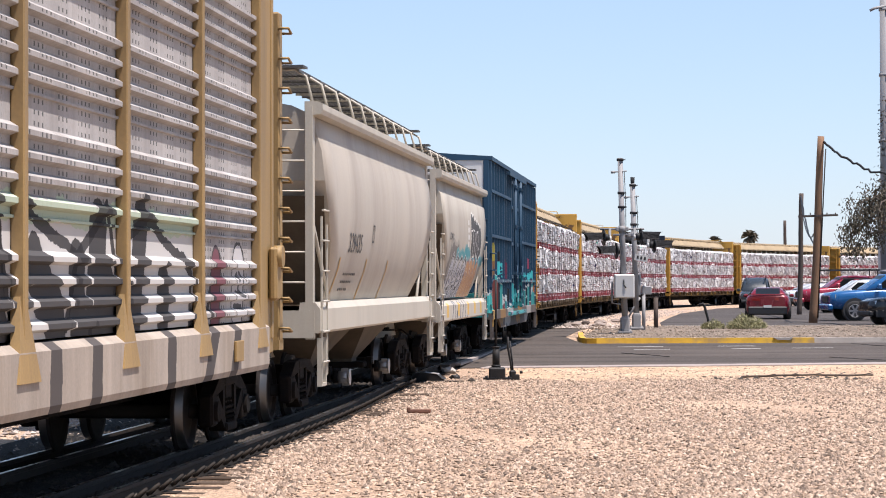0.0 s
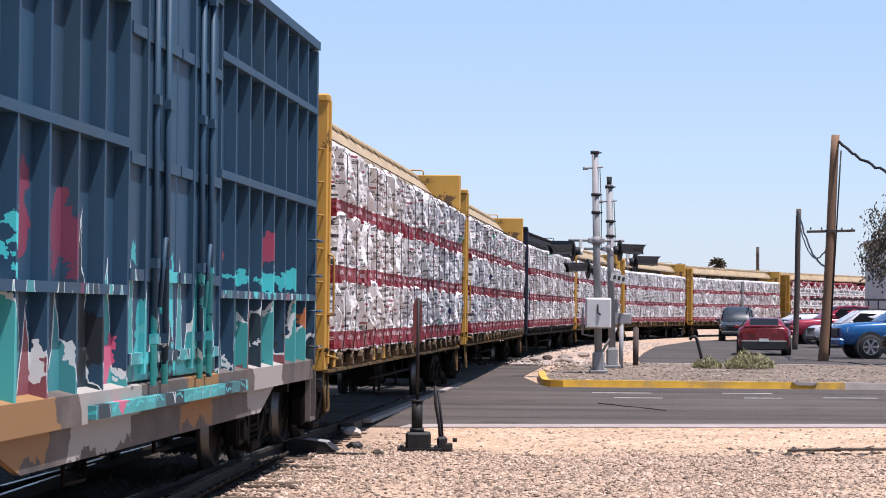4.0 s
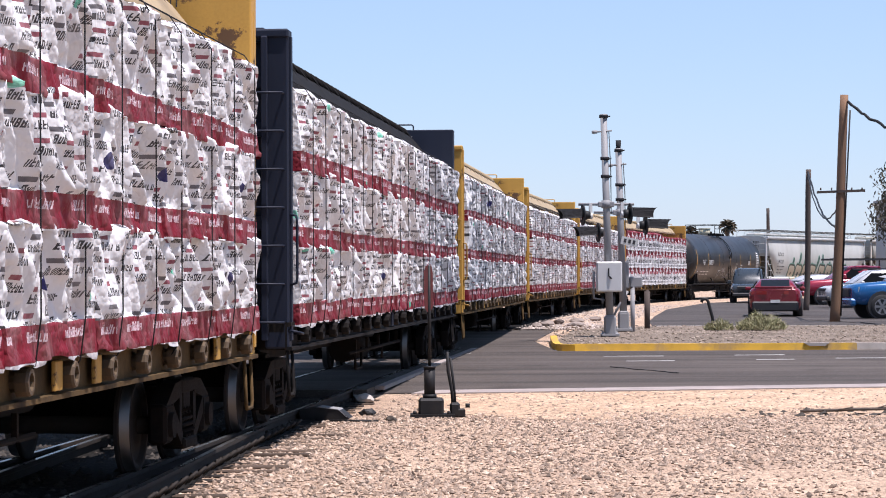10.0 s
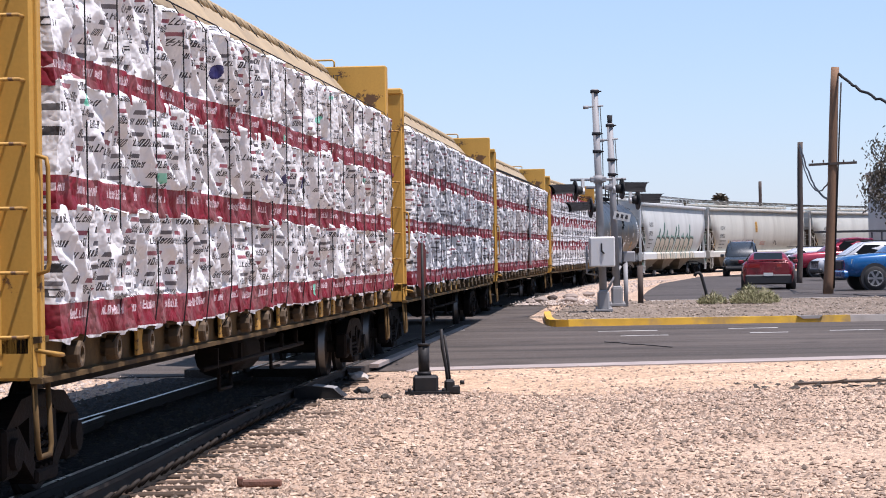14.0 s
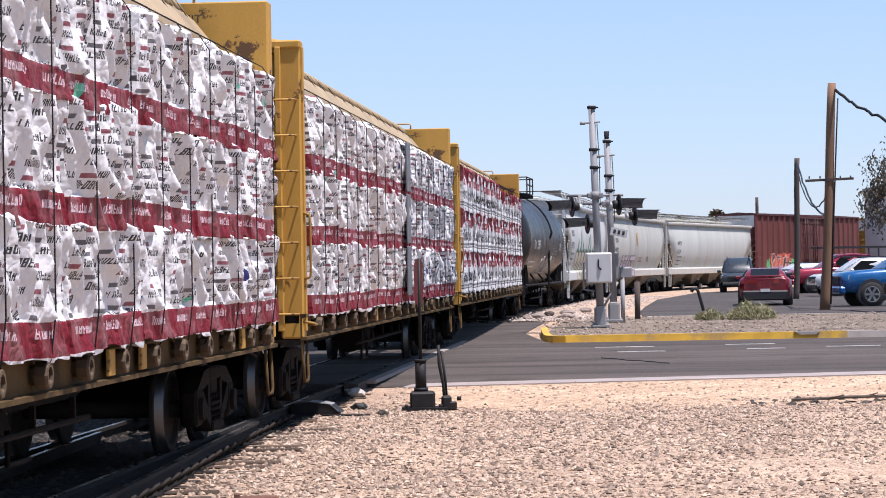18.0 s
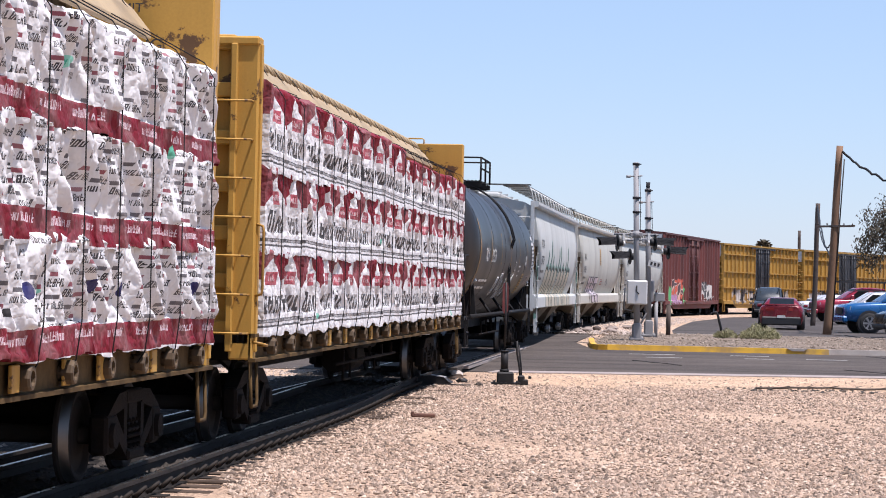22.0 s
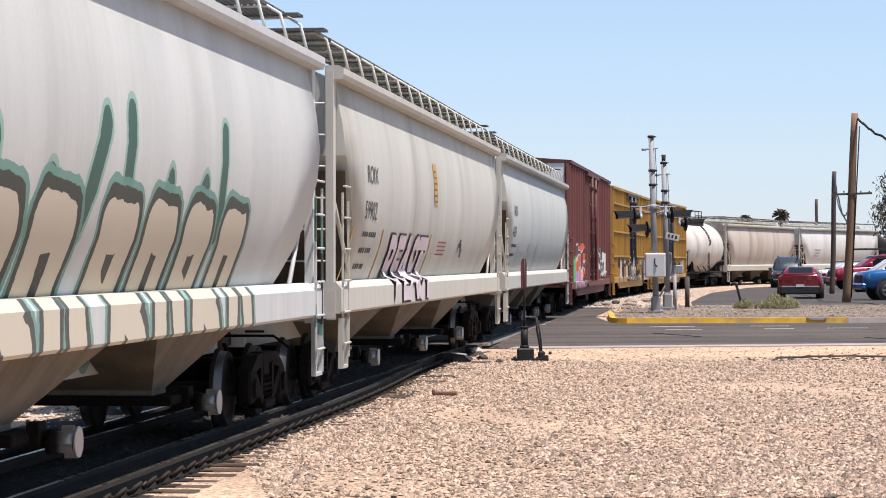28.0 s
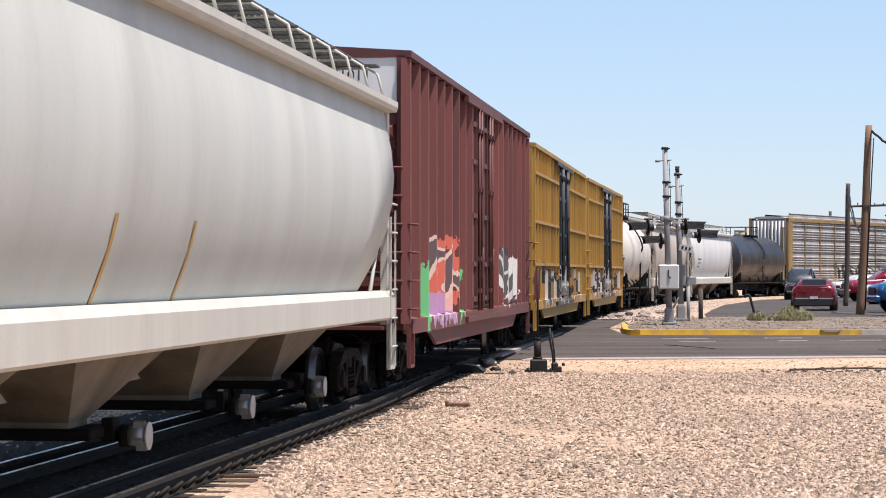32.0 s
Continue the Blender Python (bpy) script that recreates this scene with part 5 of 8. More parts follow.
            use("stirrup_step", shared(("lstep", style), lambda: one(lambda bm: slab(bm, [(1.47, a, z) for a, z in ((.02, 1.12), (.02, .48), (-.44, .48), (-.44, 1.12), (-.40, 1.12), (-.40, .52), (-.02, .52), (-.02, 1.12))], (.06, 0, 0)), "stirrup_step", trim)), car, at)
        # slope sheet under the end, coloured dark brown for the shade it lies in
        bm = bmesh.new()
        zs = (3.0, 1.95, 1.54)
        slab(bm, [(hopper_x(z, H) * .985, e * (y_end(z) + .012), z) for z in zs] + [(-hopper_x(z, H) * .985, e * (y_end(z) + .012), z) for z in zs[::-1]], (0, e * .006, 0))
        part("slope_sheet", fixed(bm), SHARED["shaded_sheet"], car, "brown slope sheet with its shade in the colour")
        for k in range(7):
            bm = bmesh.new()
            z = 1.45 + .40 * k
            path_rod(bm, [(.80, e * (yb - .16), z), (.80, e * (yb - .04), z), (1.32, e * (yb - .04), z), (1.32, e * (yb - .10), z)], .014, 6)
            part("grab_iron", fixed(bm), trim, car)
    # roof walk: a grating on stands, with hatches in the middle
    bm = bmesh.new()
    for s in (-1, 1):
        for q in range(9):
            box(bm, (s * (.52 + q * .075), 0, H + .14), (.055, B - .5, .03))
        for k in range(int(B / .9)):
            y = -yb + .5 + (B - 1) * k / (int(B / .9) - 1)
            box(bm, (s * .82, y, H + .125), (.72, .03, .03))
    part("roof_walk", fixed(bm), M_WALK, car, "dark steel grating along the roof")
    nst = int(B / 1.35)
    for s in (-1, 1):
        for k in range(nst + 1):
            y = -yb + .3 + (B - .6) * k / nst
            use("walk_bracket", shared(("wbr", style, H), lambda: one(lambda bm: path_rod(bm, [(1.40, 0, H - .36), (1.30, 0, H + .02), (1.15, 0, H + .11), (.5, 0, H + .10)], .02, 5), "walk_bracket", trim)), car, pose(0, y, 0, 0, 0, 0 if s > 0 else 180))
    bm = bmesh.new()
    box(bm, (0, 0, H - .14), (.62, B - 1.6, .12), bevel=.03)
    for k in range(10):
        y = -yb + 1.4 + (B - 2.8) * k / 9
        box(bm, (0, y, H - .06), (.70, .10, .06))
    part("hatch_cover", bm, trim, car)
    for e in (-1, 1):
        bm = bmesh.new()
        for q in range(5):
            box(bm, (0, e * (yb - .12 - q * .075), H + .14), (2.6, .055, .03))
        part("crossover_walk", bm, M_WALK, car)
    for fn in marks:
        fn(car, H, yb)
    add_trucks(car, L / 2 - 2.0)
    add_couplers(car, L)
    return car, L / 2 - 2.0


def hop_put(H, y0, z0):
    return lambda u, v: Vector((hopper_x(z0 + v, H) + .008, y0 + u, z0 + v))


def mark_text(body, size, dy, z, mat=None, squeeze=1.3):
    return lambda car, H, yb: letters(body, size, mat or M_INK, car, hop_put(H, -yb + dy, z), squeeze=squeeze)


def mark_bars(dy, z, rows, mat=None):
    return lambda car, H, yb: bars(rows, mat or M_INK, car, hop_put(H, -yb + dy, z))


def mark_stripe(dys, z0, z1, w=.10):
    """Reflective strips up the side."""
    def f(car, H, yb):
        for dy in dys:
            bm = bmesh.new()
            n = 4
            p = hop_put(H, -yb + dy, z0)
            pts = [(bm.verts.new(p(0, (z1 - z0) * i / n)), bm.verts.new(p(w, (z1 - z0) * i / n))) for i in range(n + 1)]
            for a, b in zip(pts, pts[1:]):
                bm.faces.new((a[0], a[1], b[1], b[0]))
            part("reflective_strip", bm, M_YLET, car)
    return f


M_GALV = material("galvanised_steel", (.48, .49, .50), .42, .75, var=.12, scale=5, dirt=(.30, .29, .28))
M_WALK = material("walkway_grating", (0.10, 0.10, 0.10), 0.6, 0.4, dirt=(0.2, 0.18, 0.15))
SHARED["tan_trim"] = material("cream_trim_paint", (0.50, 0.465, 0.39), 0.55, dirt=(0.33, 0.28, 0.22), streak=True)
SHARED["grey_trim"] = material("pale_trim_paint", (0.54, 0.525, 0.465), 0.55, dirt=(0.38, 0.34, 0.29), streak=True)
SHARED["cool_trim"] = material("cool_trim_paint", (0.60, 0.60, 0.55), 0.55, dirt=(0.33, 0.31, 0.28), streak=True)


def hopper_paint(name, base, dirt, amount=.5):
    return material(name, base, .6, var=.10, scale=1.2, fine=25, dirt=dirt, dirt_amount=amount, streak=True, spec=.2)


P_TAN = hopper_paint("tan_grey_hopper_paint", (.47, .43, .37), (.25, .215, .18), .45)
P_TANG = hopper_paint("tagged_hopper_paint", (.45, .42, .36), (.25, .215, .18), .45)
zig = lambda y0, z0, n, w, h: [((y0 + w * k, z0 + (h if k % 2 else 0)), (y0 + w * (k + 1), z0 + (0 if k % 2 else h))) for k in range(n)]
strokes(P_TANG, [((-3.5, 2.0), (-3.3, 2.45)), ((-3.1, 1.9), (-3.0, 2.4)), ((-2.9, 2.5), (-1.6, 2.45)), ((-3.4, 1.5), (-3.3, 1.8))], [(.26, (.25, .235, .205)), (.14, (.12, .11, .10))], .30)
strokes(P_TANG, [((-2.0, 2.42), (.6, 2.50)), ((.6, 2.50), (2.2, 2.36)), ((2.2, 2.36), (4.4, 2.30))], [(.13, (.13, .27, .28)), (.07, (.05, .23, .26))], .16)
strokes(P_TANG, sum([[((y, 2.62 + .06 * (i % 2)), (y + .04, 3.12 - .05 * i))] for i, y in enumerate((1.40, 1.82, 2.24, 2.66, 3.06, 3.40))], []), [(.30, (.55, .54, .50)), (.262, (.014, .014, .016))], .05)
strokes(P_TANG, [((y, 2.48), (y + .05, 2.94)) for y in (1.62, 2.05, 2.46, 2.88)] + [((1.25, 2.98), (1.55, 3.02)), ((1.70, 3.0), (2.0, 3.0)), ((2.55, 2.98), (2.9, 3.0)), ((3.15, 2.66), (3.3, 2.60))], [(.020, (.58, .57, .54))], .05)
SILVER = sum([[((y, 1.5), (y + .22, 1.72)), ((y + .22, 1.72), (y - .02, 2.02)), ((y - .02, 2.02), (y + .34, 2.26)), ((y + .50, 1.5), (y + .54, 2.22)), ((y + .54, 1.9), (y + .84, 1.84))] for y in (-2.95, -2.05, -1.15, -.25)], [])
strokes(P_TANG, SILVER, [(.20, (.50, .50, .50)), (.172, (.02, .02, .024)), (.10, (.50, .51, .53)), (.028, (.10, .13, .19))], .10)
strokes(P_TANG, [((.75, 1.52), (.85, 2.12)), ((.85, 2.12), (1.2, 1.95)), ((1.2, 1.95), (1.05, 1.52)), ((1.55, 1.52), (1.6, 2.15)), ((1.6, 2.15), (1.95, 2.0)), ((1.95, 2.0), (1.85, 1.52)), ((2.35, 1.52), (2.4, 2.15)), ((2.4, 2.15), (2.75, 1.95)), ((2.75, 1.95), (2.75, 1.52)), ((3.05, 1.6), (3.1, 2.1))], [(.25, (.20, .11, .15)), (.21, (.42, .235, .11)), (.05, (.48, .38, .28)), (.02, (.20, .11, .12))], .08)
P_GREY = hopper_paint("pale_grey_hopper_paint", (.52, .525, .475), (.27, .25, .22), .5)
P_COOL = hopper_paint("cool_grey_hopper_paint", (.56, .58, .56), (.30, .30, .28), .4)
TAG_SPIKES = [((-5.6 + 1.25 * k, 2.15), (-5.3 + 1.25 * k + .25 * math.sin(k * 2.1), 2.75 + .35 * math.sin(k * 1.7))) for k in range(9)]
TAG_BLOCKS = sum([[((y, 1.2), (y, 2.15)), ((y, 2.15), (y + .7, 2.1)), ((y + .7, 2.1), (y + .65, 1.65)), ((y + (.65 if k % 2 else 0), 1.65), (y + .75, 1.2))] for k, y in enumerate((-5.9, -4.5, -3.1, -1.6, .3, 1.8, 3.3, 4.9))], [])


def tag_blocks(m):
    """Square cream letters with dark edges and green spikes above."""
    strokes(m, TAG_SPIKES, [(.20, (.20, .32, .27)), (.14, (.03, .075, .06))], .04)
    return strokes(m, TAG_BLOCKS, [(.40, (.11, .24, .20)), (.33, (.045, .04, .033)), (.22, (.50, .455, .36))], .05)


tag_blocks(P_COOL)
P_COOL2 = hopper_paint("blue_grey_hopper_paint", (.54, .56, .525), (.38, .37, .345), .4)
P_TANK_H = hopper_paint("rust_streaked_hopper_paint", (.56, .50, .43), (.30, .20, .13), .7)
P_WHT_H = hopper_paint("white_hopper_paint", (.70, .70, .68), (.45, .42, .38), .35)


# ---- box cars ----
def boxcar(L, paint, door_paint, label, H=5.2, style="blue", end_text="", end_white=True):
    car = thing("box_car", label, "freight car", "box cars of the train")
    B = L - 1.55
    yb, zb = B / 2, .98
    bm = bmesh.new()
    box(bm, (0, 0, (zb + H - .12) / 2), (2.84, B - .16, H - .12 - zb))
    part("body", bm, paint, car)
    bm = bmesh.new()
    prism(bm, [(-1.55, H - .14), (-1.55, H - .04), (0, H + .06), (1.55, H - .04), (1.55, H - .14)], -yb, yb)
    for k in range(13):
        y = -yb + .5 + (B - 1) * k / 12
        prism(bm, [(-1.52, H - .03), (0, H + .09), (1.52, H - .03), (0, H + .02)], y - .04, y + .04)
    part("roof", fixed(bm), paint if style != "red" else door_paint, car)
    # side posts, rails and doors, on both sides
    dw = 2.0  # half width of the door opening
    for s in (-1, 1):
        spin = pose(0, 0, 0, 0, 0, 0 if s > 0 else 180)
        ys = []
        n = 8
        for k in range(n + 1):
            ys.append(-yb + .10 + (yb - .10 - dw) * k / n)
        ys += [-q for q in ys]
        for y in ys:
            bm = bmesh.new()
            wdt = .16 if abs(abs(y) - yb + .10) < .02 else .085
            prof = [(1.40, -wdt / 2), (1.40, wdt / 2), (1.535, wdt / 2 - .015), (1.535, -wdt / 2 + .015)]
            if style == "red":
                wdt = .30
                prof = [(1.40, -wdt / 2), (1.40, wdt / 2), (1.53, wdt / 2 - .09), (1.53, -wdt / 2 + .09)]
            lo = [bm.verts.new((a, y + b, zb + .1)) for a, b in prof]
            hi = [bm.verts.new((a, y + b, H - .16)) for a, b in prof]
            for i in range(4):
                bm.faces.new((lo[i], lo[(i + 1) % 4], hi[(i + 1) % 4], hi[i]))
            bm.faces.new(lo); bm.faces.new(hi[::-1])
            part("side_post", fixed(bm), paint, car, at=spin)
        rails = (1.88, 3.0, 4.11) if style == "blue" else ((2.05, 3.1, 4.3) if style == "yellow" else ())
        for z in rails:
            for a, b in ((-yb + .1, -dw), (dw, yb - .1)):
                bm = bmesh.new()
                box(bm, (1.485, (a + b) / 2, z), (.115, b - a, .075))
                part("side_rail", bm, paint, car, at=spin)
        bm = bmesh.new()
        prism(bm, [(1.38, zb - .06), (1.54, zb - .06), (1.54, zb + .16), (1.38, zb + .20)], -yb + .3, yb - .3)
        slab(bm, [(1.42, -yb + 2.6, zb), (1.42, -yb + 3.8, .66), (1.42, yb - 3.8, .66), (1.42, yb - 2.6, zb)], (.05, 0, 0))
        part("side_sill", fixed(bm), M_BLUESILL if style == "blue" else paint, car, at=spin)
        for dy in (-dw / 2, dw / 2):
            door = bmesh.new()
            box(door, (1.47, dy, (zb + H) / 2 + .02), (.07, dw - .04, H - zb - .34), bevel=.01)
            d = part("door", fixed(door), door_paint, car, "plug door with locking rods" if style != "yellow" else "black sliding door with locking rods", at=spin)
            for q in (-.42, 0, .42):
                bm = bmesh.new(); box(bm, (1.53, dy + q, (zb + H) / 2), (.05, .07, H - zb - .5))
                part("stile", bm, door_paint, d)
            for z in (1.35, 2.0, 2.9, 3.9, 4.6):
                bm = bmesh.new(); box(bm, (1.525, dy, z), (.045, dw - .06, .09))
                part("batten", bm, door_paint, d)
            for q in (-.22, .24):
                bm = bmesh.new()
                rod(bm, (1.58, dy + q, zb + .15), (1.58, dy + q, H - .2), .028, 6)
                for z in (1.5, 2.1, 3.4, 4.5):
                    box(bm, (1.585, dy + q, z), (.06, .12, .08))
                part("locking_rod", fixed(bm), door_paint, d)
            bm = bmesh.new()
            path_rod(bm, [(1.60, dy - .1, 1.75), (1.64, dy - .1, 2.3), (1.60, dy + .15, 2.3)], .02, 6)
            part("lock_handle", fixed(bm), door_paint, d)
        for z in (zb + .02, H - .22):
            bm = bmesh.new()
            box(bm, (1.56, 0, z), (.08, 2 * dw + 2.6, .10))
            part("door_track", bm, door_paint, car, at=spin)
        for e in (-1, 1):
            y0 = e * (yb - .26)
            for k in range(4):
                z = 1.30 + .42 * k
                bm = bmesh.new()
                path_rod(bm, [(1.50, y0 - .24, z), (1.60, y0 - .24, z), (1.60, y0 + .24, z), (1.50, y0 + .24, z)], .016, 6)
                part("grab_iron", fixed(bm), paint, car, at=spin)
            bm = bmesh.new()
            slab(bm, [(1.48, y0 + a, z) for a, z in ((-.24, 1.02), (-.24, .42), (.24, .42), (.24, 1.02), (.20, 1.02), (.20, .46), (-.20, .46), (-.20, 1.02))], (.06, 0, 0))
            part("stirrup_step", fixed(bm), M_BLUESILL if style == "blue" else paint, car, at=spin)
    # corrugated ends
    for e in (-1, 1):
        spin = pose(0, 0, 0, 0, 0, 0 if e < 0 else 180)
        nrib = 8
        top = H - 1.0 if end_white else H - .3
        bm = bmesh.new()
        box(bm, (0, -yb + .085, (zb + H) / 2), (2.62, .03, H - zb - .2))
        wall = part("end_wall", bm, paint, car, at=spin)
        for k in range(nrib):
            z = zb + .15 + (top - zb - .2) * (k + .5) / nrib
            h = (top - zb) / nrib * .30
            bm = bmesh.new()
            vs = [(-1.30, -yb + .075, z - h), (1.30, -yb + .075, z - h), (1.30, -yb + .075, z + h), (-1.30, -yb + .075, z + h)]
            a = [bm.verts.new(p) for p in vs]
            b = [bm.verts.new((p[0] * .96, p[1] - .11, z + (p[2] - z) * .45)) for p in vs]
            for i in range(4):
                bm.faces.new((a[i], a[(i + 1) % 4], b[(i + 1) % 4], b[i]))
            bm.faces.new(b)
            part("corrugation", fixed(bm), paint, wall)
        for s in (-1, 1):
            bm = bmesh.new()
            box(bm, (s * 1.40, -yb + .08, (zb + H) / 2), (.14, .16, H - zb - .2), bevel=.01)
            part("corner_post", bm, paint, wall)
        if end_white:
            bm = bmesh.new()
            slab(bm, [(-1.34, -yb + .02, H - .92), (1.34, -yb + .02, H - .92), (1.34, -yb + .02, H - .14), (0, -yb + .02, H - .04), (-1.34, -yb + .02, H - .14)], (0, .1, 0))
            p = part("end_panel", fixed(bm), M_WHITE, car, "white painted panel at the top of the end", at=spin)
            if end_text and e < 0:
                letters(end_text, .20 if style == "blue" else .24, M_INK, p, lambda u, v: Vector(((-.30 if style == "blue" else .22) + u, -yb + .012, H - .48 + v)))
        for k in range(6):
            bm = bmesh.new()
            z = 1.3 + .42 * k
            path_rod(bm, [(.95, -yb - .04, z), (.95, -yb - .14, z), (1.42, -yb - .14, z), (1.42, -yb, z)], .016, 6)
            part("grab_iron", fixed(bm), paint, car, at=spin)
        bm = bmesh.new()
        box(bm, (0, -yb - .12, 1.02), (2.3, .22, .05))
        part("end_platform", fixed(bm), paint, car, at=spin)
    bm = bmesh.new()
    box(bm, (0, 0, .80), (.5, B - .5, .36))
    for k in range(9):
        box(bm, (0, -yb + 1 + (B - 2) * k / 8, .88), (2.7, .12, .20))
    part("underframe", bm, M_GRIME, car)
    brake_gear(car, L)
    add_trucks(car, L / 2 - 2.6)
    add_couplers(car, L)
    return car, L / 2 - 2.6


P_BLUE = spires(material("blue_box_car_paint", (.0155, .060, .112), .55, var=.2, scale=1.2, dirt=(.045, .065, .085), dirt_amount=.35, streak=True, spec=.3),
                .40, 1.10, 1.25, (1.0, 1.02), [(.05, .34, .33), (.035, .25, .25), (.012, .03, .04), (.06, .42, .41), (.03, .14, .15), (.045, .29, .29), (.04, .22, .24), (.20, .06, .07), (.05, .36, .35)],
                [(.05, .40, .42), (.05, .40, .42)])
patches(P_BLUE, [(-8.2, -7.7, 2.0, 2.5, (.22, .12, .05)), (-7.9, -7.7, 2.4, 2.75, (.34, .29, .05)), (-6.3, -5.9, 2.3, 2.7, (.012, .012, .014)), (-6.7, -5.2, 1.95, 2.28, (.05, .50, .52)), (-5.1, -4.6, 2.1, 2.6, (.17, .03, .06)), (-4.2, -3.5, 2.05, 2.4, (.14, .03, .06)),
                 (-3.1, -2.6, 1.3, 1.7, (.012, .014, .016)), (-2.5, -2.2, 1.05, 1.4, (.50, .09, .17)), (-8.5, -8.3, 1.3, 1.55, (.40, .10, .03)), (-1.6, -1.3, 1.3, 2.1, (.04, .33, .35)), (-.5, -.1, 1.7, 2.2, (.05, .42, .44)), (-1.5, 1.6, 1.18, 1.28, (.06, .46, .47)),
                 (.8, 1.2, 1.4, 2.0, (.04, .30, .32)), (2.3, 7.2, 1.95, 2.15, (.05, .46, .48)), (2.8, 3.4, 2.2, 2.5, (.30, .07, .08)), (4.8, 5.4, 2.2, 2.5, (.28, .05, .09)), (7.6, 8.3, 1.4, 1.7, (.42, .14, .05)), (6.1, 6.4, 1.3, 1.8, (.02, .02, .024))], .55)
M_BLUESILL = patches(material("worn_blue_sill", (.13, .11, .10), .75, var=.4, scale=2.0, dirt=(.05, .05, .055), dirt_amount=.7, spec=.15),
                     [(-8.3, -7.6, .8, 1.25, (.36, .22, .07)), (-6.0, -4.2, .7, 1.25, (.25, .14, .06)), (-3.6, -1.5, .7, 1.25, (.30, .29, .27)), (.5, 2.0, .7, 1.25, (.26, .13, .05)), (4.0, 6.0, .7, 1.25, (.30, .28, .26))], .4)
P_RED = patches(material("oxide_red_paint", (.14, .034, .029), .7, var=.4, scale=1.0, dirt=(.06, .02, .018), dirt_amount=.7, streak=True),
                [(-8.7, -8.1, 1.0, 2.1, (.10, .42, .17)), (-7.9, -4.2, 1.2, 2.35, (.52, .11, .07)), (-7.9, -4.6, 1.0, 1.45, (.36, .22, .38)), (-3.9, -3.3, 1.1, 2.1, (.10, .42, .16)), (-5.4, -5.0, 1.3, 2.2, (.60, .34, .28)), (3.4, 8.2, 1.3, 2.2, (.56, .56, .54))], .75)
strokes(P_RED, [((-7.9, 1.2), (-7.5, 2.3)), ((-7.5, 2.3), (-7.0, 1.3)), ((-6.7, 1.2), (-6.6, 2.2)), ((-6.6, 2.2), (-6.0, 2.0)), ((-6.0, 2.0), (-6.3, 1.6)), ((-5.6, 1.2), (-5.2, 2.2)), ((-4.7, 1.2), (-4.5, 2.1)), ((-4.5, 2.1), (-3.9, 1.3))], [(.13, (.55, .42, .36)), (.075, (.05, .03, .04))], .12)
strokes(P_RED, [((3.6, 1.2), (3.9, 2.3)), ((3.9, 2.3), (4.5, 1.4)), ((5.0, 1.2), (5.1, 2.2)), ((5.1, 1.8), (5.8, 2.2)), ((6.2, 1.2), (6.6, 2.2)), ((6.6, 2.2), (7.1, 1.3)), ((7.5, 1.3), (7.7, 2.2))], [(.15, (.03, .03, .035)), (.03, (.45, .45, .44))], .10)
P_REDD = material("dark_red_door_paint", (.10, .026, .023), .6, var=.3, dirt=(.06, .025, .02), streak=True)
P_YEL = spray(material("golden_yellow_paint", (.42, .235, .040), .55, var=.22, scale=1.1, dirt=(.20, .11, .04), dirt_amount=.55, streak=True),
              [(-8.0, 8.0, 1.0, 1.95)], [(.50, .46, .42), (.05, .04, .04), (.36, .20, .05), (.10, .08, .07), (.30, .18, .06), (.40, .36, .33)], 2.6, 6.1)
P_DOORB = spray(material("black_door_paint", (.020, .022, .028), .5, var=.2, dirt=(.06, .06, .06), streak=True),
                [(-2.0, 2.0, 1.0, 1.9)], [(.5, .48, .45), (.05, .05, .05), (.12, .11, .10)], 1.4, 2.1)


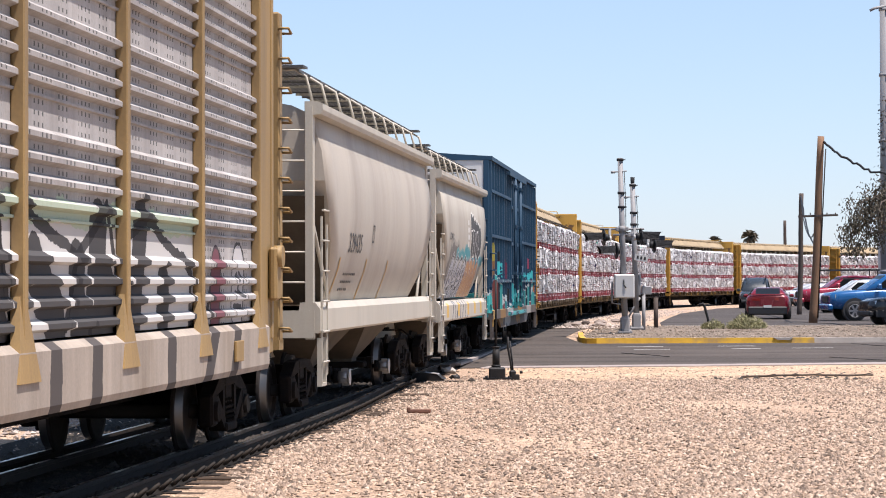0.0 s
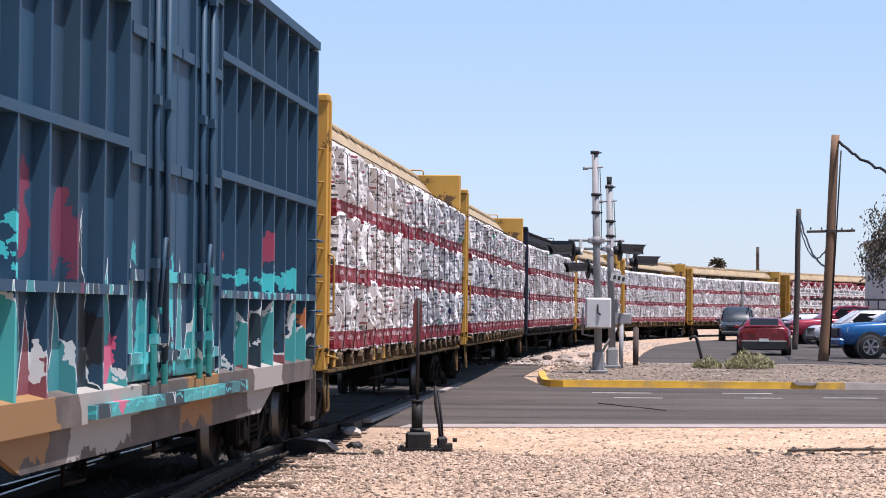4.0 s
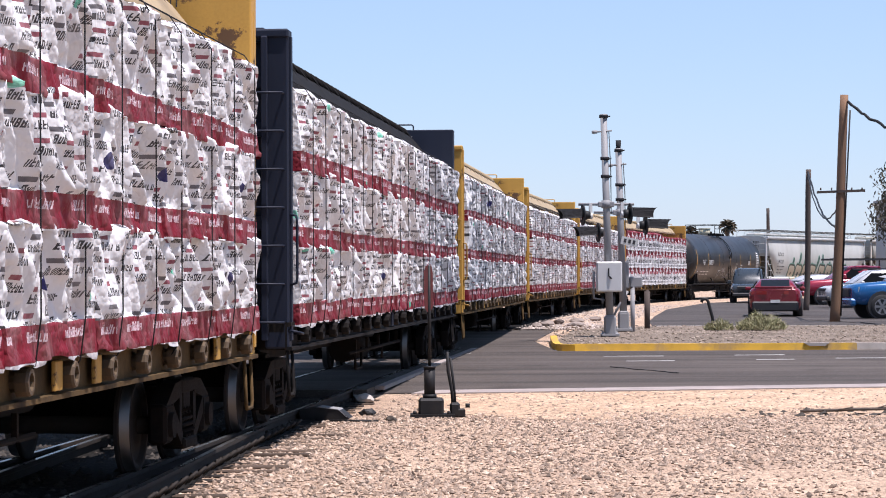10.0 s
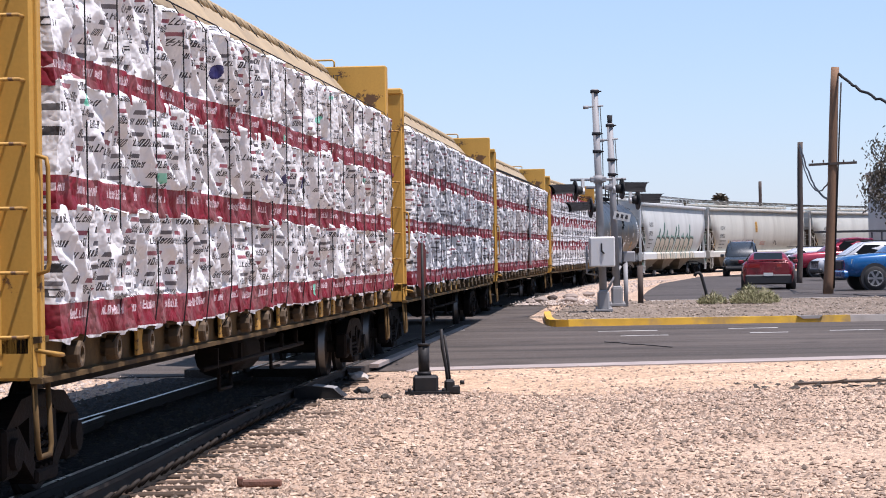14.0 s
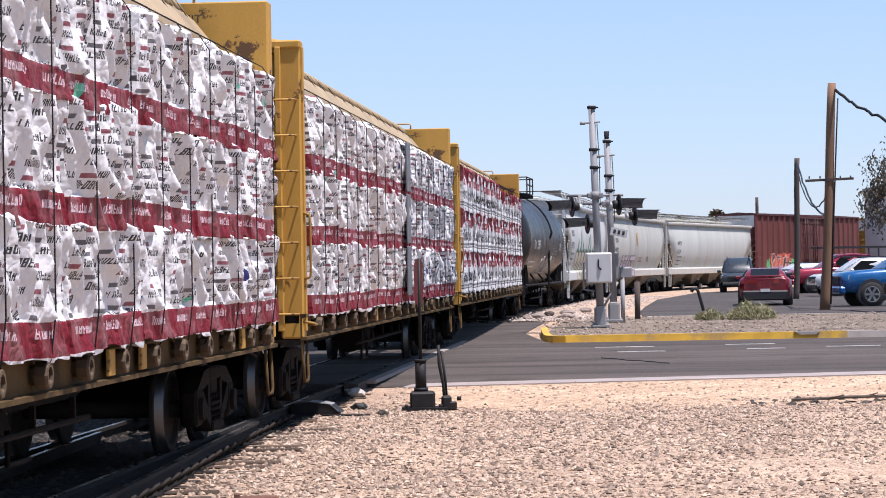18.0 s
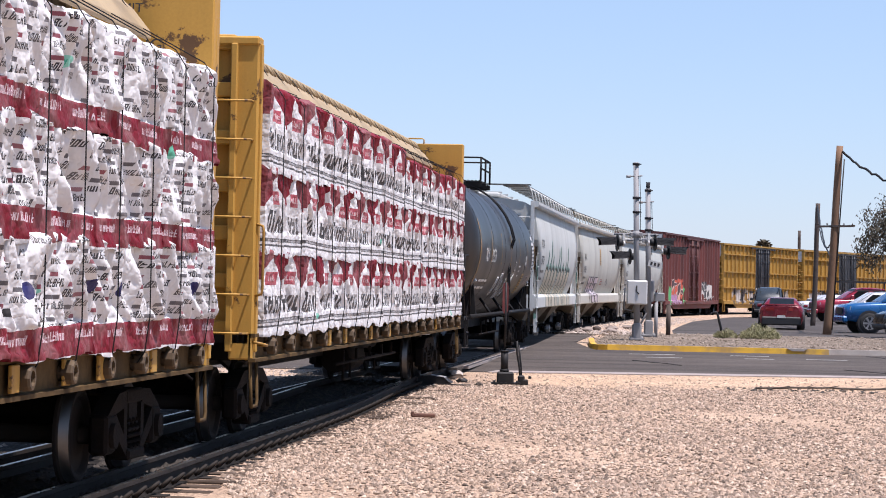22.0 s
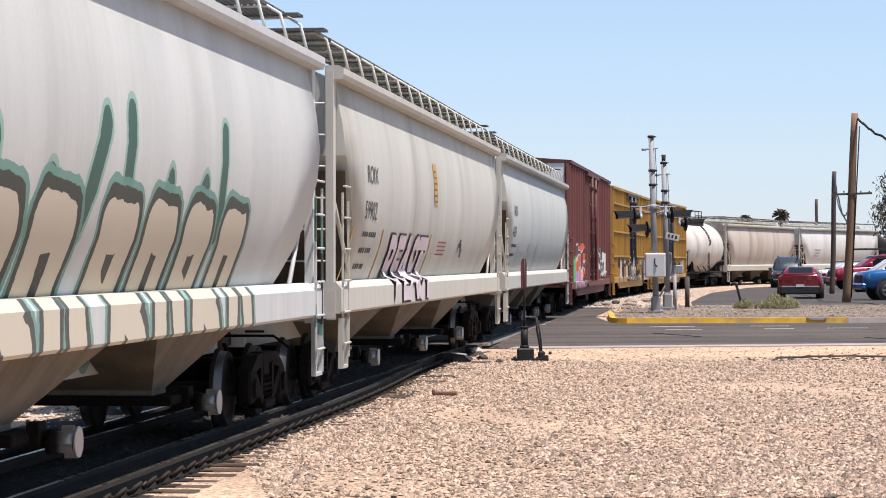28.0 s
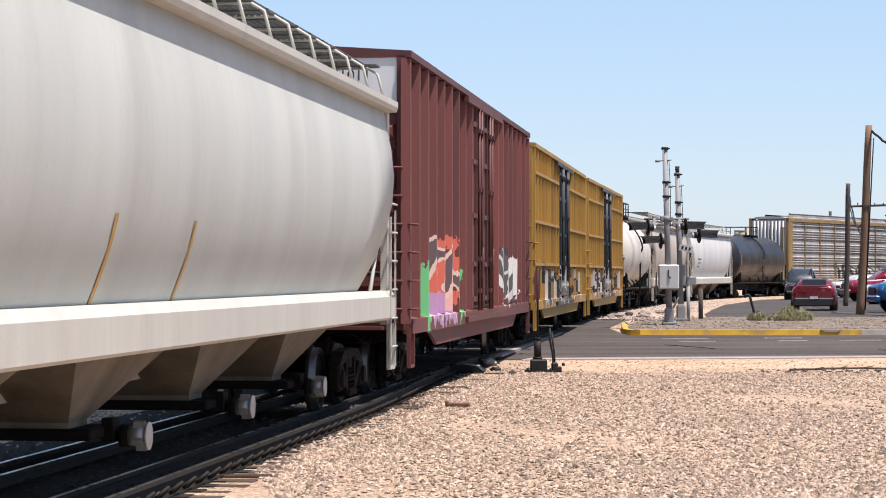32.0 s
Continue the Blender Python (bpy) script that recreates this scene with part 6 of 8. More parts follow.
# ---- tank cars ----
def tank_car(L, paint, label, rust=False, marks=()):
    car = thing("tank_car", label, "freight car", "tank cars of the train")
    B = L - 2.0
    R, zc, yb = 1.64, 2.66, (L - 2.0) / 2
    bm = bmesh.new()
    n = 48
    prof = [(-yb, .02)]
    for k in range(1, 9):
        a = math.pi / 2 * k / 8
        prof.append((-yb + .78 * (1 - math.cos(a)), R * math.sin(a)))
    prof += [(y, R) for y in np.linspace(-yb + 1.2, yb - 1.2, 9)]
    for k in range(7, 0, -1):
        a = math.pi / 2 * k / 8
        prof.append((yb - .78 * (1 - math.cos(a)), R * math.sin(a)))
    prof.append((yb, .02))
    rings = [[bm.verts.new((r * math.cos(2 * math.pi * i / n), y, zc + r * math.sin(2 * math.pi * i / n))) for i in range(n)] for y, r in prof]
    for a, b in zip(rings, rings[1:]):
        for i in range(n):
            bm.faces.new((a[i], a[(i + 1) % n], b[(i + 1) % n], b[i])).smooth = True
    bm.faces.new(rings[0]); bm.faces.new(rings[-1])
    part("tank", fixed(bm), paint, car)
    for y in np.linspace(-yb + .80, yb - .80, 6):
        bm = bmesh.new()
        m = 40
        loops = []
        for yy, rr in ((y - .018, R + .001), (y - .012, R + .007), (y + .012, R + .007), (y + .018, R + .001)):
            loops.append([bm.verts.new((rr * math.cos(2 * math.pi * i / m), yy, zc + rr * math.sin(2 * math.pi * i / m))) for i in range(m)])
        for a, b in zip(loops, loops[1:]):
            for i in range(m):
                bm.faces.new((a[i], a[(i + 1) % m], b[(i + 1) % m], b[i])).smooth = True
        part("weld_seam", fixed(bm), paint, car)
    # sill, saddles, side rail
    bm = bmesh.new()
    box(bm, (0, 0, .88), (.46, L - 2.2, .34))
    part("centre_sill", bm, M_BLACK, car)
    for e in (-1, 1):
        bm = bmesh.new()
        for s in (-1, 1):
            slab(bm, [(s * .2, e * (yb - 1.9), .8), (s * 1.30, e * (yb - 1.9), 1.15), (s * 1.42, e * (yb - 1.9), 1.95), (s * 1.0, e * (yb - 1.9), 1.40), (s * .2, e * (yb - 1.9), 1.05)], (0, e * .5, 0))
            slab(bm, [(s * 1.28, e * (yb - 1.62), 1.12), (s * 1.50, e * (yb - 1.62), 1.12), (s * 1.42, e * (yb - 1.62), 2.0)], (0, e * .05, 0))
        box(bm, (0, e * (yb - .35), 1.13), (2.9, 1.7, .07))
        part("saddle", fixed(bm), M_BLACK, car)
        bm = bmesh.new()
        path_rod(bm, [(1.42, e * (yb + .35), 1.15), (1.42, e * (yb + .35), 2.35), (1.42, e * (yb + .2), 2.45), (1.42, e * (yb - .75), 2.45), (1.42, e * (yb - .95), 2.3), (1.42, e * (yb - .95), 1.15)], .022, 6)
        path_rod(bm, [(-1.42, e * (yb + .35), 1.15), (-1.42, e * (yb + .35), 2.35), (1.42, e * (yb + .35), 2.35)], .022, 6)
        for dy in (.35, -.05):
            box(bm, (1.45, e * (yb + dy - .1), .84), (.04, .05, .62))
        for z in (.56, .84):
            box(bm, (1.45, e * (yb + .05), z), (.07, .42, .03))
        part("end_railing", fixed(bm), M_BLACK, car)
        bm = bmesh.new()
        box(bm, (1.43, e * (yb - 1.45), 2.02), (.05, .24, .26), rot=Matrix.Rotation(-.5, 3, "Y"))
        part("corner_plate", bm, M_GALV, car)
    for s in (-1, 1):
        bm = bmesh.new()
        path_rod(bm, [(s * 1.47, -yb + .4, 1.16), (s * 1.47, yb - .4, 1.16)], .045, 8)
        for k in range(5):
            y = -yb + 2.2 + (2 * yb - 4.4) * k / 4
            path_rod(bm, [(s * 1.47, y, 1.16), (s * 1.18, y + .25, 1.52)], .03, 6)
        part("side_rail", fixed(bm), M_BLACK, car)
        bm = bmesh.new()
        path_rod(bm, [(s * 1.1, -2.6, .66), (s * 1.1, 2.9, .66)], .03, 6)
        for y in (-2, -.6, .9, 2.2):
            box(bm, (s * 1.1, y, .85), (.04, .05, .4))
        part("brake_pipe", fixed(bm), M_GRIME, car)
    # ladder over the side, platform and dome
    for s in (-1, 1):
        bm = bmesh.new()
        for dy in (-.22, .22):
            pts = [(s * 1.52, dy, .45), (s * 1.58, dy, 1.2), (s * 1.60, dy, zc)]
            for k in range(1, 8):
                a = math.pi / 2 * k / 8.5
                pts.append((s * (R + .09) * math.cos(a), dy, zc + (R + .09) * math.sin(a)))
            path_rod(bm, pts, .024, 6)
        for k in range(6):
            z = .55 + .40 * k
            x = 1.54 if z < .9 else 1.60
            rod(bm, (s * x, -.22, z), (s * x, .22, z), .018, 6)
        for k in range(1, 7):
            a = math.pi / 2 * k / 8.5
            rod(bm, (s * (R + .09) * math.cos(a), -.22, zc + (R + .09) * math.sin(a)), (s * (R + .09) * math.cos(a), .22, zc + (R + .09) * math.sin(a)), .018, 6)
        part("ladder", fixed(bm), M_BLACK, car)
    for s in (-1, 1):
        for q in range(5):
            bm = bmesh.new(); box(bm, (s * (.55 + .09 * q), 0, zc + R + .06), (.03, 2.5, .03))
            part("platform_slat", bm, M_BLACK, car)
        for y in (-1.15, 0, 1.15):
            bm = bmesh.new(); box(bm, (s * .72, y, zc + R - .02), (.5, .05, .12))
            part("platform_bracket", bm, M_BLACK, car)
    bm = bmesh.new()
    zt = zc + R + .06
    for s in (-1, 1):
        for y in (-1.25, 0, 1.25):
            path_rod(bm, [(s * .95, y, zt), (s * .95, y, zt + .56)], .024, 6)
        for h in (.30, .56):
            path_rod(bm, [(s * .95, -1.25, zt + h), (s * .95, 1.25, zt + h)], .022, 6)
    for y in (-1.25, 1.25):
        path_rod(bm, [(-.95, y, zt + .56), (.95, y, zt + .56)], .022, 6)
    part("platform_railing", fixed(bm), M_BLACK, car)
    bm = bmesh.new()
    rod(bm, (0, -.15, zc + R - .08), (0, -.15, zc + R + .38), .36, 20)
    rod(bm, (0, -.15, zc + R + .38), (0, -.15, zc + R + .42), .40, 20)
    part("dome", fixed(bm), M_DOME if not rust else paint, car, "pale dome with a bolted lid")
    for q in range(3):
        bm = bmesh.new()
        rod(bm, (.25 - .2 * q, .55, zc + R - .05), (.25 - .2 * q, .55, zc + R + .22), .06, 8, .075)
        part("valve", fixed(bm), M_BLACK, car)
    bm = bmesh.new()
    rod(bm, (0, 0, zc - R - .35), (0, 0, zc - R + .05), .2, 12)
    part("outlet", fixed(bm), M_BLACK, car)
    for fn in marks:
        fn(car, R, zc, yb)
    add_trucks(car, L / 2 - 2.3)
    add_couplers(car, L)
    return car, L / 2 - 2.3


def tank_put(R, zc, y0, z0, lift=.012):
    def f(u, v):
        h = (z0 + v - zc) / R
        return Vector(((R + lift) * math.cos(math.asin(max(-.98, min(.98, h)))), y0 + u, z0 + v))
    return f


def tank_strips(car, R, zc, yb):
    for k, y in enumerate(np.linspace(-yb + .9, yb - .9, 7)):
        bm = bmesh.new()
        p = tank_put(R, zc, y, zc - .35 if k else zc - 1.1)
        tall = .75 if k else 1.7
        pts = [(bm.verts.new(p(0, tall * i / 6)), bm.verts.new(p(.07 if k else .10, tall * i / 6))) for i in range(7)]
        for a, b in zip(pts, pts[1:]):
            bm.faces.new((a[0], a[1], b[1], b[0]))
        part("reflective_strip", bm, M_YLET, car)


def tank_words(car, R, zc, yb):
    letters("TILX", .42, M_WLET, car, tank_put(R, zc, -yb + 2.3, zc - .30), squeeze=.9)
    letters("200529", .42, M_WLET, car, tank_put(R, zc, -yb + 3.75, zc - .30), squeeze=.9)
    bars([(0, 0, .5, .05), (.6, 0, .7, .05), (1.5, 0, .5, .05), (0, -.16, .35, .05), (.6, -.16, .7, .05), (1.5, -.16, .5, .05)], M_WLET, car, tank_put(R, zc, -yb + 2.2, zc - .75))
    bars([(0, .10 * q, .42, .025) for q in range(6)], M_WLET, car, tank_put(R, zc, yb - 1.75, zc - .45))
    bars([(0, 0, .4, .03), (0, .2, .4, .03), (0, 0, .04, .22), (.36, 0, .04, .22), (1.3, .1, .5, .04), (1.3, -.02, .5, .04), (1.3, -.14, .4, .04)], M_WLET, car, tank_put(R, zc, 1.6, zc - .45))
    # placards: a white table, a yellow notice and small stencils
    for name, u, v, w, h, mat in (("placard", yb - 1.95, -.42, .62, .80, M_WLET), ("placard", yb - 1.90, .44, .42, .10, M_WLET), ("notice", yb - 4.6, -1.02, .62, .52, M_YLET), ("placard", yb - 4.35, -.30, .50, .26, M_WLET), ("placard", yb - 3.0, -.80, .9, .24, M_STENCIL), ("placard", .6 - 2.2, -.75, .62, .26, M_STENCIL)):
        put = tank_put(R, zc, u, zc + v, .010)
        n = 5
        bm = bmesh.new()
        cols = [(bm.verts.new(put(0, h * q / n)), bm.verts.new(put(w, h * q / n))) for q in range(n + 1)]
        for a, b in zip(cols, cols[1:]):
            bm.faces.new((a[0], a[1], b[1], b[0]))
        plate = part(name, bm, mat, car)
        if h > .2:
            bars([(.04 * w, h * (.06 + .13 * q), w * (.92 if q % 2 else .8), h * .05) for q in range(7)], M_INK, plate, tank_put(R, zc, u, zc + v, .016))
    # looping tags
    for q in range(5):
        bm = bmesh.new()
        y, z = -2.6 + q * .95, zc - .85 + .10 * math.sin(q * 2)
        put = tank_put(R, zc, y, z, .012)
        pts = [put(.34 * math.sin(2.0 * a + q) + .16 * a, .22 * math.sin(3.0 * a + q * 1.7)) for a in np.linspace(0, 3.2, 26)]
        path_rod(bm, pts, .0085, 4)
        part("graffiti", fixed(bm), M_WLET, car, "white looping spray-paint tag")


M_DOME = material("pale_dome_paint", (.55, .52, .38), .6, dirt=(.25, .28, .18), dirt_amount=.8)
M_STENCIL = material("faded_stencil", (.42, .34, .33), .6, var=.3)
P_TANKB = material("black_tank_paint", (.014, .0135, .0135), .37, spec=.42, var=.25, scale=.8, dirt=(.050, .036, .027), dirt_amount=.65, streak=True)
P_TANKW = material("rusty_white_tank_paint", (.66, .62, .55), .5, var=.1, scale=1.0, dirt=(.30, .15, .06), dirt_amount=.75, streak=True)


# ---- auto racks ----
def autorack(L, label, tagged_paint=True):
    car = thing("auto_rack_car", label, "freight car", "auto racks of the train")
    B = L - 1.3
    yb, H = B / 2, 5.78
    nb = 7
    w = (B - 3.3) / nb  # the panels stop short of the far end, where the ladders stand

    def panel():
        bm = bmesh.new()
        z = 1.42
        rows = []
        while z < H - .32:
            for k in range(4):
                rows += [(1.42, z), (1.42, z + .05), (1.485, z + .075), (1.485, z + .115), (1.42, z + .155)]
                z += .172
            rows += [(1.42, z), (1.42, z + .21), (1.45, z + .215), (1.45, z + .235), (1.42, z + .24)]
            z += .245
        rows.append((1.43, H - .25))
        a = [bm.verts.new((x, -w / 2 + .02, zz)) for x, zz in rows]
        b = [bm.verts.new((x, w / 2 - .02, zz)) for x, zz in rows]
        a2 = [bm.verts.new((1.40, -w / 2 + .02, zz)) for x, zz in rows]
        b2 = [bm.verts.new((1.40, w / 2 - .02, zz)) for x, zz in rows]
        for i in range(len(rows) - 1):
            bm.faces.new((a[i], b[i], b[i + 1], a[i + 1]))
            bm.faces.new((b2[i], a2[i], a2[i + 1], b2[i + 1]))
        return mesh_of(bm, "rack_panel", [M_RACK])

    def post():
        bm = bmesh.new()
        box(bm, (1.475, 0, (1.35 + H) / 2), (.11, .115, H - 1.5), bevel=.012)
        slab(bm, [(1.50, -.075, 1.75), (1.56, -.30, 1.12), (1.56, .30, 1.12), (1.50, .075, 1.75)], (-.07, 0, 0))
        return mesh_of(fixed(bm), "rack_post", M_RACKY)

    for s in (-1, 1):
        spin = pose(0, 0, 0, 0, 0, 0 if s > 0 else 180)
        for i in range(nb):
            p = use("rack_panel", shared(("panel", round(w, 3)), panel), car, spin @ pose(0, -B / 2 + .25 + w * (i + .5), 0), "grey perforated corrugated steel panel")
            if tagged_paint and s > 0 and i >= nb - 4:
                me = p.data.copy()
                me.materials[0] = rack_tag(i - nb + 4)
                p.data = me
                p["label"] = "grey corrugated steel panel with sprayed letters"
        for i in range(nb + 1):
            use("rack_post", shared("rackpost", post), car, spin @ pose(0, -B / 2 + .25 + w * i, 0), "dull yellow steel post")
        bm = bmesh.new()
        prism(bm, [(1.20, .86), (1.52, .86), (1.54, .92), (1.54, 1.34), (1.46, 1.40), (1.20, 1.40)], -yb, yb - 2.6)
        part("side_sill", fixed(bm), M_RACKS, car, at=spin)
        bm = bmesh.new()
        prism(bm, [(1.34, H - .28), (1.52, H - .28), (1.52, H - .06), (1.34, H - .0)], -yb, yb - 1.9)
        part("top_rail", fixed(bm), M_RACKY, car, at=spin)
    bm = bmesh.new()
    prism(bm, [(-1.45, H - .08), (-.9, H + .06), (0, H + .10), (.9, H + .06), (1.45, H - .08)], -yb, yb - 1.9)
    part("roof", fixed(bm), M_RACK2, car)
    bm = bmesh.new()
    box(bm, (0, -.6, 1.0), (2.5, B - 1.4, .2)); box(bm, (0, 0, .74), (.5, B - .8, .36))
    part("floor", bm, M_GRIME, car)
    for e in (-1, 1):
        spin = pose(0, 0, 0, 0, 0, 0 if e > 0 else 180)
        back = 2.2 if e > 0 else .1
        for s in (-1, 1):
            bm = bmesh.new()
            box(bm, (s * 1.40, yb - back - .35, (1.0 + H) / 2), (.20, .90, H - 1.05), bevel=.02)
            box(bm, (s * 1.47, yb - back - .02, (1.1 + H) / 2), (.09, .14, H - 1.3), bevel=.01)
            part("corner_column", bm, M_RACKY, car, at=spin)
            bm = bmesh.new()
            for k in range(5):
                rod(bm, (s * .27 * k, yb - back + .05, 1.15), (s * .27 * k, yb - back + .05, H - .25), .09, 8)
            box(bm, (s * .66, yb - back, (1.1 + H) / 2), (1.30, .05, H - 1.4))
            part("end_door", fixed(bm), M_RACK2, car, at=spin)
            bm = bmesh.new()
            box(bm, (s * 1.40, yb - back + .95, (1.1 + 5.1) / 2), (.10, .22, 4.0), bevel=.02)
            box(bm, (s * 1.0, yb - back + .95, 1.1), (.9, .3, .12))
            part("ladder_post", bm, M_RACKY, car, "yellow ladder post standing off the end", at=spin)
        for k in range(11):
            bm = bmesh.new()
            z = 1.3 + .36 * k
            path_rod(bm, [(1.44, yb - back + .84, z), (1.56, yb - back + .84, z), (1.56, yb - back + 1.06, z - .04), (1.44, yb - back + 1.06, z - .04)], .017, 5)
            part("grab_iron", fixed(bm), M_RACKY, car, at=spin)
        bm = bmesh.new()
        box(bm, (0, yb - back + .7, 1.0), (2.6, .7, .10))
        part("end_platform", bm, M_GRIME, car, at=spin)
    bm = bmesh.new()
    box(bm, (1.56, yb - 2.35, 1.95), (.10, .30, .62), bevel=.03)
    rod(bm, (1.55, yb - 2.35, 2.15), (1.66, yb - 2.35, 2.15), .13, 14)
    part("hand_brake", fixed(bm), M_RACKY, car)
    bm = bmesh.new()
    box(bm, (1.56, yb - 4.6, 1.12), (.03, .42, .22), bevel=.005)
    part("route_card", bm, M_RACKY, car)
    add_trucks(car, L / 2 - 3.3)
    add_couplers(car, L)
    return car, L / 2 - 3.3


def rack_material(name="perforated_rack_steel"):
    m = material(name, (.45, .43, .415), .75, .0, var=.28, scale=1.3, dirt=(.17, .155, .145), dirt_amount=.7, streak=True, spec=.12)
    k = Nodes(m)
    co, x, y, z = k.xyz()
    u, v = k.op("FRACT", k.op("DIVIDE", y, .12)), k.op("FRACT", k.op("DIVIDE", z, .086))
    hole = k.op("MULTIPLY", k.between(u, .32, .62), k.between(v, .25, .68))
    gap = k.op("GREATER_THAN", k.op("FRACT", k.op("DIVIDE", y, .68)), .45)
    k.l.new(k.mix(k.op("MULTIPLY", k.op("MULTIPLY", hole, gap), .8), k.colour_in(), (.03, .03, .032)), k.b.inputs["Base Color"])
    return m


M_RACK = rack_material()


def rack_tag(q):
    """One panel's share of the huge sprayed letters: a pale field with a green rim, and black strokes tapering on it."""
    m = rack_material("tagged_rack_steel")
    pale, rim, ink = (.46, .44, .43), (.36, .43, .33), (.026, .025, .027)
    if q < 3:
        patches(m, [(-1.9, 1.9, 1.0, 2.52, rim), (-1.9, 1.9, 1.0, 2.32, pale)], .16)
    thick = ([((-1.4, 1.2), (-1.3, 2.4)), ((-.4, 1.2), (-.6, 2.0)), ((.5, 1.3), (.4, 2.3)), ((1.3, 1.2), (1.1, 2.1))],
             [((-1.62, 1.3), (-1.50, 2.3)), ((-1.05, 1.95), (-.42, 1.55)), ((-.42, 1.55), (-.35, 1.2)), ((.30, 1.45), (.25, 1.95)), ((.80, 1.5), (.95, 2.3)), ((1.2, 1.2), (1.3, 1.75))],
             [((-1.0, 1.55), (-.72, 2.38)), ((.18, 1.55), (.22, 1.78)), ((-1.55, 1.25), (-1.45, 1.6))],
             [])[q]
    thin = ([((-1.4, 2.4), (-.2, 1.9)), ((-.2, 1.9), (1.1, 2.5)), ((1.1, 2.5), (1.6, 1.6))],
            [((-1.55, 2.45), (.25, 2.05)), ((.25, 2.05), (1.25, 2.48)), ((1.25, 2.48), (1.6, 2.0)), ((1.6, 2.0), (1.5, 1.3)), ((.25, 2.05), (-.1, 1.5)), ((.7, 1.5), (.62, 1.2))],
            [((-1.2, 2.25), (-.5, 2.44)), ((-.5, 2.44), (1.5, 1.95)), ((1.5, 1.95), (1.4, 1.4)), ((-1.3, 1.5), (-1.5, 2.0))],
            [((-1.0, 1.5), (-.6, 2.0)), ((-.6, 2.0), (-.3, 2.1))])[q]
    if thick:
        strokes(m, thick, [(.27, ink)], .08)
    strokes(m, thin, [(.06, ink)], .06)
    if q == 3:
        strokes(m, [((-.55, 1.5), (-.50, 1.98))], [(.26, (.05, .035, .04)), (.22, (.17, .07, .085))], .05)
        strokes(m, [((.70, 1.65), (.75, 1.95))], [(.36, (.04, .04, .042)), (.32, (.46, .45, .45))], .05)
        strokes(m, [((.55, 1.9), (.70, 1.95)), ((.80, 1.95), (.95, 1.9)), ((.5, 1.6), (.95, 1.6)), ((.6, 1.75), (.9, 1.72)), ((.75, 1.75), (.75, 1.9))], [(.03, (.05, .05, .052))], .05)
    return m


M_RACK2 = material("galvanised_sheet", (.50, .50, .50), .55, .2, dirt=(.2, .19, .18), streak=True)
M_RACKY = material("dull_yellow_paint", (.32, .205, .075), .65, var=.3, scale=2, dirt=(.16, .11, .06), dirt_amount=.7, streak=True)
M_RACKS = strokes(material("grimy_rack_sill", (.40, .345, .29), .75, spec=.15, var=.25, dirt=(.20, .15, .10), dirt_amount=.6, streak=True), [((q + .3 * math.sin(q * 3), .80), (q + .45 + .3 * math.sin(q * 5), 1.42)) for q in (-2.0, .9, 2.2, 4.9, 6.6, 8.3)], [(.17, (.05, .045, .045))], .05)


# ---- the train, from its head ----
SHARED["tag_trim"] = tag_blocks(material("tagged_trim_paint", (.58, .60, .59), .55, dirt=(.33, .31, .28), streak=True))
SHARED["tanbar_trim"] = patches(strokes(material("tagged_cream_trim_paint", (.50, .465, .40), .6, dirt=(.33, .28, .22), streak=True, spec=.2),
    [((-3.0, 1.1), (-2.7, 1.5)), ((-2.5, 1.05), (-2.45, 1.5)), ((-2.1, 1.1), (-1.6, 1.45)), ((-1.3, 1.05), (-1.1, 1.5)), ((-.8, 1.1), (-.5, 1.5)), ((-.1, 1.05), (.0, 1.45)), ((.4, 1.1), (.7, 1.4)), ((-2.9, 1.8), (-2.8, 2.0))], [(.10, (.40, .40, .40)), (.055, (.03, .03, .033))], .08),
    [(y, y + .40, 1.14, 1.42, (.52, .32, .06)) for y in (-4.2, -1.85, .35, 2.0, 3.6)], .04)


def beast(car, H, yb):
    def put(dx, dz, lift, k):
        def f(u, v):
            z = 1.30 + dz + v
            x = hopper_x(z, H) + (1.535 - hopper_x(1.54, H)) * min(1, max(0, (1.64 - z) / .06))
            return Vector((x + lift, -yb + 5.0 + dx + u, z))
        return f
    letters("BEAST", 1.30, M_INK, car, put(0, 0, .012, 0), "graffiti", "dark outline of sprayed letters", squeeze=1.26, grow=.085)
    letters("BEAST", 1.30, M_PINK, car, put(0, 0, .028, 0), "graffiti", "pale pink sprayed letters", squeeze=1.26, grow=.05)


M_SIGNRED = material("red_stencil", (.35, .05, .03), .6)
M_PINK = material("pink_spray", (.64, .55, .59), .6, var=.15, scale=2)
SMALL = [(.18 * q + .05 * (q > 2), -.22 * r, .12, .07) for r in range(3) for q in range(7 - r)]


def lengths(i):
    lo = ENDS[i - 1] if i else -27.4
    hi = ENDS[i] if i < len(ENDS) else ENDS[-1] + 27.4
    return lo, hi


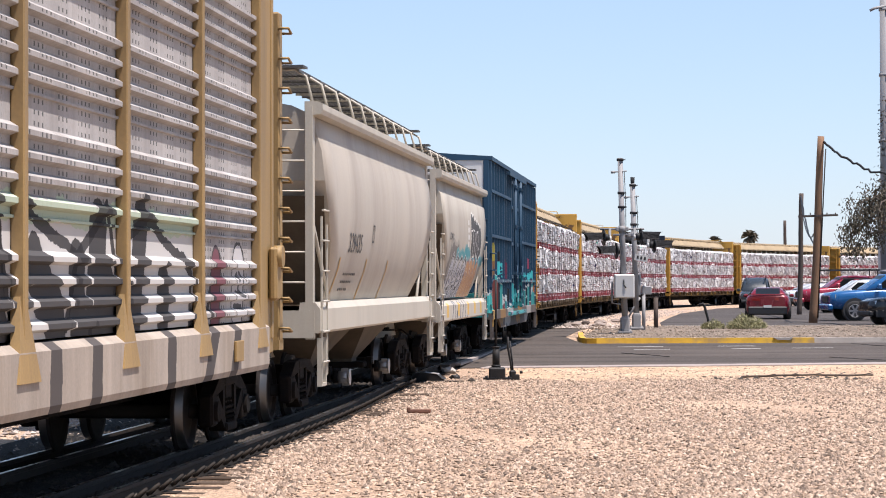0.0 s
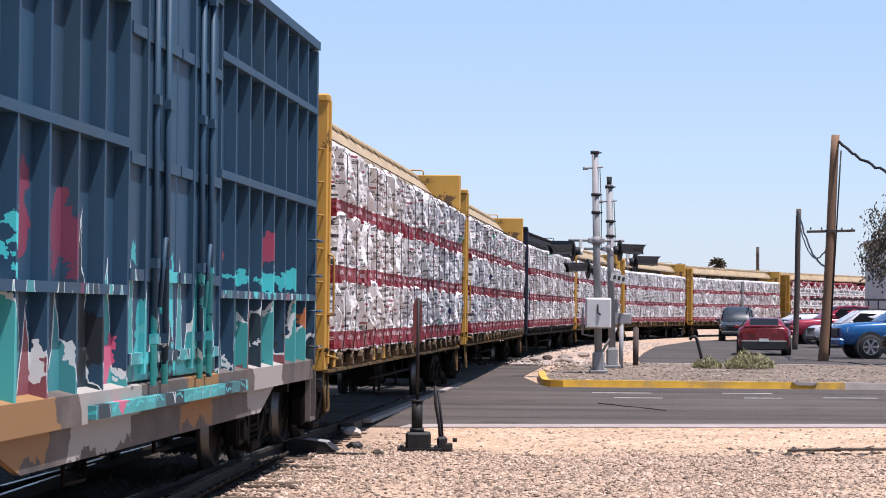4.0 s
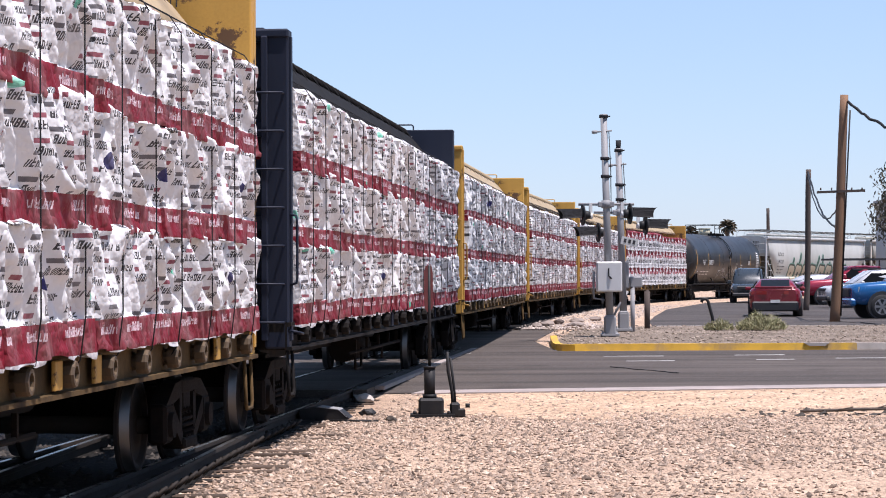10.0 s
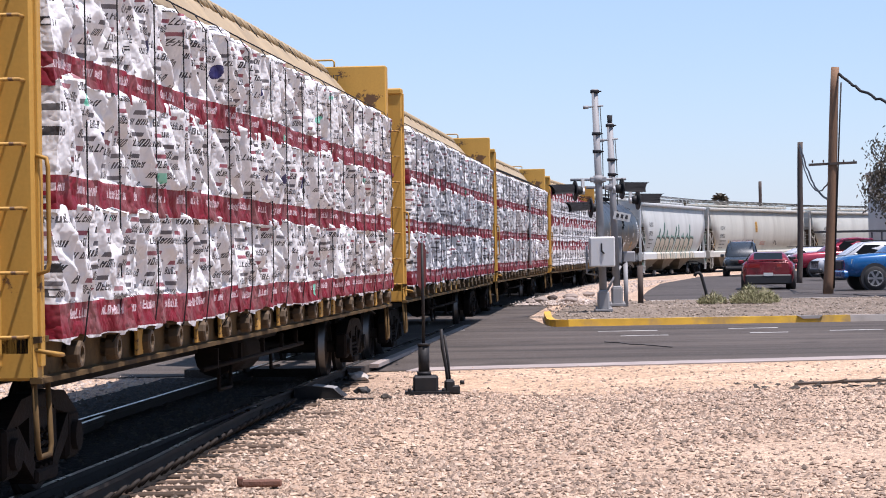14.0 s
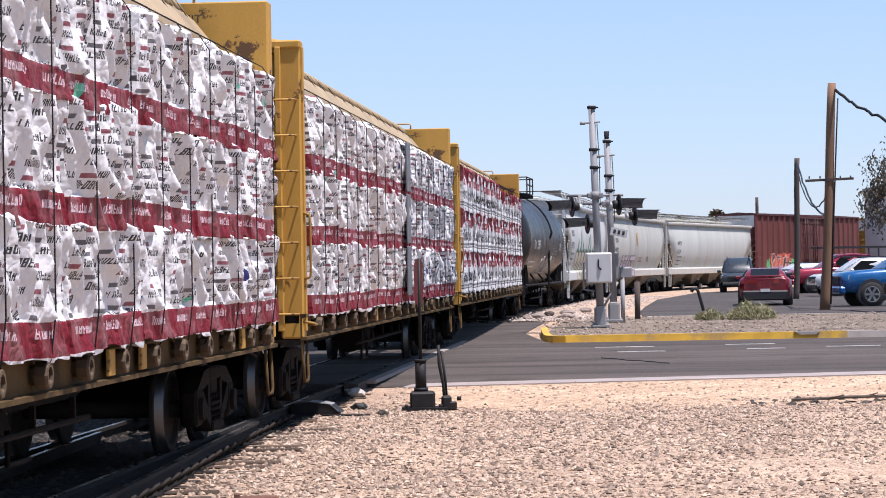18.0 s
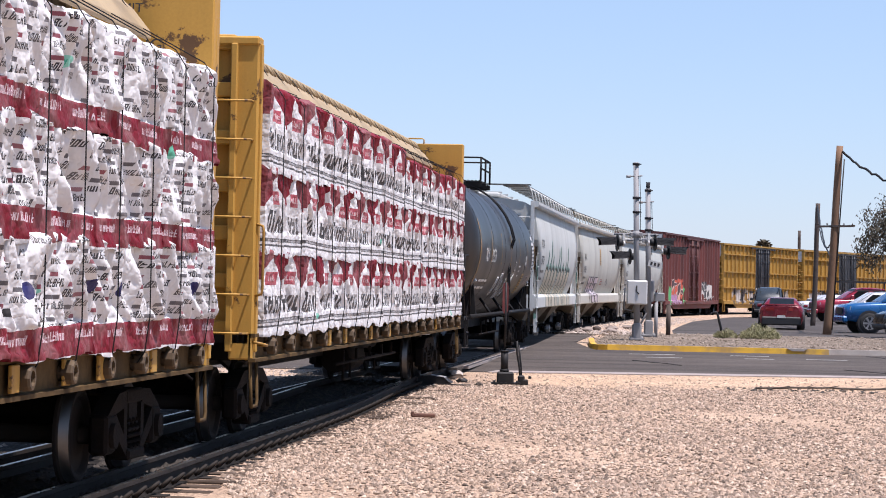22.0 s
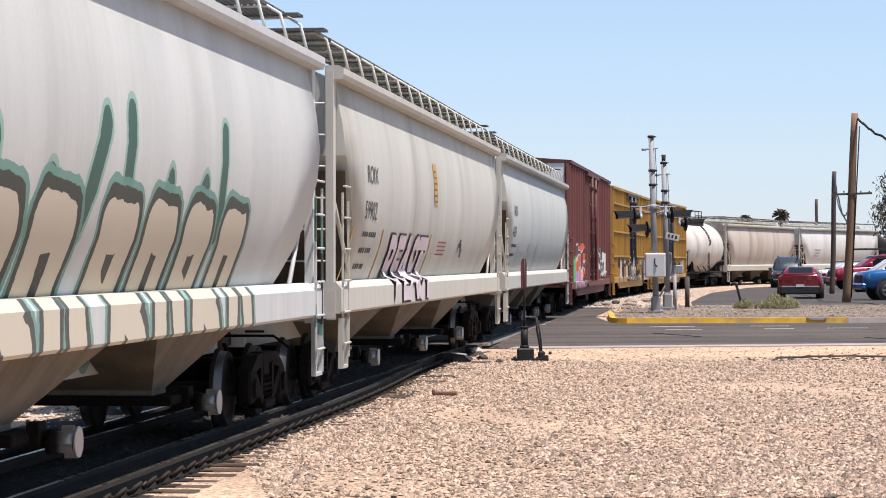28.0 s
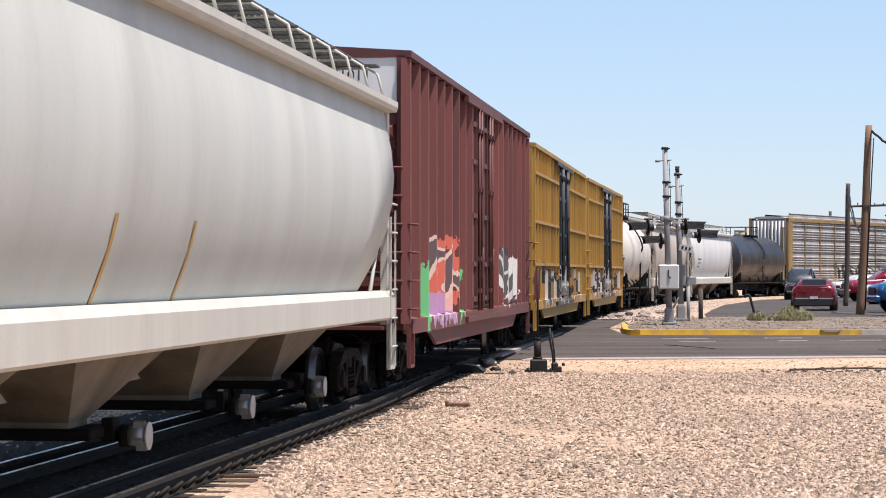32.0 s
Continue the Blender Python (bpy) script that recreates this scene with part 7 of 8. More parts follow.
def consist():
    std = [mark_stripe((1.2, 4.1, 7.2, 10.0), 1.58, 2.3)]
    long_marks = lambda a, b: [mark_text(a, .34, 2.2, 2.92), mark_text(b, .36, 2.1, 2.42), mark_bars(2.2, 2.18, SMALL)] + std
    makers = [
        lambda L: autorack(L, "auto rack car with grey corrugated panels, yellow posts and graffiti"),
        lambda L: hopper(L, P_TAN, "tan", 2, 4.56, "dusty tan-grey covered hopper car", [mark_text("329435", .40, 2.8, 2.28, squeeze=1.2), mark_bars(5.3, 2.45, [(0, 0, .22, .03), (0, .24, .22, .03), (0, 0, .03, .26), (.19, 0, .03, .26)]), mark_bars(2.9, 1.95, [(a, b * .5, c * .8, d * .5) for a, b, c, d in SMALL])] + [mark_stripe((2.2, 5.0, 7.6), 1.58, 2.2)]),
        lambda L: hopper(L, P_TANG, "tanbar", 2, 4.40, "tan-grey covered hopper car with graffiti on its side", [mark_text("SDWX", .20, 1.75, 2.72, squeeze=1.5), mark_bars(5.75, 2.62, [(.05, .16 * q, .36, .11) for q in range(4)], M_STENCILW)], .12),
        lambda L: boxcar(L, P_BLUE, P_BLUE, "dark blue box car with teal graffiti low on its side", 5.0, "blue", "FREIGHT CAR"),
        lambda L: centre_beam(L, "plain"), lambda L: centre_beam(L, "plain"), lambda L: centre_beam(L, "navy"),
        lambda L: centre_beam(L, "plain"), lambda L: centre_beam(L, "plain"), lambda L: centre_beam(L, "seam"), lambda L: centre_beam(L, "bold"),
        lambda L: tank_car(L, P_TANKB, "black tank car with white lettering and scrawled tags", False, [tank_strips, tank_words]),
        lambda L: hopper(L, P_COOL, "tag", 3, 4.66, "pale grey covered hopper car with orange and green graffiti", [mark_text("ROIX", .36, 2.0, 3.0), mark_text("59720", .36, 1.9, 2.5), mark_bars(2.0, 2.25, SMALL), roix_end]),
        lambda L: hopper(L, P_GREY, "grey", 3, 4.66, "pale grey covered hopper car with pink graffiti letters", long_marks("ROIX", "59902") + [beast, mark_bars(10.0, 2.78, [(0, .07 * q, .5, .07) for q in range(10)], M_YLET), mark_bars(10.06, 2.83, [(0, .1 * q, .36, .03) for q in range(6)]), mark_bars(11.2, 1.95, [(0, .07 * q, 1.3, .025) for q in range(4)], M_SIGNRED), mark_bars(14.6, 2.0, [(.14 * q, .1 * math.sin(q), .09, .16) for q in range(6)])]),
        lambda L: hopper(L, P_COOL2, "grey", 4, 4.62, "clean pale grey covered hopper car", long_marks("ARSX", "4209")),
        lambda L: boxcar(L, P_RED, P_REDD, "oxide red box car with bright graffiti and a white end panel", 5.18, "red", "171011"),
        lambda L: boxcar(L, P_YEL, P_DOORB, "golden yellow box car with black doors and graffiti", 5.05, "yellow"),
        lambda L: boxcar(L, P_YEL, P_DOORB, "golden yellow box car with black doors and graffiti", 5.05, "yellow"),
        lambda L: tank_car(L, P_TANKW, "white tank car with streaks of rust", True, []),
        lambda L: hopper(L, P_TANK_H, "tan", 3, 4.6, "cream covered hopper car streaked with rust", []),
        lambda L: hopper(L, P_WHT_H, "grey", 3, 4.6, "white covered hopper car", [mark_bars(3.0, 2.6, SMALL)]),
        lambda L: tank_car(L, P_TANKB, "black tank car with small white markings", False, [tank_strips]),
        lambda L: autorack(L, "auto rack car with grey corrugated panels and yellow ends"),
    ]
    for i, make in enumerate(makers):
        lo, hi = lengths(i)
        n0 = len(WHEELSETS)
        car, half = make(hi - lo)
        CARS.append((car, (lo + hi) / 2 - car.get("back", 0.0), half, WHEELSETS[n0:]))


def roix_end(car, H, yb):
    letters("ROIX", .20, M_INK, car, lambda u, v: Vector((.35 + u, -yb + .33, H - .78 + v)))
    letters("59720", .20, M_INK, car, lambda u, v: Vector((.30 + u, -yb + .33, H - 1.05 + v)))


consist()


# ---- things beside the road ----
M_WOOD = material("weathered_pole_wood", (.22, .122, .068), .85, var=.35, scale=2.5, fine=30, bump=.5, dirt=(.10, .065, .045), streak=True)
M_DARKW = material("dark_pole_wood", (.075, .055, .045), .85, var=.3, streak=True, bump=.4)
M_SIGNAL = material("signal_grey_paint", (.27, .27, .275), .65, .0, var=.12, scale=4, dirt=(.28, .27, .26), streak=True)
M_BOXP = material("equipment_box_paint", (.62, .62, .61), .45, .1, var=.06, scale=3, dirt=(.45, .43, .40))
M_HOOD = material("dark_signal_hood", (.022, .023, .025), .6, spec=.25)
M_LENS = material("red_lens", (.14, .01, .012), .15)
M_REDP = material("faded_red_target_paint", (.15, .03, .028), .55, dirt=(.07, .03, .03))
M_STAND = material("black_iron", (.016, .016, .017), .6, .0, var=.3, scale=6, dirt=(.05, .038, .03), spec=.25)
M_BARK = material("grey_bark", (.12, .095, .075), .9, bump=.6, var=.3)
M_RUSTB = material("rusty_iron", (.16, .075, .05), .85, var=.3, scale=8, bump=.4)


def signal_lamp(parent, x, y, z, aim):
    """One flashing lamp: round backing disc, lens and a long hood, turned by aim degrees about z (0 faces -y)."""
    turn = pose(x, y, z, 0, 0, aim)
    bm = bmesh.new()
    rod(bm, (0, 0, 0), (0, .03, 0), .27, 24)
    rod(bm, (0, .03, 0), (0, .20, 0), .13, 16, .10)
    d = part("lamp_disc", fixed(bm), M_HOOD, parent, "black round backing disc of a signal lamp", at=turn)
    bm = bmesh.new()
    n = 18
    for r0, r1, y1 in ((.17, .19, -.74),):
        pts = []
        for i in range(n + 1):
            a = math.pi * (-.12 + 1.24 * i / n)
            pts.append((bm.verts.new((r0 * math.cos(a), -.02, r0 * math.sin(a))), bm.verts.new((r1 * math.cos(a), y1 + .18 * abs(math.cos(a)), r1 * math.sin(a) - .03))))
        for p, q in zip(pts, pts[1:]):
            bm.faces.new((p[0], q[0], q[1], p[1])).smooth = True
    bmesh.ops.solidify(bm, geom=bm.faces[:], thickness=.012)
    part("hood", fixed(bm), M_HOOD2, d)
    bm = bmesh.new()
    rod(bm, (0, -.03, 0), (0, 0, 0), .125, 18, .11)
    part("lens", fixed(bm), M_LENS, d, "dark red lens")
    bm = bmesh.new()
    rod(bm, (0, .14, -.02), (0, .26, -.02), .085, 12)
    box(bm, (0, .22, .15), (.07, .08, .30))
    part("lamp_housing", fixed(bm), M_WHITE2, d, "pale lamp housing and bracket")


M_HOOD2 = material("grey_signal_hood", (.035, .035, .038), .85, .0, spec=.08)
M_WHITE2 = material("white_casting", (.62, .62, .60), .5)


def signal_mast(x, y, h, lean, label, box_at=None, lamps=(), sign=False, arm_z=0.0):
    z0 = ground_z(x, y) + .13
    ob = thing("crossing_signal", label, "signal", "crossing signals", at=pose(x, y, z0))
    top = Vector((lean, 0, h))
    at = lambda t: Vector((lean * t / h, 0, t))
    bm = bmesh.new()
    rod(bm, (0, 0, .45), top, .10, 16, .085)
    part("pole", fixed(bm), M_SIGNAL, ob)
    bm = bmesh.new()
    box(bm, (0, 0, .05), (.46, .46, .07), bevel=.01)
    box(bm, (0, 0, .30), (.30, .30, .48), bevel=.04)
    box(bm, (0, -.02, .52), (.24, .24, .08), bevel=.02)
    for sx in (-.18, .18):
        for sy in (-.18, .18):
            rod(bm, (sx, sy, -.15), (sx, sy, .14), .016, 6)
    part("base", fixed(bm), M_SIGNAL, ob, "bolted cast base")
    for t in (h - .06, h * .80, h * .72):
        bm = bmesh.new()
        p = at(t)
        rod(bm, p - Vector((0, 0, .04)), p + Vector((0, 0, .04)), .115, 14)
        rod(bm, p + Vector((.05, -.02, 0)), p + Vector((.17, -.02, 0)), .02, 6)
        part("clamp", fixed(bm), M_HOOD2, ob)
    bm = bmesh.new()
    p = at(h - .45)
    rod(bm, p + Vector((-.30, -.05, -.02)), p + Vector((.20, -.05, .02)), .022, 8)
    rod(bm, p + Vector((-.32, -.05, -.02)), p + Vector((-.18, -.05, -.015)), .045, 10)
    part("bracket", fixed(bm), M_SIGNAL, ob)
    bm = bmesh.new()
    path_rod(bm, [at(h * .92) + Vector((.12, -.05, 0)), at(h * .75) + Vector((.14, -.05, 0)), at(h * .55) + Vector((.12, -.04, 0))], .012, 5)
    part("cable", fixed(bm), M_HOOD, ob)
    if arm_z:
        p = at(arm_z)
        bm = bmesh.new()
        rod(bm, p + Vector((-.72, 0, 0)), p + Vector((.72, 0, 0)), .035, 8)
        rod(bm, p + Vector((0, 0, -.10)), p + Vector((0, 0, .10)), .125, 14)
        box(bm, p, (.42, .16, .14), bevel=.02)
        part("cross_arm", fixed(bm), M_SIGNAL, ob)
    for dx, dz, aim in lamps:
        p = at(arm_z)
        signal_lamp(ob, p.x + dx, p.y - .05, p.z + dz, aim)
    if box_at:
        bz, w, t = box_at
        p = at(bz)
        bm = bmesh.new(); box(bm, p + Vector((0, -.25, 0)), (w, .30, t), bevel=.03)
        b = part("control_box", fixed(bm), M_BOXP, ob, "pale grey steel equipment box")
        bm = bmesh.new(); box(bm, p + Vector((0, -.415, 0)), (w - .06, .02, t - .06), bevel=.008)
        part("door", fixed(bm), M_BOXP, b)
        bm = bmesh.new(); box(bm, p + Vector((-.02, -.435, .12)), (.035, .02, .20)); rod(bm, p + Vector((-.02, -.44, .03)), p + Vector((.05, -.46, -.05)), .022, 6)
        part("latch", fixed(bm), M_HOOD, b)
        bm = bmesh.new(); path_rod(bm, [p + Vector((-w / 2 - .06, -.15, .15)), p + Vector((-w / 2 - .06, -.15, -.55)), p + Vector((-.1, 0, -.6))], .03, 6)
        part("conduit", fixed(bm), M_SIGNAL, ob)
    if sign:
        p = at(2.45)
        bm = bmesh.new(); box(bm, p + Vector((.22, -.14, 0)), (.46, .02, .22), rot=Matrix.Rotation(.22, 3, "Y"))
        part("sign_plate", bm, M_WHITE2, ob, "small white tilted sign plate with black print")
        bm = bmesh.new()
        for q in range(3):
            box(bm, p + Vector((.10 + .12 * q, -.154, .03 - .026 * q)), (.07, .006, .11), rot=Matrix.Rotation(.22, 3, "Y"))
        part("sign_print", bm, M_INK, ob)
        bm = bmesh.new()
        rod(bm, at(h) + Vector((0, 0, -.1)), at(h) + Vector((0, 0, .22)), .06, 14, .075)
        part("bell", fixed(bm), M_HOOD2, ob, "grey warning bell")
        bm = bmesh.new()
        box(bm, Vector((.05, .1, 1.55)), (.22, .22, .75), bevel=.03); box(bm, Vector((.35, .1, 1.35)), (.34, .26, .30), bevel=.03)
        part("relay_box", fixed(bm), M_SIGNAL, ob)
        bm = bmesh.new()
        path_rod(bm, [(-.35, -.1, .3), (-.1, -.05, .75), (.12, 0, 1.1)], .035, 8); path_rod(bm, [(.25, 0, .25), (.28, 0, 1.25)], .03, 8)
        part("conduit", fixed(bm), M_SIGNAL, ob)
    return ob


signal_mast(4.15, 65.75, 5.75, -.14, "grey railway crossing signal mast with an equipment box", (1.55, .66, .78), [(-.62, -.28, -80), (.62, -.25, 100)], arm_z=3.42)
signal_mast(4.78, 69.3, 5.0, -.12, "grey railway crossing signal mast with bell and lamps", None, [(-.62, -.55, -80), (.70, -.35, 100)], True, arm_z=3.25)


def bollard(x, y, h, r, mat, label, name="bollard"):
    ob = thing(name, label, "post", at=pose(x, y, ground_z(x, y) + .13))
    bm = bmesh.new(); rod(bm, (0, 0, -.15), (0, 0, h), r, 12); rod(bm, (0, 0, h), (0, 0, h + .03), r * .9, 12, r * .4)
    part("post", fixed(bm), mat, ob)
    return ob


bollard(5.02, 69.2, 1.15, .06, M_SIGNAL, "pale grey steel pipe post beside the signal")
bollard(5.62, 71.5, 1.05, .08, M_DARKW, "brown wooden post beside the signal")

# bent black post on the island
ob = thing("bent_post", "bent black iron post standing in a shrub", "post", at=pose(7.33, 70.2, ground_z(7.75, 70.2) + .12))
bm = bmesh.new(); path_rod(bm, [(.05, 0, -.1), (-.02, 0, .35), (-.14, 0, .80), (-.19, 0, .87), (-.28, 0, .86), (-.33, 0, .78)], .045, 8)
part("post", fixed(bm), M_STAND, ob)


def shrub(x, y, w, h, n, seed):
    """A low desert shrub: woody stems and many thin blades."""
    ob = thing("shrub", "low dusty green desert shrub", "shrub", "shrubs on the island", at=pose(x, y, ground_z(x, y) + .12))
    r = random.Random(seed)
    bm = bmesh.new()
    for i in range(14):
        bm = bmesh.new()
        a, t = r.uniform(0, 6.28), r.uniform(.2, .8)
        path_rod(bm, [(0, 0, -.05), (.25 * w * t * math.cos(a), .2 * w * t * math.sin(a), h * .4), (.5 * w * t * math.cos(a), .4 * w * t * math.sin(a), h * .75)], .012, 4)
        part("stem", fixed(bm), M_BARK, ob)
    bm = bmesh.new()
    for i in range(n):
        a, q = r.uniform(0, 6.28), math.sqrt(r.random())
        px, py = .5 * w * q * math.cos(a), .45 * w * q * math.sin(a)
        top = h * (1 - .75 * q * q) * (.75 + .35 * noise.noise(Vector((px * 3 + seed, py * 3, 0))) + .2)
        pz = r.uniform(.02, max(.05, top))
        d = Vector((r.uniform(-1, 1) + px, r.uniform(-1, 1), r.uniform(.3, 1.6))).normalized() * r.uniform(.06, .17)
        s = d.cross(Vector((r.uniform(-1, 1), r.uniform(-1, 1), .3))).normalized() * r.uniform(.008, .020)
        p = Vector((px, py, pz))
        bm.faces.new([bm.verts.new(v) for v in (p - s, p + s, p + d)])
    part("foliage", bm, M_SHRUB, ob, "thin dusty green blades")
    return ob


def leaf_material(name, cols):
    m = stone_material(name, cols)
    m.node_tree.nodes["Principled BSDF"].inputs["Roughness"].default_value = .7
    return m


M_SHRUB = leaf_material("shrub_blade", [(.15, .155, .06), (.32, .32, .14), (.46, .42, .24), (.24, .24, .10)])
M_TREEL = leaf_material("tree_leaf", [(.03, .032, .018), (.06, .055, .032), (.10, .08, .055), (.045, .045, .025)])
shrub(8.6, 69.8, 1.35, .50, 2300, 1)
shrub(7.45, 69.9, .8, .32, 900, 2)


# ---- poles and wires ----
def utility_pole(x, y, h, lean, r0, r1, mat, label, arm=0.0):
    ob = thing("utility_pole", label, "pole", "poles by the car park", at=pose(x, y, ground_z(x, y)))
    bm = bmesh.new()
    path_rod(bm, [(lean * q / 10 + .03 * math.sin(q / 2), 0, -.3 + (h + .3) * q / 10) for q in range(11)], lambda t: r0 + (r1 - r0) * t, 14)
    part("pole", fixed(bm), mat, ob)
    if arm:
        bm = bmesh.new()
        box(bm, (lean * .55, -.14, arm), (1.55, .07, .08), rot=Matrix.Rotation(radians(-2), 3, "Y"))
        for q in (-.65, -.3, .35, .68):
            rod(bm, (lean * .55 + q, -.14, arm + .04), (lean * .55 + q, -.14, arm + .12), .025, 6)
        part("cross_arm", fixed(bm), M_DARKW, ob)
        bm = bmesh.new()
        path_rod(bm, [(.20, -.10, .2), (lean * .4 + .16, -.12, 2.6), (lean * .75 + .16, -.12, 5.4), (lean + .14, -.1, h - .5)], .028, 6)
        part("cable", fixed(bm), M_STAND, ob)
    return ob


utility_pole(12.48, 81.1, 7.31, .40, .175, .13, M_WOOD, "leaning weathered brown wooden utility pole", 4.2)
utility_pole(15.25, 105, 5.95, .18, .13, .11, M_DARKW, "slim dark wooden utility pole")
utility_pole(33.8, 250, 8.3, 0, .20, .16, M_DARKW, "distant dark pole behind the track")


def wire(name, a, b, sag, r, label, kinks=0.0, n=18, seed=0):
    ob = thing(name, label, "cable")
    a, b = Vector(a), Vector(b)
    rr = random.Random(seed)
    pts = []
    for i in range(n + 1):
        t = i / n
        p = a.lerp(b, t) - Vector((0, 0, sag * 4 * t * (1 - t)))
        if 0 < i < n:
            p += Vector((rr.uniform(-1, 1), 0, rr.uniform(-1, 1))) * kinks
        pts.append(p)
    bm = bmesh.new()
    path_rod(bm, pts, r, 6)
    part("strand", fixed(bm), M_STAND, ob)


wire("hanging_cable", (12.95, 81.0, 7.45), (15.4, 77, 5.9), .35, .045, "tangled black cable hung from the pole", .06, 22, 3)
wire("hanging_cable", (15.36, 104.9, 6.2), (12.66, 81.15, 3.4), .55, .035, "slack black cable between two poles", .02, 16, 5)
wire("hanging_cable", (15.36, 104.9, 6.0), (12.68, 81.1, 4.2), 1.05, .025, "slack black cable between two poles", .02, 16, 6)


def tall_mast():
    ob = thing("lattice_sign_mast", "tall grey steel mast wrapped in dry vines", "mast", at=pose(16.95, 90, ground_z(16, 90)))
    bm = bmesh.new(); rod(bm, (0, 0, -.2), (0, 0, 15), .27, 20, .25)
    for q in range(5):
        rod(bm, (0, 0, 2 + q * 2.8), (0, 0, 2.12 + q * 2.8), .30, 20)
    part("pole", fixed(bm), M_SIGNAL, ob)
    bm = bmesh.new()
    r = random.Random(2)
    for i in range(420):
        a, z = r.uniform(0, 6.28), r.uniform(3, 9.5)
        p = Vector((.29 * math.cos(a), .29 * math.sin(a), z))
        d = Vector((r.uniform(-1, 1), r.uniform(-1, 1), r.uniform(-1, .3))).normalized() * .16
        s = d.cross(Vector((0, .3, 1))).normalized() * .05
        bm.faces.new([bm.verts.new(v) for v in (p, p + d * .5 + s, p + d, p + d * .5 - s)])
    part("vine", bm, M_TREEL, ob, "dry brown vine leaves")
    bm = bmesh.new(); path_rod(bm, [(0, -.2, 13.4), (-.5, -.2, 13.3), (-.7, -.2, 13.2)], .06, 8)
    part("bracket", fixed(bm), M_SIGNAL, ob)


tall_mast()


def tree(x, y, seed):
    """A drooping roadside tree: tapered trunk, limbs, twigs and thousands of narrow leaves in hanging clumps."""
    ob = thing("tree", "drooping olive-green tree with hanging branches", "tree", at=pose(x, y, ground_z(x, y)))
    r = random.Random(seed)
    bm = bmesh.new()
    path = [(0, 0, -.2), (.05, 0, 1.2), (-.1, .1, 2.4), (.0, .1, 3.4)]
    path_rod(bm, path, lambda t: .26 - .15 * t, 12)
    part("trunk", fixed(bm), M_BARK, ob)
    leaves = bmesh.new()
    for k in range(26):
        bm = bmesh.new()
        a = 2 * math.pi * k / 30 + r.uniform(-.2, .2)
        if k % 3 == 0:
            a = math.pi + r.uniform(-.5, .5)
        reach, rise = r.uniform(1.0, 2.6), r.uniform(.9, 2.3)
        p0 = Vector((0, .1, 3.1 + r.uniform(-.6, .3)))
        p1 = p0 + Vector((math.cos(a) * reach * .5, math.sin(a) * reach * .5, rise))
        p2 = p0 + Vector((math.cos(a) * reach, math.sin(a) * reach, rise - r.uniform(.1, .5)))
        p3 = p2 + Vector((math.cos(a) * .35, math.sin(a) * .35, -r.uniform(.5, 1.3)))
        path_rod(bm, [p0, p1, p2, p3], lambda t: .05 - .035 * t, 5)
        part("limb", fixed(bm), M_BARK, ob)
        for c in range(9):
            t = r.random()
            q = p1.lerp(p2, t * 2) if t < .5 else p2.lerp(p3, t * 2 - 1)
            q = q + Vector((r.uniform(-.4, .4), r.uniform(-.4, .4), r.uniform(-.35, .3)))
            for i in range(34):
                o = q + Vector((r.gauss(0, .16), r.gauss(0, .16), r.gauss(0, .18)))
                d = Vector((r.uniform(-.6, .6), r.uniform(-.6, .6), -r.uniform(.2, 1))).normalized() * r.uniform(.08, .17)
                s = d.cross(Vector((r.uniform(-1, 1), r.uniform(-1, 1), .2))).normalized() * r.uniform(.018, .035)
                leaves.faces.new([leaves.verts.new(v) for v in (o, o + d * .5 + s, o + d, o + d * .5 - s)])
    part("crown", leaves, M_TREEL, ob, "hanging olive and brown leaves")


tree(15.5, 75.5, 12)


def palm(x, y, h, seed):
    ob = thing("palm_tree", "distant fan palm behind the track", "palm", at=pose(x, y, 0))
    r = random.Random(seed)
    bm = bmesh.new(); rod(bm, (0, 0, -.2), (0, 0, h), .32, 8, .22)
    part("trunk", fixed(bm), M_BARK, ob)
    bm = bmesh.new()
    for k in range(46):
        a, e = r.uniform(0, 6.28), r.uniform(-.9, 1.2)
        d = Vector((math.cos(a) * math.cos(e), math.sin(a) * math.cos(e), math.sin(e)))
        s = d.cross(Vector((0, 0, 1))).normalized()
        o = Vector((0, 0, h))
        tip = o + d * 1.35 - Vector((0, 0, .35))
        bm.faces.new([bm.verts.new(v) for v in (o, o + d * .9 + s * .32, tip, o + d * .9 - s * .32)])
    part("crown", bm, M_TREEL, ob)


palm(38.2, 320, 8.3, 1)
palm(34.4, 330, 7.6, 2)


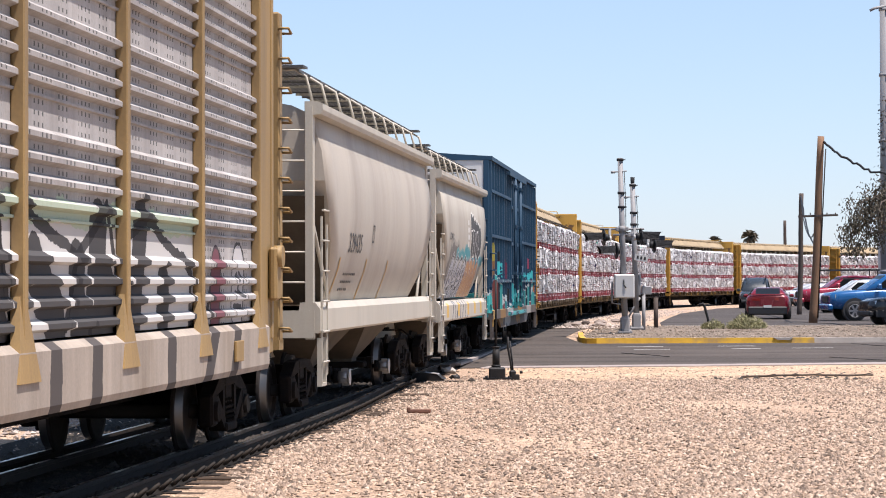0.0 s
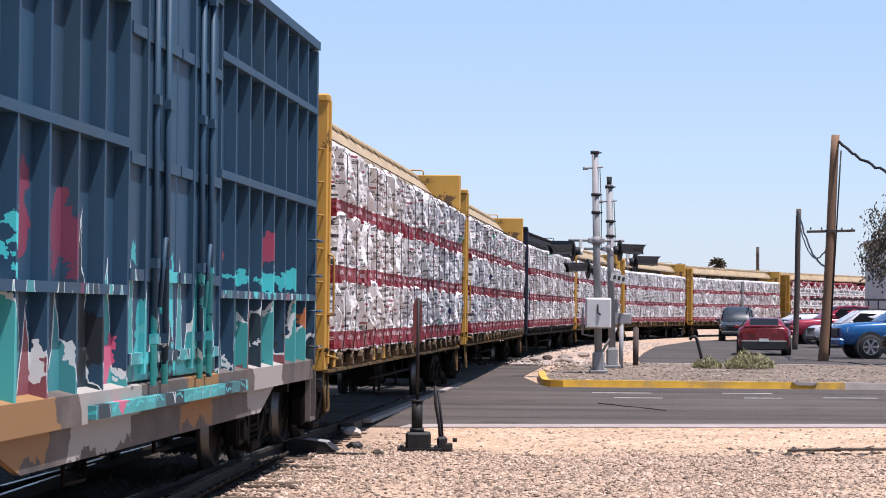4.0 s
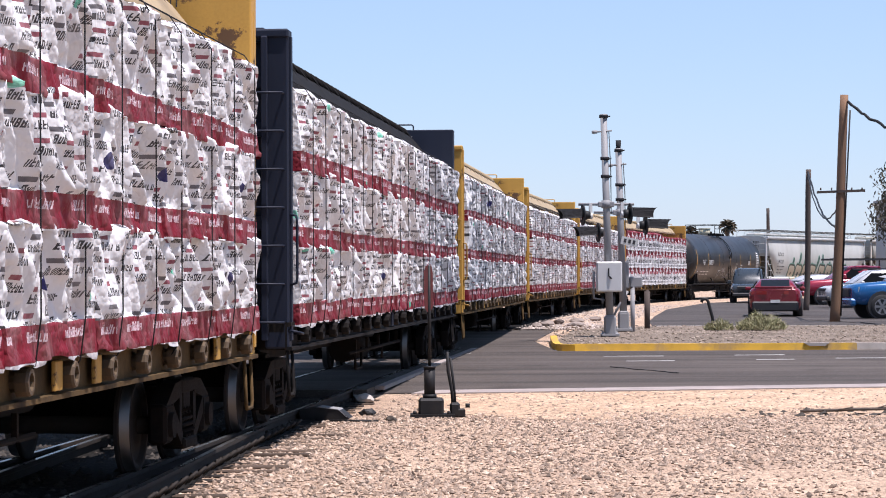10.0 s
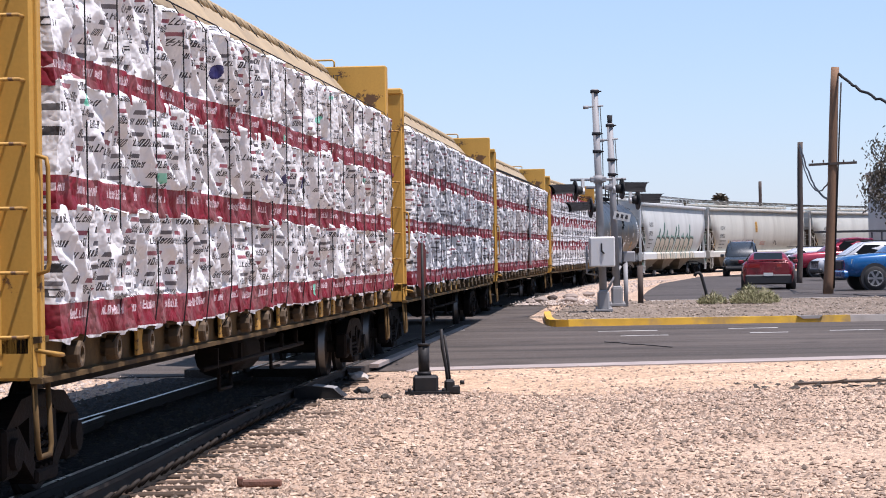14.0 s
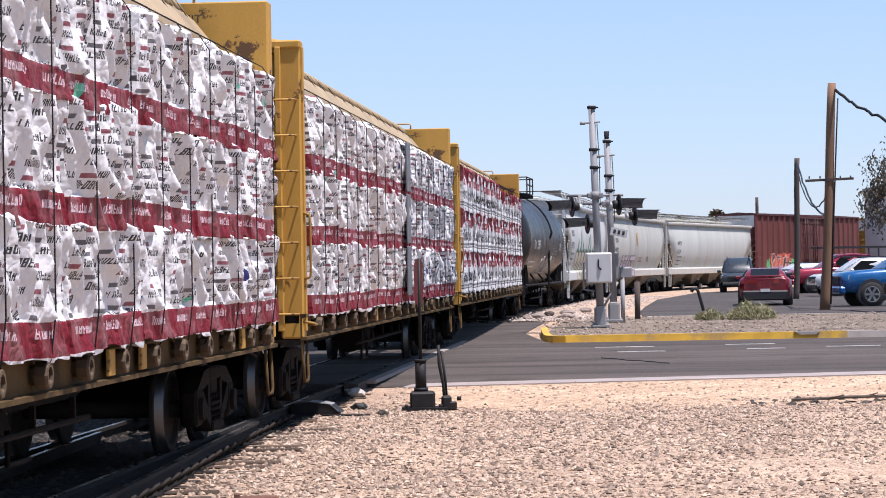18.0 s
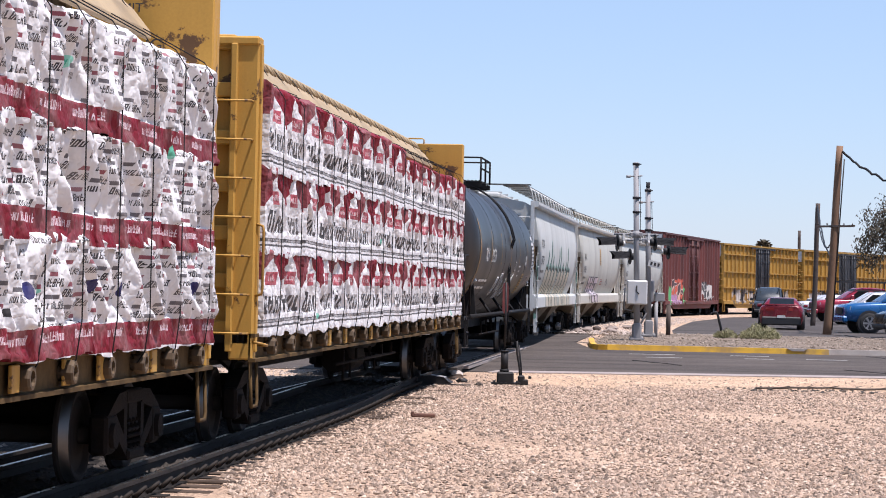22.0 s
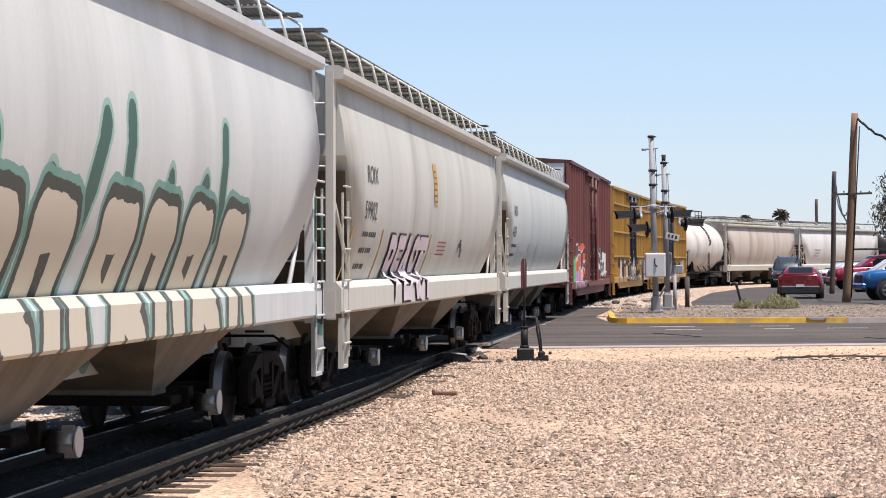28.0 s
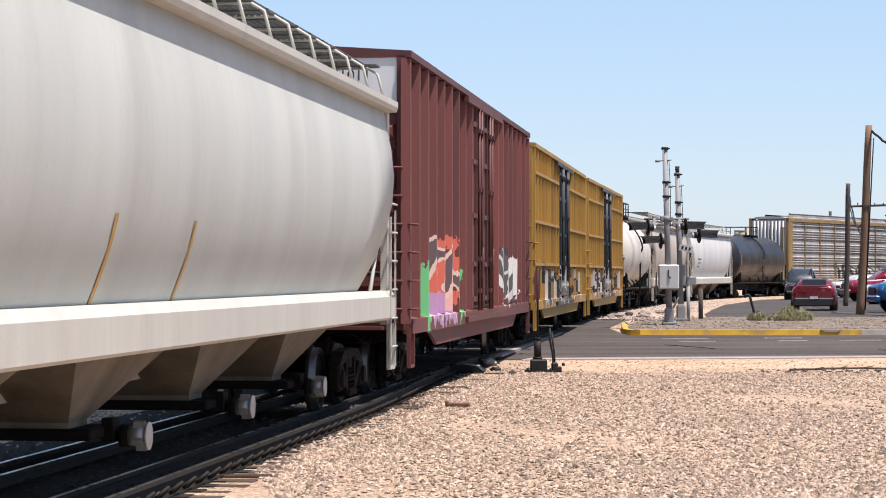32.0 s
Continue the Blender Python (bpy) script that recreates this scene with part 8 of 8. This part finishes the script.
# ---- the switch stand and small things by the track ----
def switch_stand():
    ob = thing("switch_stand", "black iron switch stand with a faded red target", "switch stand", at=pose(-.43, 36.0, ground_z(-.4, 36)))
    bm = bmesh.new()
    box(bm, (0, 0, .13), (.34, .34, .26), bevel=.03)
    box(bm, (.02, 0, .02), (.60, .42, .06))
    for q in (-.22, .24):
        rod(bm, (q, -.12, .03), (q, -.12, .09), .025, 6)
    part("base", fixed(bm), M_STAND, ob)
    bm = bmesh.new()
    rod(bm, (-.02, 0, .26), (-.02, 0, .66), .075, 14); rod(bm, (-.02, 0, .66), (-.02, 0, .69), .085, 14); rod(bm, (-.02, 0, .26), (-.02, 0, .31), .095, 14)
    part("column", fixed(bm), M_STAND, ob)
    bm = bmesh.new(); rod(bm, (-.02, 0, .66), (-.02, 0, 2.05), .022, 10)
    part("staff", fixed(bm), M_STAND, ob)
    bm = bmesh.new()
    pts = [(-.055, 1.47), (.0, 1.40), (.055, 1.47), (.06, 1.62), (.06, 1.95), (.04, 2.04), (-.04, 2.04), (-.06, 1.95), (-.06, 1.62)]
    slab(bm, [(a - .03, -.012, b) for a, b in pts], (0, .024, 0))
    part("target", fixed(bm), M_REDP, ob, "faded red target blade")
    bm = bmesh.new()
    path_rod(bm, [(.30, -.02, .08), (.28, -.02, .35), (.23, -.02, .62), (.22, -.02, .88)], .022, 8); path_rod(bm, [(.33, .05, .08), (.31, .05, .4), (.26, .03, .8)], .018, 8)
    box(bm, (.32, 0, .10), (.14, .20, .20), bevel=.03); box(bm, (.40, -.05, .06), (.12, .10, .12), bevel=.02); rod(bm, (.46, -.08, .16), (.52, -.08, .16), .03, 8)
    part("lever", fixed(bm), M_STAND, ob, "throw lever with a padlock")


switch_stand()


def lump(name, x, y, sx, sy, sz, mat, label, category, seed, z=None, turn=0):
    ob = thing(name, label, category, at=pose(x, y, ground_z(x, y) if z is None else z, 0, 0, turn))
    bm = bmesh.new()
    bmesh.ops.create_icosphere(bm, subdivisions=2, radius=.5)
    for v in bm.verts:
        k = 1 + .35 * noise.noise(v.co * 2.6 + Vector((seed, 0, 0)))
        v.co = Vector((v.co.x * sx * k, v.co.y * sy * k, (v.co.z + .38) * sz * k))
    part("lump", bm, mat, ob)
    return ob


# switch machine: a low housing with rods to the rail
ob = thing("switch_machine", "low dark housing with throw rods beside the rail", "switch machine", at=pose(-1.80, 35.3, 0, 0, 0, -5) @ Matrix.Diagonal((.8, .8, .75, 1)))
bm = bmesh.new(); slab(bm, [(-.42, -.26, 0), (.30, -.26, 0), (.40, -.26, .06), (.24, -.26, .20), (-.10, -.26, .25), (-.42, -.26, .22)], (0, .5, 0))
part("housing", fixed(bm), M_STAND, ob)
bm = bmesh.new(); slab(bm, [(-.12, -.27, .252), (.22, -.27, .206), (.36, -.27, .075), (.36, .25, .075), (.22, .25, .206), (-.12, .25, .252)], (0, 0, .012))
part("lid", fixed(bm), M_SIGNAL, ob, "worn grey lid")
for a, b, rad in (((-1.2, 0, .06), (-.4, 0, .06), .025), ((-1.2, .3, .04), (-.3, .2, .05), .02), ((.1, -.42, .03), (.9, -.44, .03), .018)):
    bm = bmesh.new()
    rod(bm, a, b, rad, 8)
    part("throw_rod", fixed(bm), M_STAND, ob)
lump("concrete_block", -1.45, 39.7, .34, .4, .16, M_CURBG, "broken pale concrete block at the crossing's corner", "concrete", 3)
lump("rock", -1.30, 36.3, .22, .16, .12, M_STAND, "dark lump of rock by the switch", "rock", 5)
lump("rock", -.95, 35.0, .15, .15, .09, M_STONED, "dark stone by the switch stand", "rock", 6)
for q, (x, y) in enumerate(((3.55, 79.5), (3.1, 77.5), (4.2, 81), (2.7, 75.8), (5.0, 84), (3.9, 76.6))):
    lump("rock", x, y, .3 + .1 * (q % 3), .3, .2, M_STONEP if q else M_DARKW, "loose rock on the ballast shoulder", "rock", 10 + q)
# rusty bar lying on the gravel
ob = thing("rusty_bar", "rusty iron bar lying on the gravel", "scrap", at=pose(-1.78, 23.2, .03, 0, 0, 3))
bm = bmesh.new(); box(bm, (0, 0, .02), (.36, .07, .06), bevel=.015); box(bm, (-.16, 0, .04), (.05, .09, .07), bevel=.01)
part("bar", fixed(bm), M_RUSTB, ob)
# a fallen branch and dark pebbles on the gravel
ob = thing("fallen_branch", "dry dark branch lying on the gravel", "branch", at=pose(5.5, 36.4, .035))
rg = random.Random(8)
stem = [Vector((-.9, 0, 0))]
for i in range(11):
    stem.append(stem[-1] + Vector((.24, rg.uniform(-.10, .12), rg.uniform(-.01, .015))))
    if i % 2:
        bm = bmesh.new()
        rod(bm, stem[-1], stem[-1] + Vector((.18, rg.uniform(-.25, .25), .05)), .010, 5)
        part("twig", fixed(bm), M_BARK, ob)
bm = bmesh.new()
path_rod(bm, stem, .024, 6)
part("wood", fixed(bm), M_BARK, ob)


def bits(r, n):
    x, y = 3.9 + r.rand(n) * 3.2, 35.6 + r.rand(n) * 1.6
    return np.stack([x, y, 0 * x], 1)


scatter("gravel", M_STONED, "dark clods and leaf litter on the gravel", 130, bits, (.02, .09), 21, .4)
# insulator post beyond the track
ob = thing("white_marker", "white-topped marker standing beyond the track", "marker", at=pose(-7.15, 24.5, 0))
bm = bmesh.new(); rod(bm, (0, 0, -.1), (0, 0, .22), .16, 14, .13); rod(bm, (0, 0, .22), (0, 0, .46), .055, 10); rod(bm, (0, 0, .46), (0, 0, .50), .06, 10)
part("marker", fixed(bm), M_WHITE2, ob)


# dark scrape on the curb and a pale sign plate on the second signal
ob = thing("curb_scrape", "dark scraped patch on the yellow curb", "stain", at=pose(8.55, 59.9, ground_z(8.5, 60)))
bm = bmesh.new(); slab(bm, [(-.30, -.035, .176), (.30, -.035, .176), (.20, -.035, .10), (-.16, -.035, .10)], (0, .245, 0))
part("scrape", fixed(bm), M_CURBG, ob)


# ---- buildings at the car park's end ----
def building(name, x0, x1, y0, y1, h, mat, label, windows=()):
    ob = thing(name, label, "building", at=pose((x0 + x1) / 2, (y0 + y1) / 2, .3))
    w, d = x1 - x0, y1 - y0
    bm = bmesh.new(); box(bm, (0, 0, h / 2), (w, d, h))
    part("wall", bm, mat, ob)
    bm = bmesh.new(); box(bm, (0, 0, h + .05), (w + .3, d + .3, .25), bevel=.03)
    part("roof", bm, M_SIGNAL, ob)
    for a, b, c, e, m in windows:
        bm = bmesh.new(); box(bm, ((a + b) / 2, -d / 2 - .03, (c + e) / 2), (b - a, .10, e - c), bevel=.01)
        part("window", bm, m, ob)
    for k in range(3):
        bm = bmesh.new(); box(bm, (-w / 2 + 1 + k * 1.2, -d / 2 - .4, .9), (.8, .8, 1.2), bevel=.04)
        part("cooling_unit", bm, M_HOOD2, ob)
    return ob


M_WALLG = material("grey_stucco", (.46, .47, .49), .8, var=.08, scale=.6, dirt=(.36, .36, .36), bump=.1)
M_WALLW = material("white_stucco", (.72, .72, .72), .8, var=.06, scale=.6)
building("warehouse", 31.6, 50, 160, 178, 6.7, M_WALLG, "pale grey flat-roofed warehouse", [(-6.3, -4.6, 1.2, 4.6, M_WALLW), (-3, 0, 1.2, 3.8, M_WALLG)])
building("shed", 40.0, 75, 240, 260, 4.6, M_WALLW, "long low white shed behind the track")


# ---- parked vehicles ----
def car_paint(name, base, rough=.25):
    return material(name, base, rough, .15, var=.04, scale=2, coat=.4)


M_GLASS = material("tinted_glass", (.008, .009, .010), .30, 0.0, var=.05, spec=.05)
M_TYRE = material("tyre_rubber", (.020, .020, .021), .85, bump=.3)
M_RIM = material("alloy_rim", (.45, .45, .46), .3, .9)
M_RIMD = material("black_rim", (.03, .03, .032), .35, .5)
M_PLAS = material("black_plastic", (.022, .022, .024), .6)
M_TAIL = material("red_tail_lamp", (.30, .012, .012), .2, coat=.5)
M_HEADL = material("clear_head_lamp", (.62, .64, .66), .15, .3, coat=.5)
M_CHROME = material("chrome", (.60, .60, .61), .15, 1.0)


def wheel(parent, x, y, r, w, rim):
    bm = bmesh.new()
    n = 28
    prof = [(-w / 2, r * .62), (-w / 2, r * .93), (-w / 2 + .03, r), (w / 2 - .03, r), (w / 2, r * .93), (w / 2, r * .62)]
    rings = [[bm.verts.new((q * math.cos(2 * math.pi * i / n), d, q * math.sin(2 * math.pi * i / n))) for i in range(n)] for d, q in prof]
    for a, b in zip(rings, rings[1:]):
        for i in range(n):
            bm.faces.new((a[i], a[(i + 1) % n], b[(i + 1) % n], b[i])).smooth = True
    t = part("wheel", fixed(bm), M_TYRE, parent, at=pose(x, y, r))
    bm = bmesh.new()
    s = 1 if y > 0 else -1
    rod(bm, (0, -w * .30, 0), (0, w * .30, 0), r * .63, 24)
    part("hub_shade", fixed(bm), M_PLAS, t)
    bm = bmesh.new()
    rod(bm, (0, s * w * .30, 0), (0, s * w * .45, 0), r * .14, 14)
    for k in range(6):
        a = 2 * math.pi * k / 6
        d = Vector((math.cos(a), 0, math.sin(a))); e = Vector((-math.sin(a), 0, math.cos(a)))
        o = Vector((0, s * w * .36, 0))
        slab(bm, [o + d * r * .1 + e * r * .07, o + d * r * .62 + e * r * .11, o + d * r * .62 - e * r * .11, o + d * r * .1 - e * r * .07], (0, s * w * .09, 0))
    for i in range(24):
        a, b = 2 * math.pi * i / 24, 2 * math.pi * (i + 1) / 24
        rod(bm, (r * .64 * math.cos(a), s * w * .46, r * .64 * math.sin(a)), (r * .64 * math.cos(b), s * w * .46, r * .64 * math.sin(b)), r * .035, 5)
    part("rim", fixed(bm), rim, t)


def loft(stations, smooth=True):
    """A skin through cross-sections: (x, [(y, z), ...] of the left half from the bottom up), mirrored."""
    bm = bmesh.new()
    rings = []
    for x, half in stations:
        pts = half + [(-y, z) for y, z in reversed(half)]
        rings.append([bm.verts.new((x, y, z)) for y, z in pts])
    for a, b in zip(rings, rings[1:]):
        n = len(a)
        for i in range(n):
            bm.faces.new((a[i], a[(i + 1) % n], b[(i + 1) % n], b[i])).smooth = smooth
    for r in (rings[0], rings[-1]):
        bm.faces.new(r)
    return fixed(bm)


def shell(w, stations):
    """Lower body: stations (x, z under, z shoulder, z top, half width factor)."""
    out = []
    for x, zu, zs, zt, k in stations:
        b = w / 2 * k
        out.append((x, [(b * .90, zu), (b * .985, zu + (zs - zu) * .35), (b, zs), (b * .96, zs + (zt - zs) * .65), (b * .86, zt)]))
    return loft(out)


def cabin(w, stations):
    """Glass house: stations (x, z belt, z roof, half width factor at the belt, at the roof)."""
    out = []
    for x, zb, zr, kb, kr in stations:
        out.append((x, [(w / 2 * kb, zb), (w / 2 * (kb * .45 + kr * .55), zb + (zr - zb) * .55), (w / 2 * kr, zr - (zr - zb) * .10), (w / 2 * kr * .82, zr)]))
    return loft(out)


def quads(bm, rows, th=.012):
    for q in rows:
        a, b, c = Vector(q[0]), Vector(q[1]), Vector(q[2])
        slab(bm, q, (b - a).cross(c - a).normalized() * th)
    return fixed(bm)


def vehicle(name, label, paint, L, W, H, body, cab, wheels, at, rim, windows=(), lamps=(), extras=(), group="parked vehicles"):
    ob = thing(name, label, name.replace("_", " "), group, at=at)
    part("body", shell(W, body), paint, ob)
    if cab:
        part("cabin", cabin(W, cab), paint, ob)
    for x, r in wheels:
        for s in (-1, 1):
            wheel(ob, x, s * (W / 2 - .095), r, .25, rim)
            bm = bmesh.new()
            rod(bm, (x, s * (W / 2 - .30), r + .03), (x, s * (W / 2 + .004), r + .03), r + .085, 26)
            part("wheel_arch", fixed(bm), M_PLAS, ob)
    for q in windows:
        bm = bmesh.new(); quads(bm, [q])
        part("window", bm, M_GLASS, ob, "dark tinted glass")
    for n, m, q in lamps:
        bm = bmesh.new(); quads(bm, [q], .02)
        part(n, bm, m, ob)
    for n, m, fn in extras:
        bm = bmesh.new(); fn(bm)
        part(n, fixed(bm), m, ob)
    return ob


def park(x, y, heading):
    """heading: where the front points, degrees from +x."""
    return pose(x, y, ground_z(x, y) + .02, 0, 0, heading)


P_CRED = car_paint("red_car_paint", (.21, .005, .018))
P_CBLUE = car_paint("blue_car_paint", (.006, .105, .30))
P_CWHITE = car_paint("white_car_paint", (.62, .62, .63))
P_CDARK = car_paint("dark_grey_car_paint", (.030, .038, .045))
P_CRED2 = car_paint("crimson_truck_paint", (.34, .02, .045))
P_CBLACK = car_paint("black_car_paint", (.012, .013, .016))

# red coupe, seen from behind
vehicle("red_coupe", "red two-door sports coupe parked on asphalt", P_CRED, 4.8, 1.90, 1.35,
        [(-2.40, .36, .72, .98, .80), (-2.28, .24, .74, 1.02, .95), (-1.6, .20, .78, 1.02, 1.0), (0, .19, .76, .96, .97), (1.4, .20, .74, .92, 1.0), (2.15, .24, .66, .80, .93), (2.40, .34, .58, .68, .78)],
        [(-2.0, .98, 1.02, .80, .74), (-1.05, .98, 1.33, .88, .62), (-.2, .96, 1.36, .90, .62), (.35, .94, 1.30, .90, .62), (1.15, .92, .95, .86, .78)],
        [(-1.40, .35), (1.42, .35)], park(12.2, 92.5, 82), M_RIMD,
        [[(-1.98, .52, 1.05), (-1.98, -.52, 1.05), (-1.12, -.50, 1.315), (-1.12, .50, 1.315)], [(-.9, .865, 1.02), (.75, .865, .98), (.2, .66, 1.26), (-.75, .66, 1.29)], [(-.9, -.865, 1.02), (.75, -.865, .98), (.2, -.66, 1.26), (-.75, -.66, 1.29)]],
        [("tail_lamp", M_TAIL, [(-2.36, .86, .80), (-2.42, .30, .80), (-2.42, .30, .93), (-2.36, .82, .93)]), ("tail_lamp", M_TAIL, [(-2.36, -.86, .80), (-2.42, -.30, .80), (-2.42, -.30, .93), (-2.36, -.82, .93)]),
         ("number_plate", M_WHITE2, [(-2.455, .17, .50), (-2.455, -.17, .50), (-2.45, -.17, .61), (-2.45, .17, .61)])],
        [("bumper", M_PLAS, lambda bm: box(bm, (-2.33, 0, .37), (.27, 1.66, .36), bevel=.05)), ("spoiler", P_CRED, lambda bm: box(bm, (-2.28, 0, 1.06), (.22, 1.45, .05), bevel=.02)),
         *[("exhaust", M_CHROME, lambda bm, s=s: rod(bm, (-2.46, s * .5, .32), (-2.30, s * .5, .32), .055, 10)) for s in (-1, 1)], *[("mirror", P_CRED, lambda bm, s=s: box(bm, (.55, s * 1.0, 1.0), (.14, .2, .13), bevel=.03)) for s in (-1, 1)]])


def pickup(name, label, paint, at, rim, H=1.95, extras=()):
    return vehicle(name, label, paint, 5.9, 2.05, H,
            [(-2.95, .52, .92, 1.30, .95), (-2.8, .46, .94, 1.34, .98), (-1.0, .44, .98, 1.34, 1.0), (.9, .44, 1.0, 1.30, 1.0), (1.3, .44, 1.0, 1.28, 1.0), (2.4, .46, .96, 1.20, .98), (2.80, .50, .90, 1.14, .93), (2.95, .56, .84, 1.04, .84)],
            [(-1.15, 1.28, 1.40, .90, .80), (-1.0, 1.28, H - .06, .90, .74), (-.2, 1.30, H, .92, .75), (.55, 1.30, H - .05, .92, .74), (1.45, 1.24, 1.30, .90, .82)],
            [(-1.85, .41), (1.95, .41)], at, rim,
            [[(-.95, s * .935, 1.36), (1.05, s * .935, 1.34), (.50, s * .80, H - .16), (-.85, s * .80, H - .16)] for s in (1, -1)] + [[(1.42, .72, 1.30), (1.42, -.72, 1.30), (.62, -.66, H - .09), (.62, .66, H - .09)]],
            [("head_lamp", M_HEADL, [(2.93, s * .55, .92), (2.74, s * .96, .92), (2.70, s * .96, 1.08), (2.90, s * .58, 1.06)]) for s in (1, -1)] + [("tail_lamp", M_TAIL, [(-2.97, s * .98, .95), (-2.97, s * .80, .95), (-2.97, s * .80, 1.30), (-2.97, s * .98, 1.30)]) for s in (1, -1)],
            [("grille", M_PLAS, lambda bm: box(bm, (2.93, 0, .88), (.12, 1.05, .30), bevel=.03)), ("bumper", paint, lambda bm: box(bm, (2.93, 0, .56), (.24, 1.86, .26), bevel=.06)),
             *[("mirror", paint, lambda bm, s=s: box(bm, (.95, s * 1.13, 1.40), (.16, .22, .22), bevel=.03)) for s in (-1, 1)], ("door_handle", paint, lambda bm: [box(bm, (q, s * 1.03, 1.16), (.20, .03, .04)) for s in (-1, 1) for q in (-.75, .25)]),
             ("running_board", M_PLAS, lambda bm: [box(bm, (-.1, s * .98, .42), (2.4, .18, .06)) for s in (-1, 1)]), *extras])


pickup("blue_pickup_truck", "glossy blue crew-cab pickup truck parked on asphalt", P_CBLUE, park(16.75, 86.8, 184), M_RIM)
rack = ("ladder_rack", M_PLAS, lambda bm: [box(bm, (-.6, s * .85, 2.25), (4.4, .09, .10)) for s in (-1, 1)] + [box(bm, (q, 0, 2.25), (.08, 1.7, .08)) for q in (-2.6, -1.4, .2, 1.2)] + [box(bm, (q, s * .85, 1.8), (.06, .06, .9)) for q in (-2.6, -1.4) for s in (-1, 1)])
pickup("red_pickup_truck", "crimson pickup truck with a dark ladder rack", P_CRED2, park(20.75, 124, 186), M_RIM, 1.95, [rack])


def suv(name, label, paint, at, rim, H=1.72, clad=True):
    ex = [("cladding", M_PLAS, lambda bm: [box(bm, (0, s * .955, .42), (4.3, .05, .26), bevel=.02) for s in (-1, 1)]), ("grille", M_PLAS, lambda bm: box(bm, (2.28, 0, .72), (.14, 1.2, .34), bevel=.03)),
          ("bumper", M_PLAS, lambda bm: box(bm, (2.28, 0, .44), (.20, 1.7, .20), bevel=.05)), *[("mirror", paint, lambda bm, s=s: box(bm, (.75, s * 1.03, 1.12), (.16, .2, .16), bevel=.03)) for s in (-1, 1)],
          ("roof_rail", M_PLAS, lambda bm: [box(bm, (-.5, s * .60, H + .03), (2.4, .05, .05)) for s in (-1, 1)])]
    return vehicle(name, label, paint, 4.7, 1.92, H,
            [(-2.35, .40, .78, 1.02, .90), (-2.2, .30, .80, 1.06, .97), (-1.2, .26, .84, 1.08, 1.0), (.6, .26, .84, 1.06, 1.0), (1.3, .26, .82, 1.04, 1.0), (2.0, .30, .78, .98, .96), (2.28, .36, .70, .88, .86), (2.35, .42, .62, .76, .76)],
            [(-2.22, 1.04, 1.10, .90, .82), (-1.75, 1.05, H - .05, .92, .72), (-.6, 1.06, H, .94, .74), (.2, 1.06, H - .05, .94, .74), (1.15, 1.03, 1.06, .90, .80)],
            [(-1.40, .36), (1.42, .36)], at, rim,
            [[(-1.7, s * .905, 1.10), (.85, s * .905, 1.08), (.25, s * .745, H - .16), (-1.5, s * .745, H - .16)] for s in (1, -1)] + [[(1.12, .70, 1.08), (1.12, -.70, 1.08), (.26, -.62, H - .10), (.26, .62, H - .10)], [(-2.25, -.70, 1.10), (-2.25, .70, 1.10), (-1.80, .62, H - .12), (-1.80, -.62, H - .12)]],
            [("head_lamp", M_HEADL, [(2.33, s * .45, .76), (2.12, s * .88, .78), (2.08, s * .88, .92), (2.28, s * .50, .88)]) for s in (1, -1)], ex)


suv("white_sport_utility", "white and black sport utility vehicle parked on asphalt", P_CWHITE, park(19.4, 112.5, 187), M_RIMD)
suv("dark_sport_utility", "dark grey sport utility vehicle facing the road", P_CDARK, park(16.7, 134.5, 262), M_RIMD, 1.86)
suv("white_hatchback", "white hatchback behind the red pickup truck", P_CWHITE, park(21.8, 146, 200), M_RIM, 1.5)
suv("black_sedan", "black sedan parked at the car park's edge", P_CBLACK, park(16.2, 77.6, 186), M_RIM, 1.45)


def motions():
    # a wheel turns less than a quarter between two keys
    STEP = 0.064
    times = [0.5 * k for k in range(65)]
    for ob, mid, half, wheels in CARS:
        rows = []
        for t in times:
            q = mid - run(t)
            a, _ = track_at(q - half)
            b, _ = track_at(q + half)
            c, d = (a + b) / 2, b - a
            rows.append((t, pose(c.x, c.y, RAIL_Z, 0, 0, math.degrees(-math.atan2(d.x, d.y)))))
        walk(ob, rows)
        for w, dy in wheels:
            turn = [(STEP * k, pose(0, dy, .42, math.degrees(run(STEP * k) / .42), 0, 0)) for k in range(int(32 / STEP) + 1)]
            walk(w, turn)


motions()
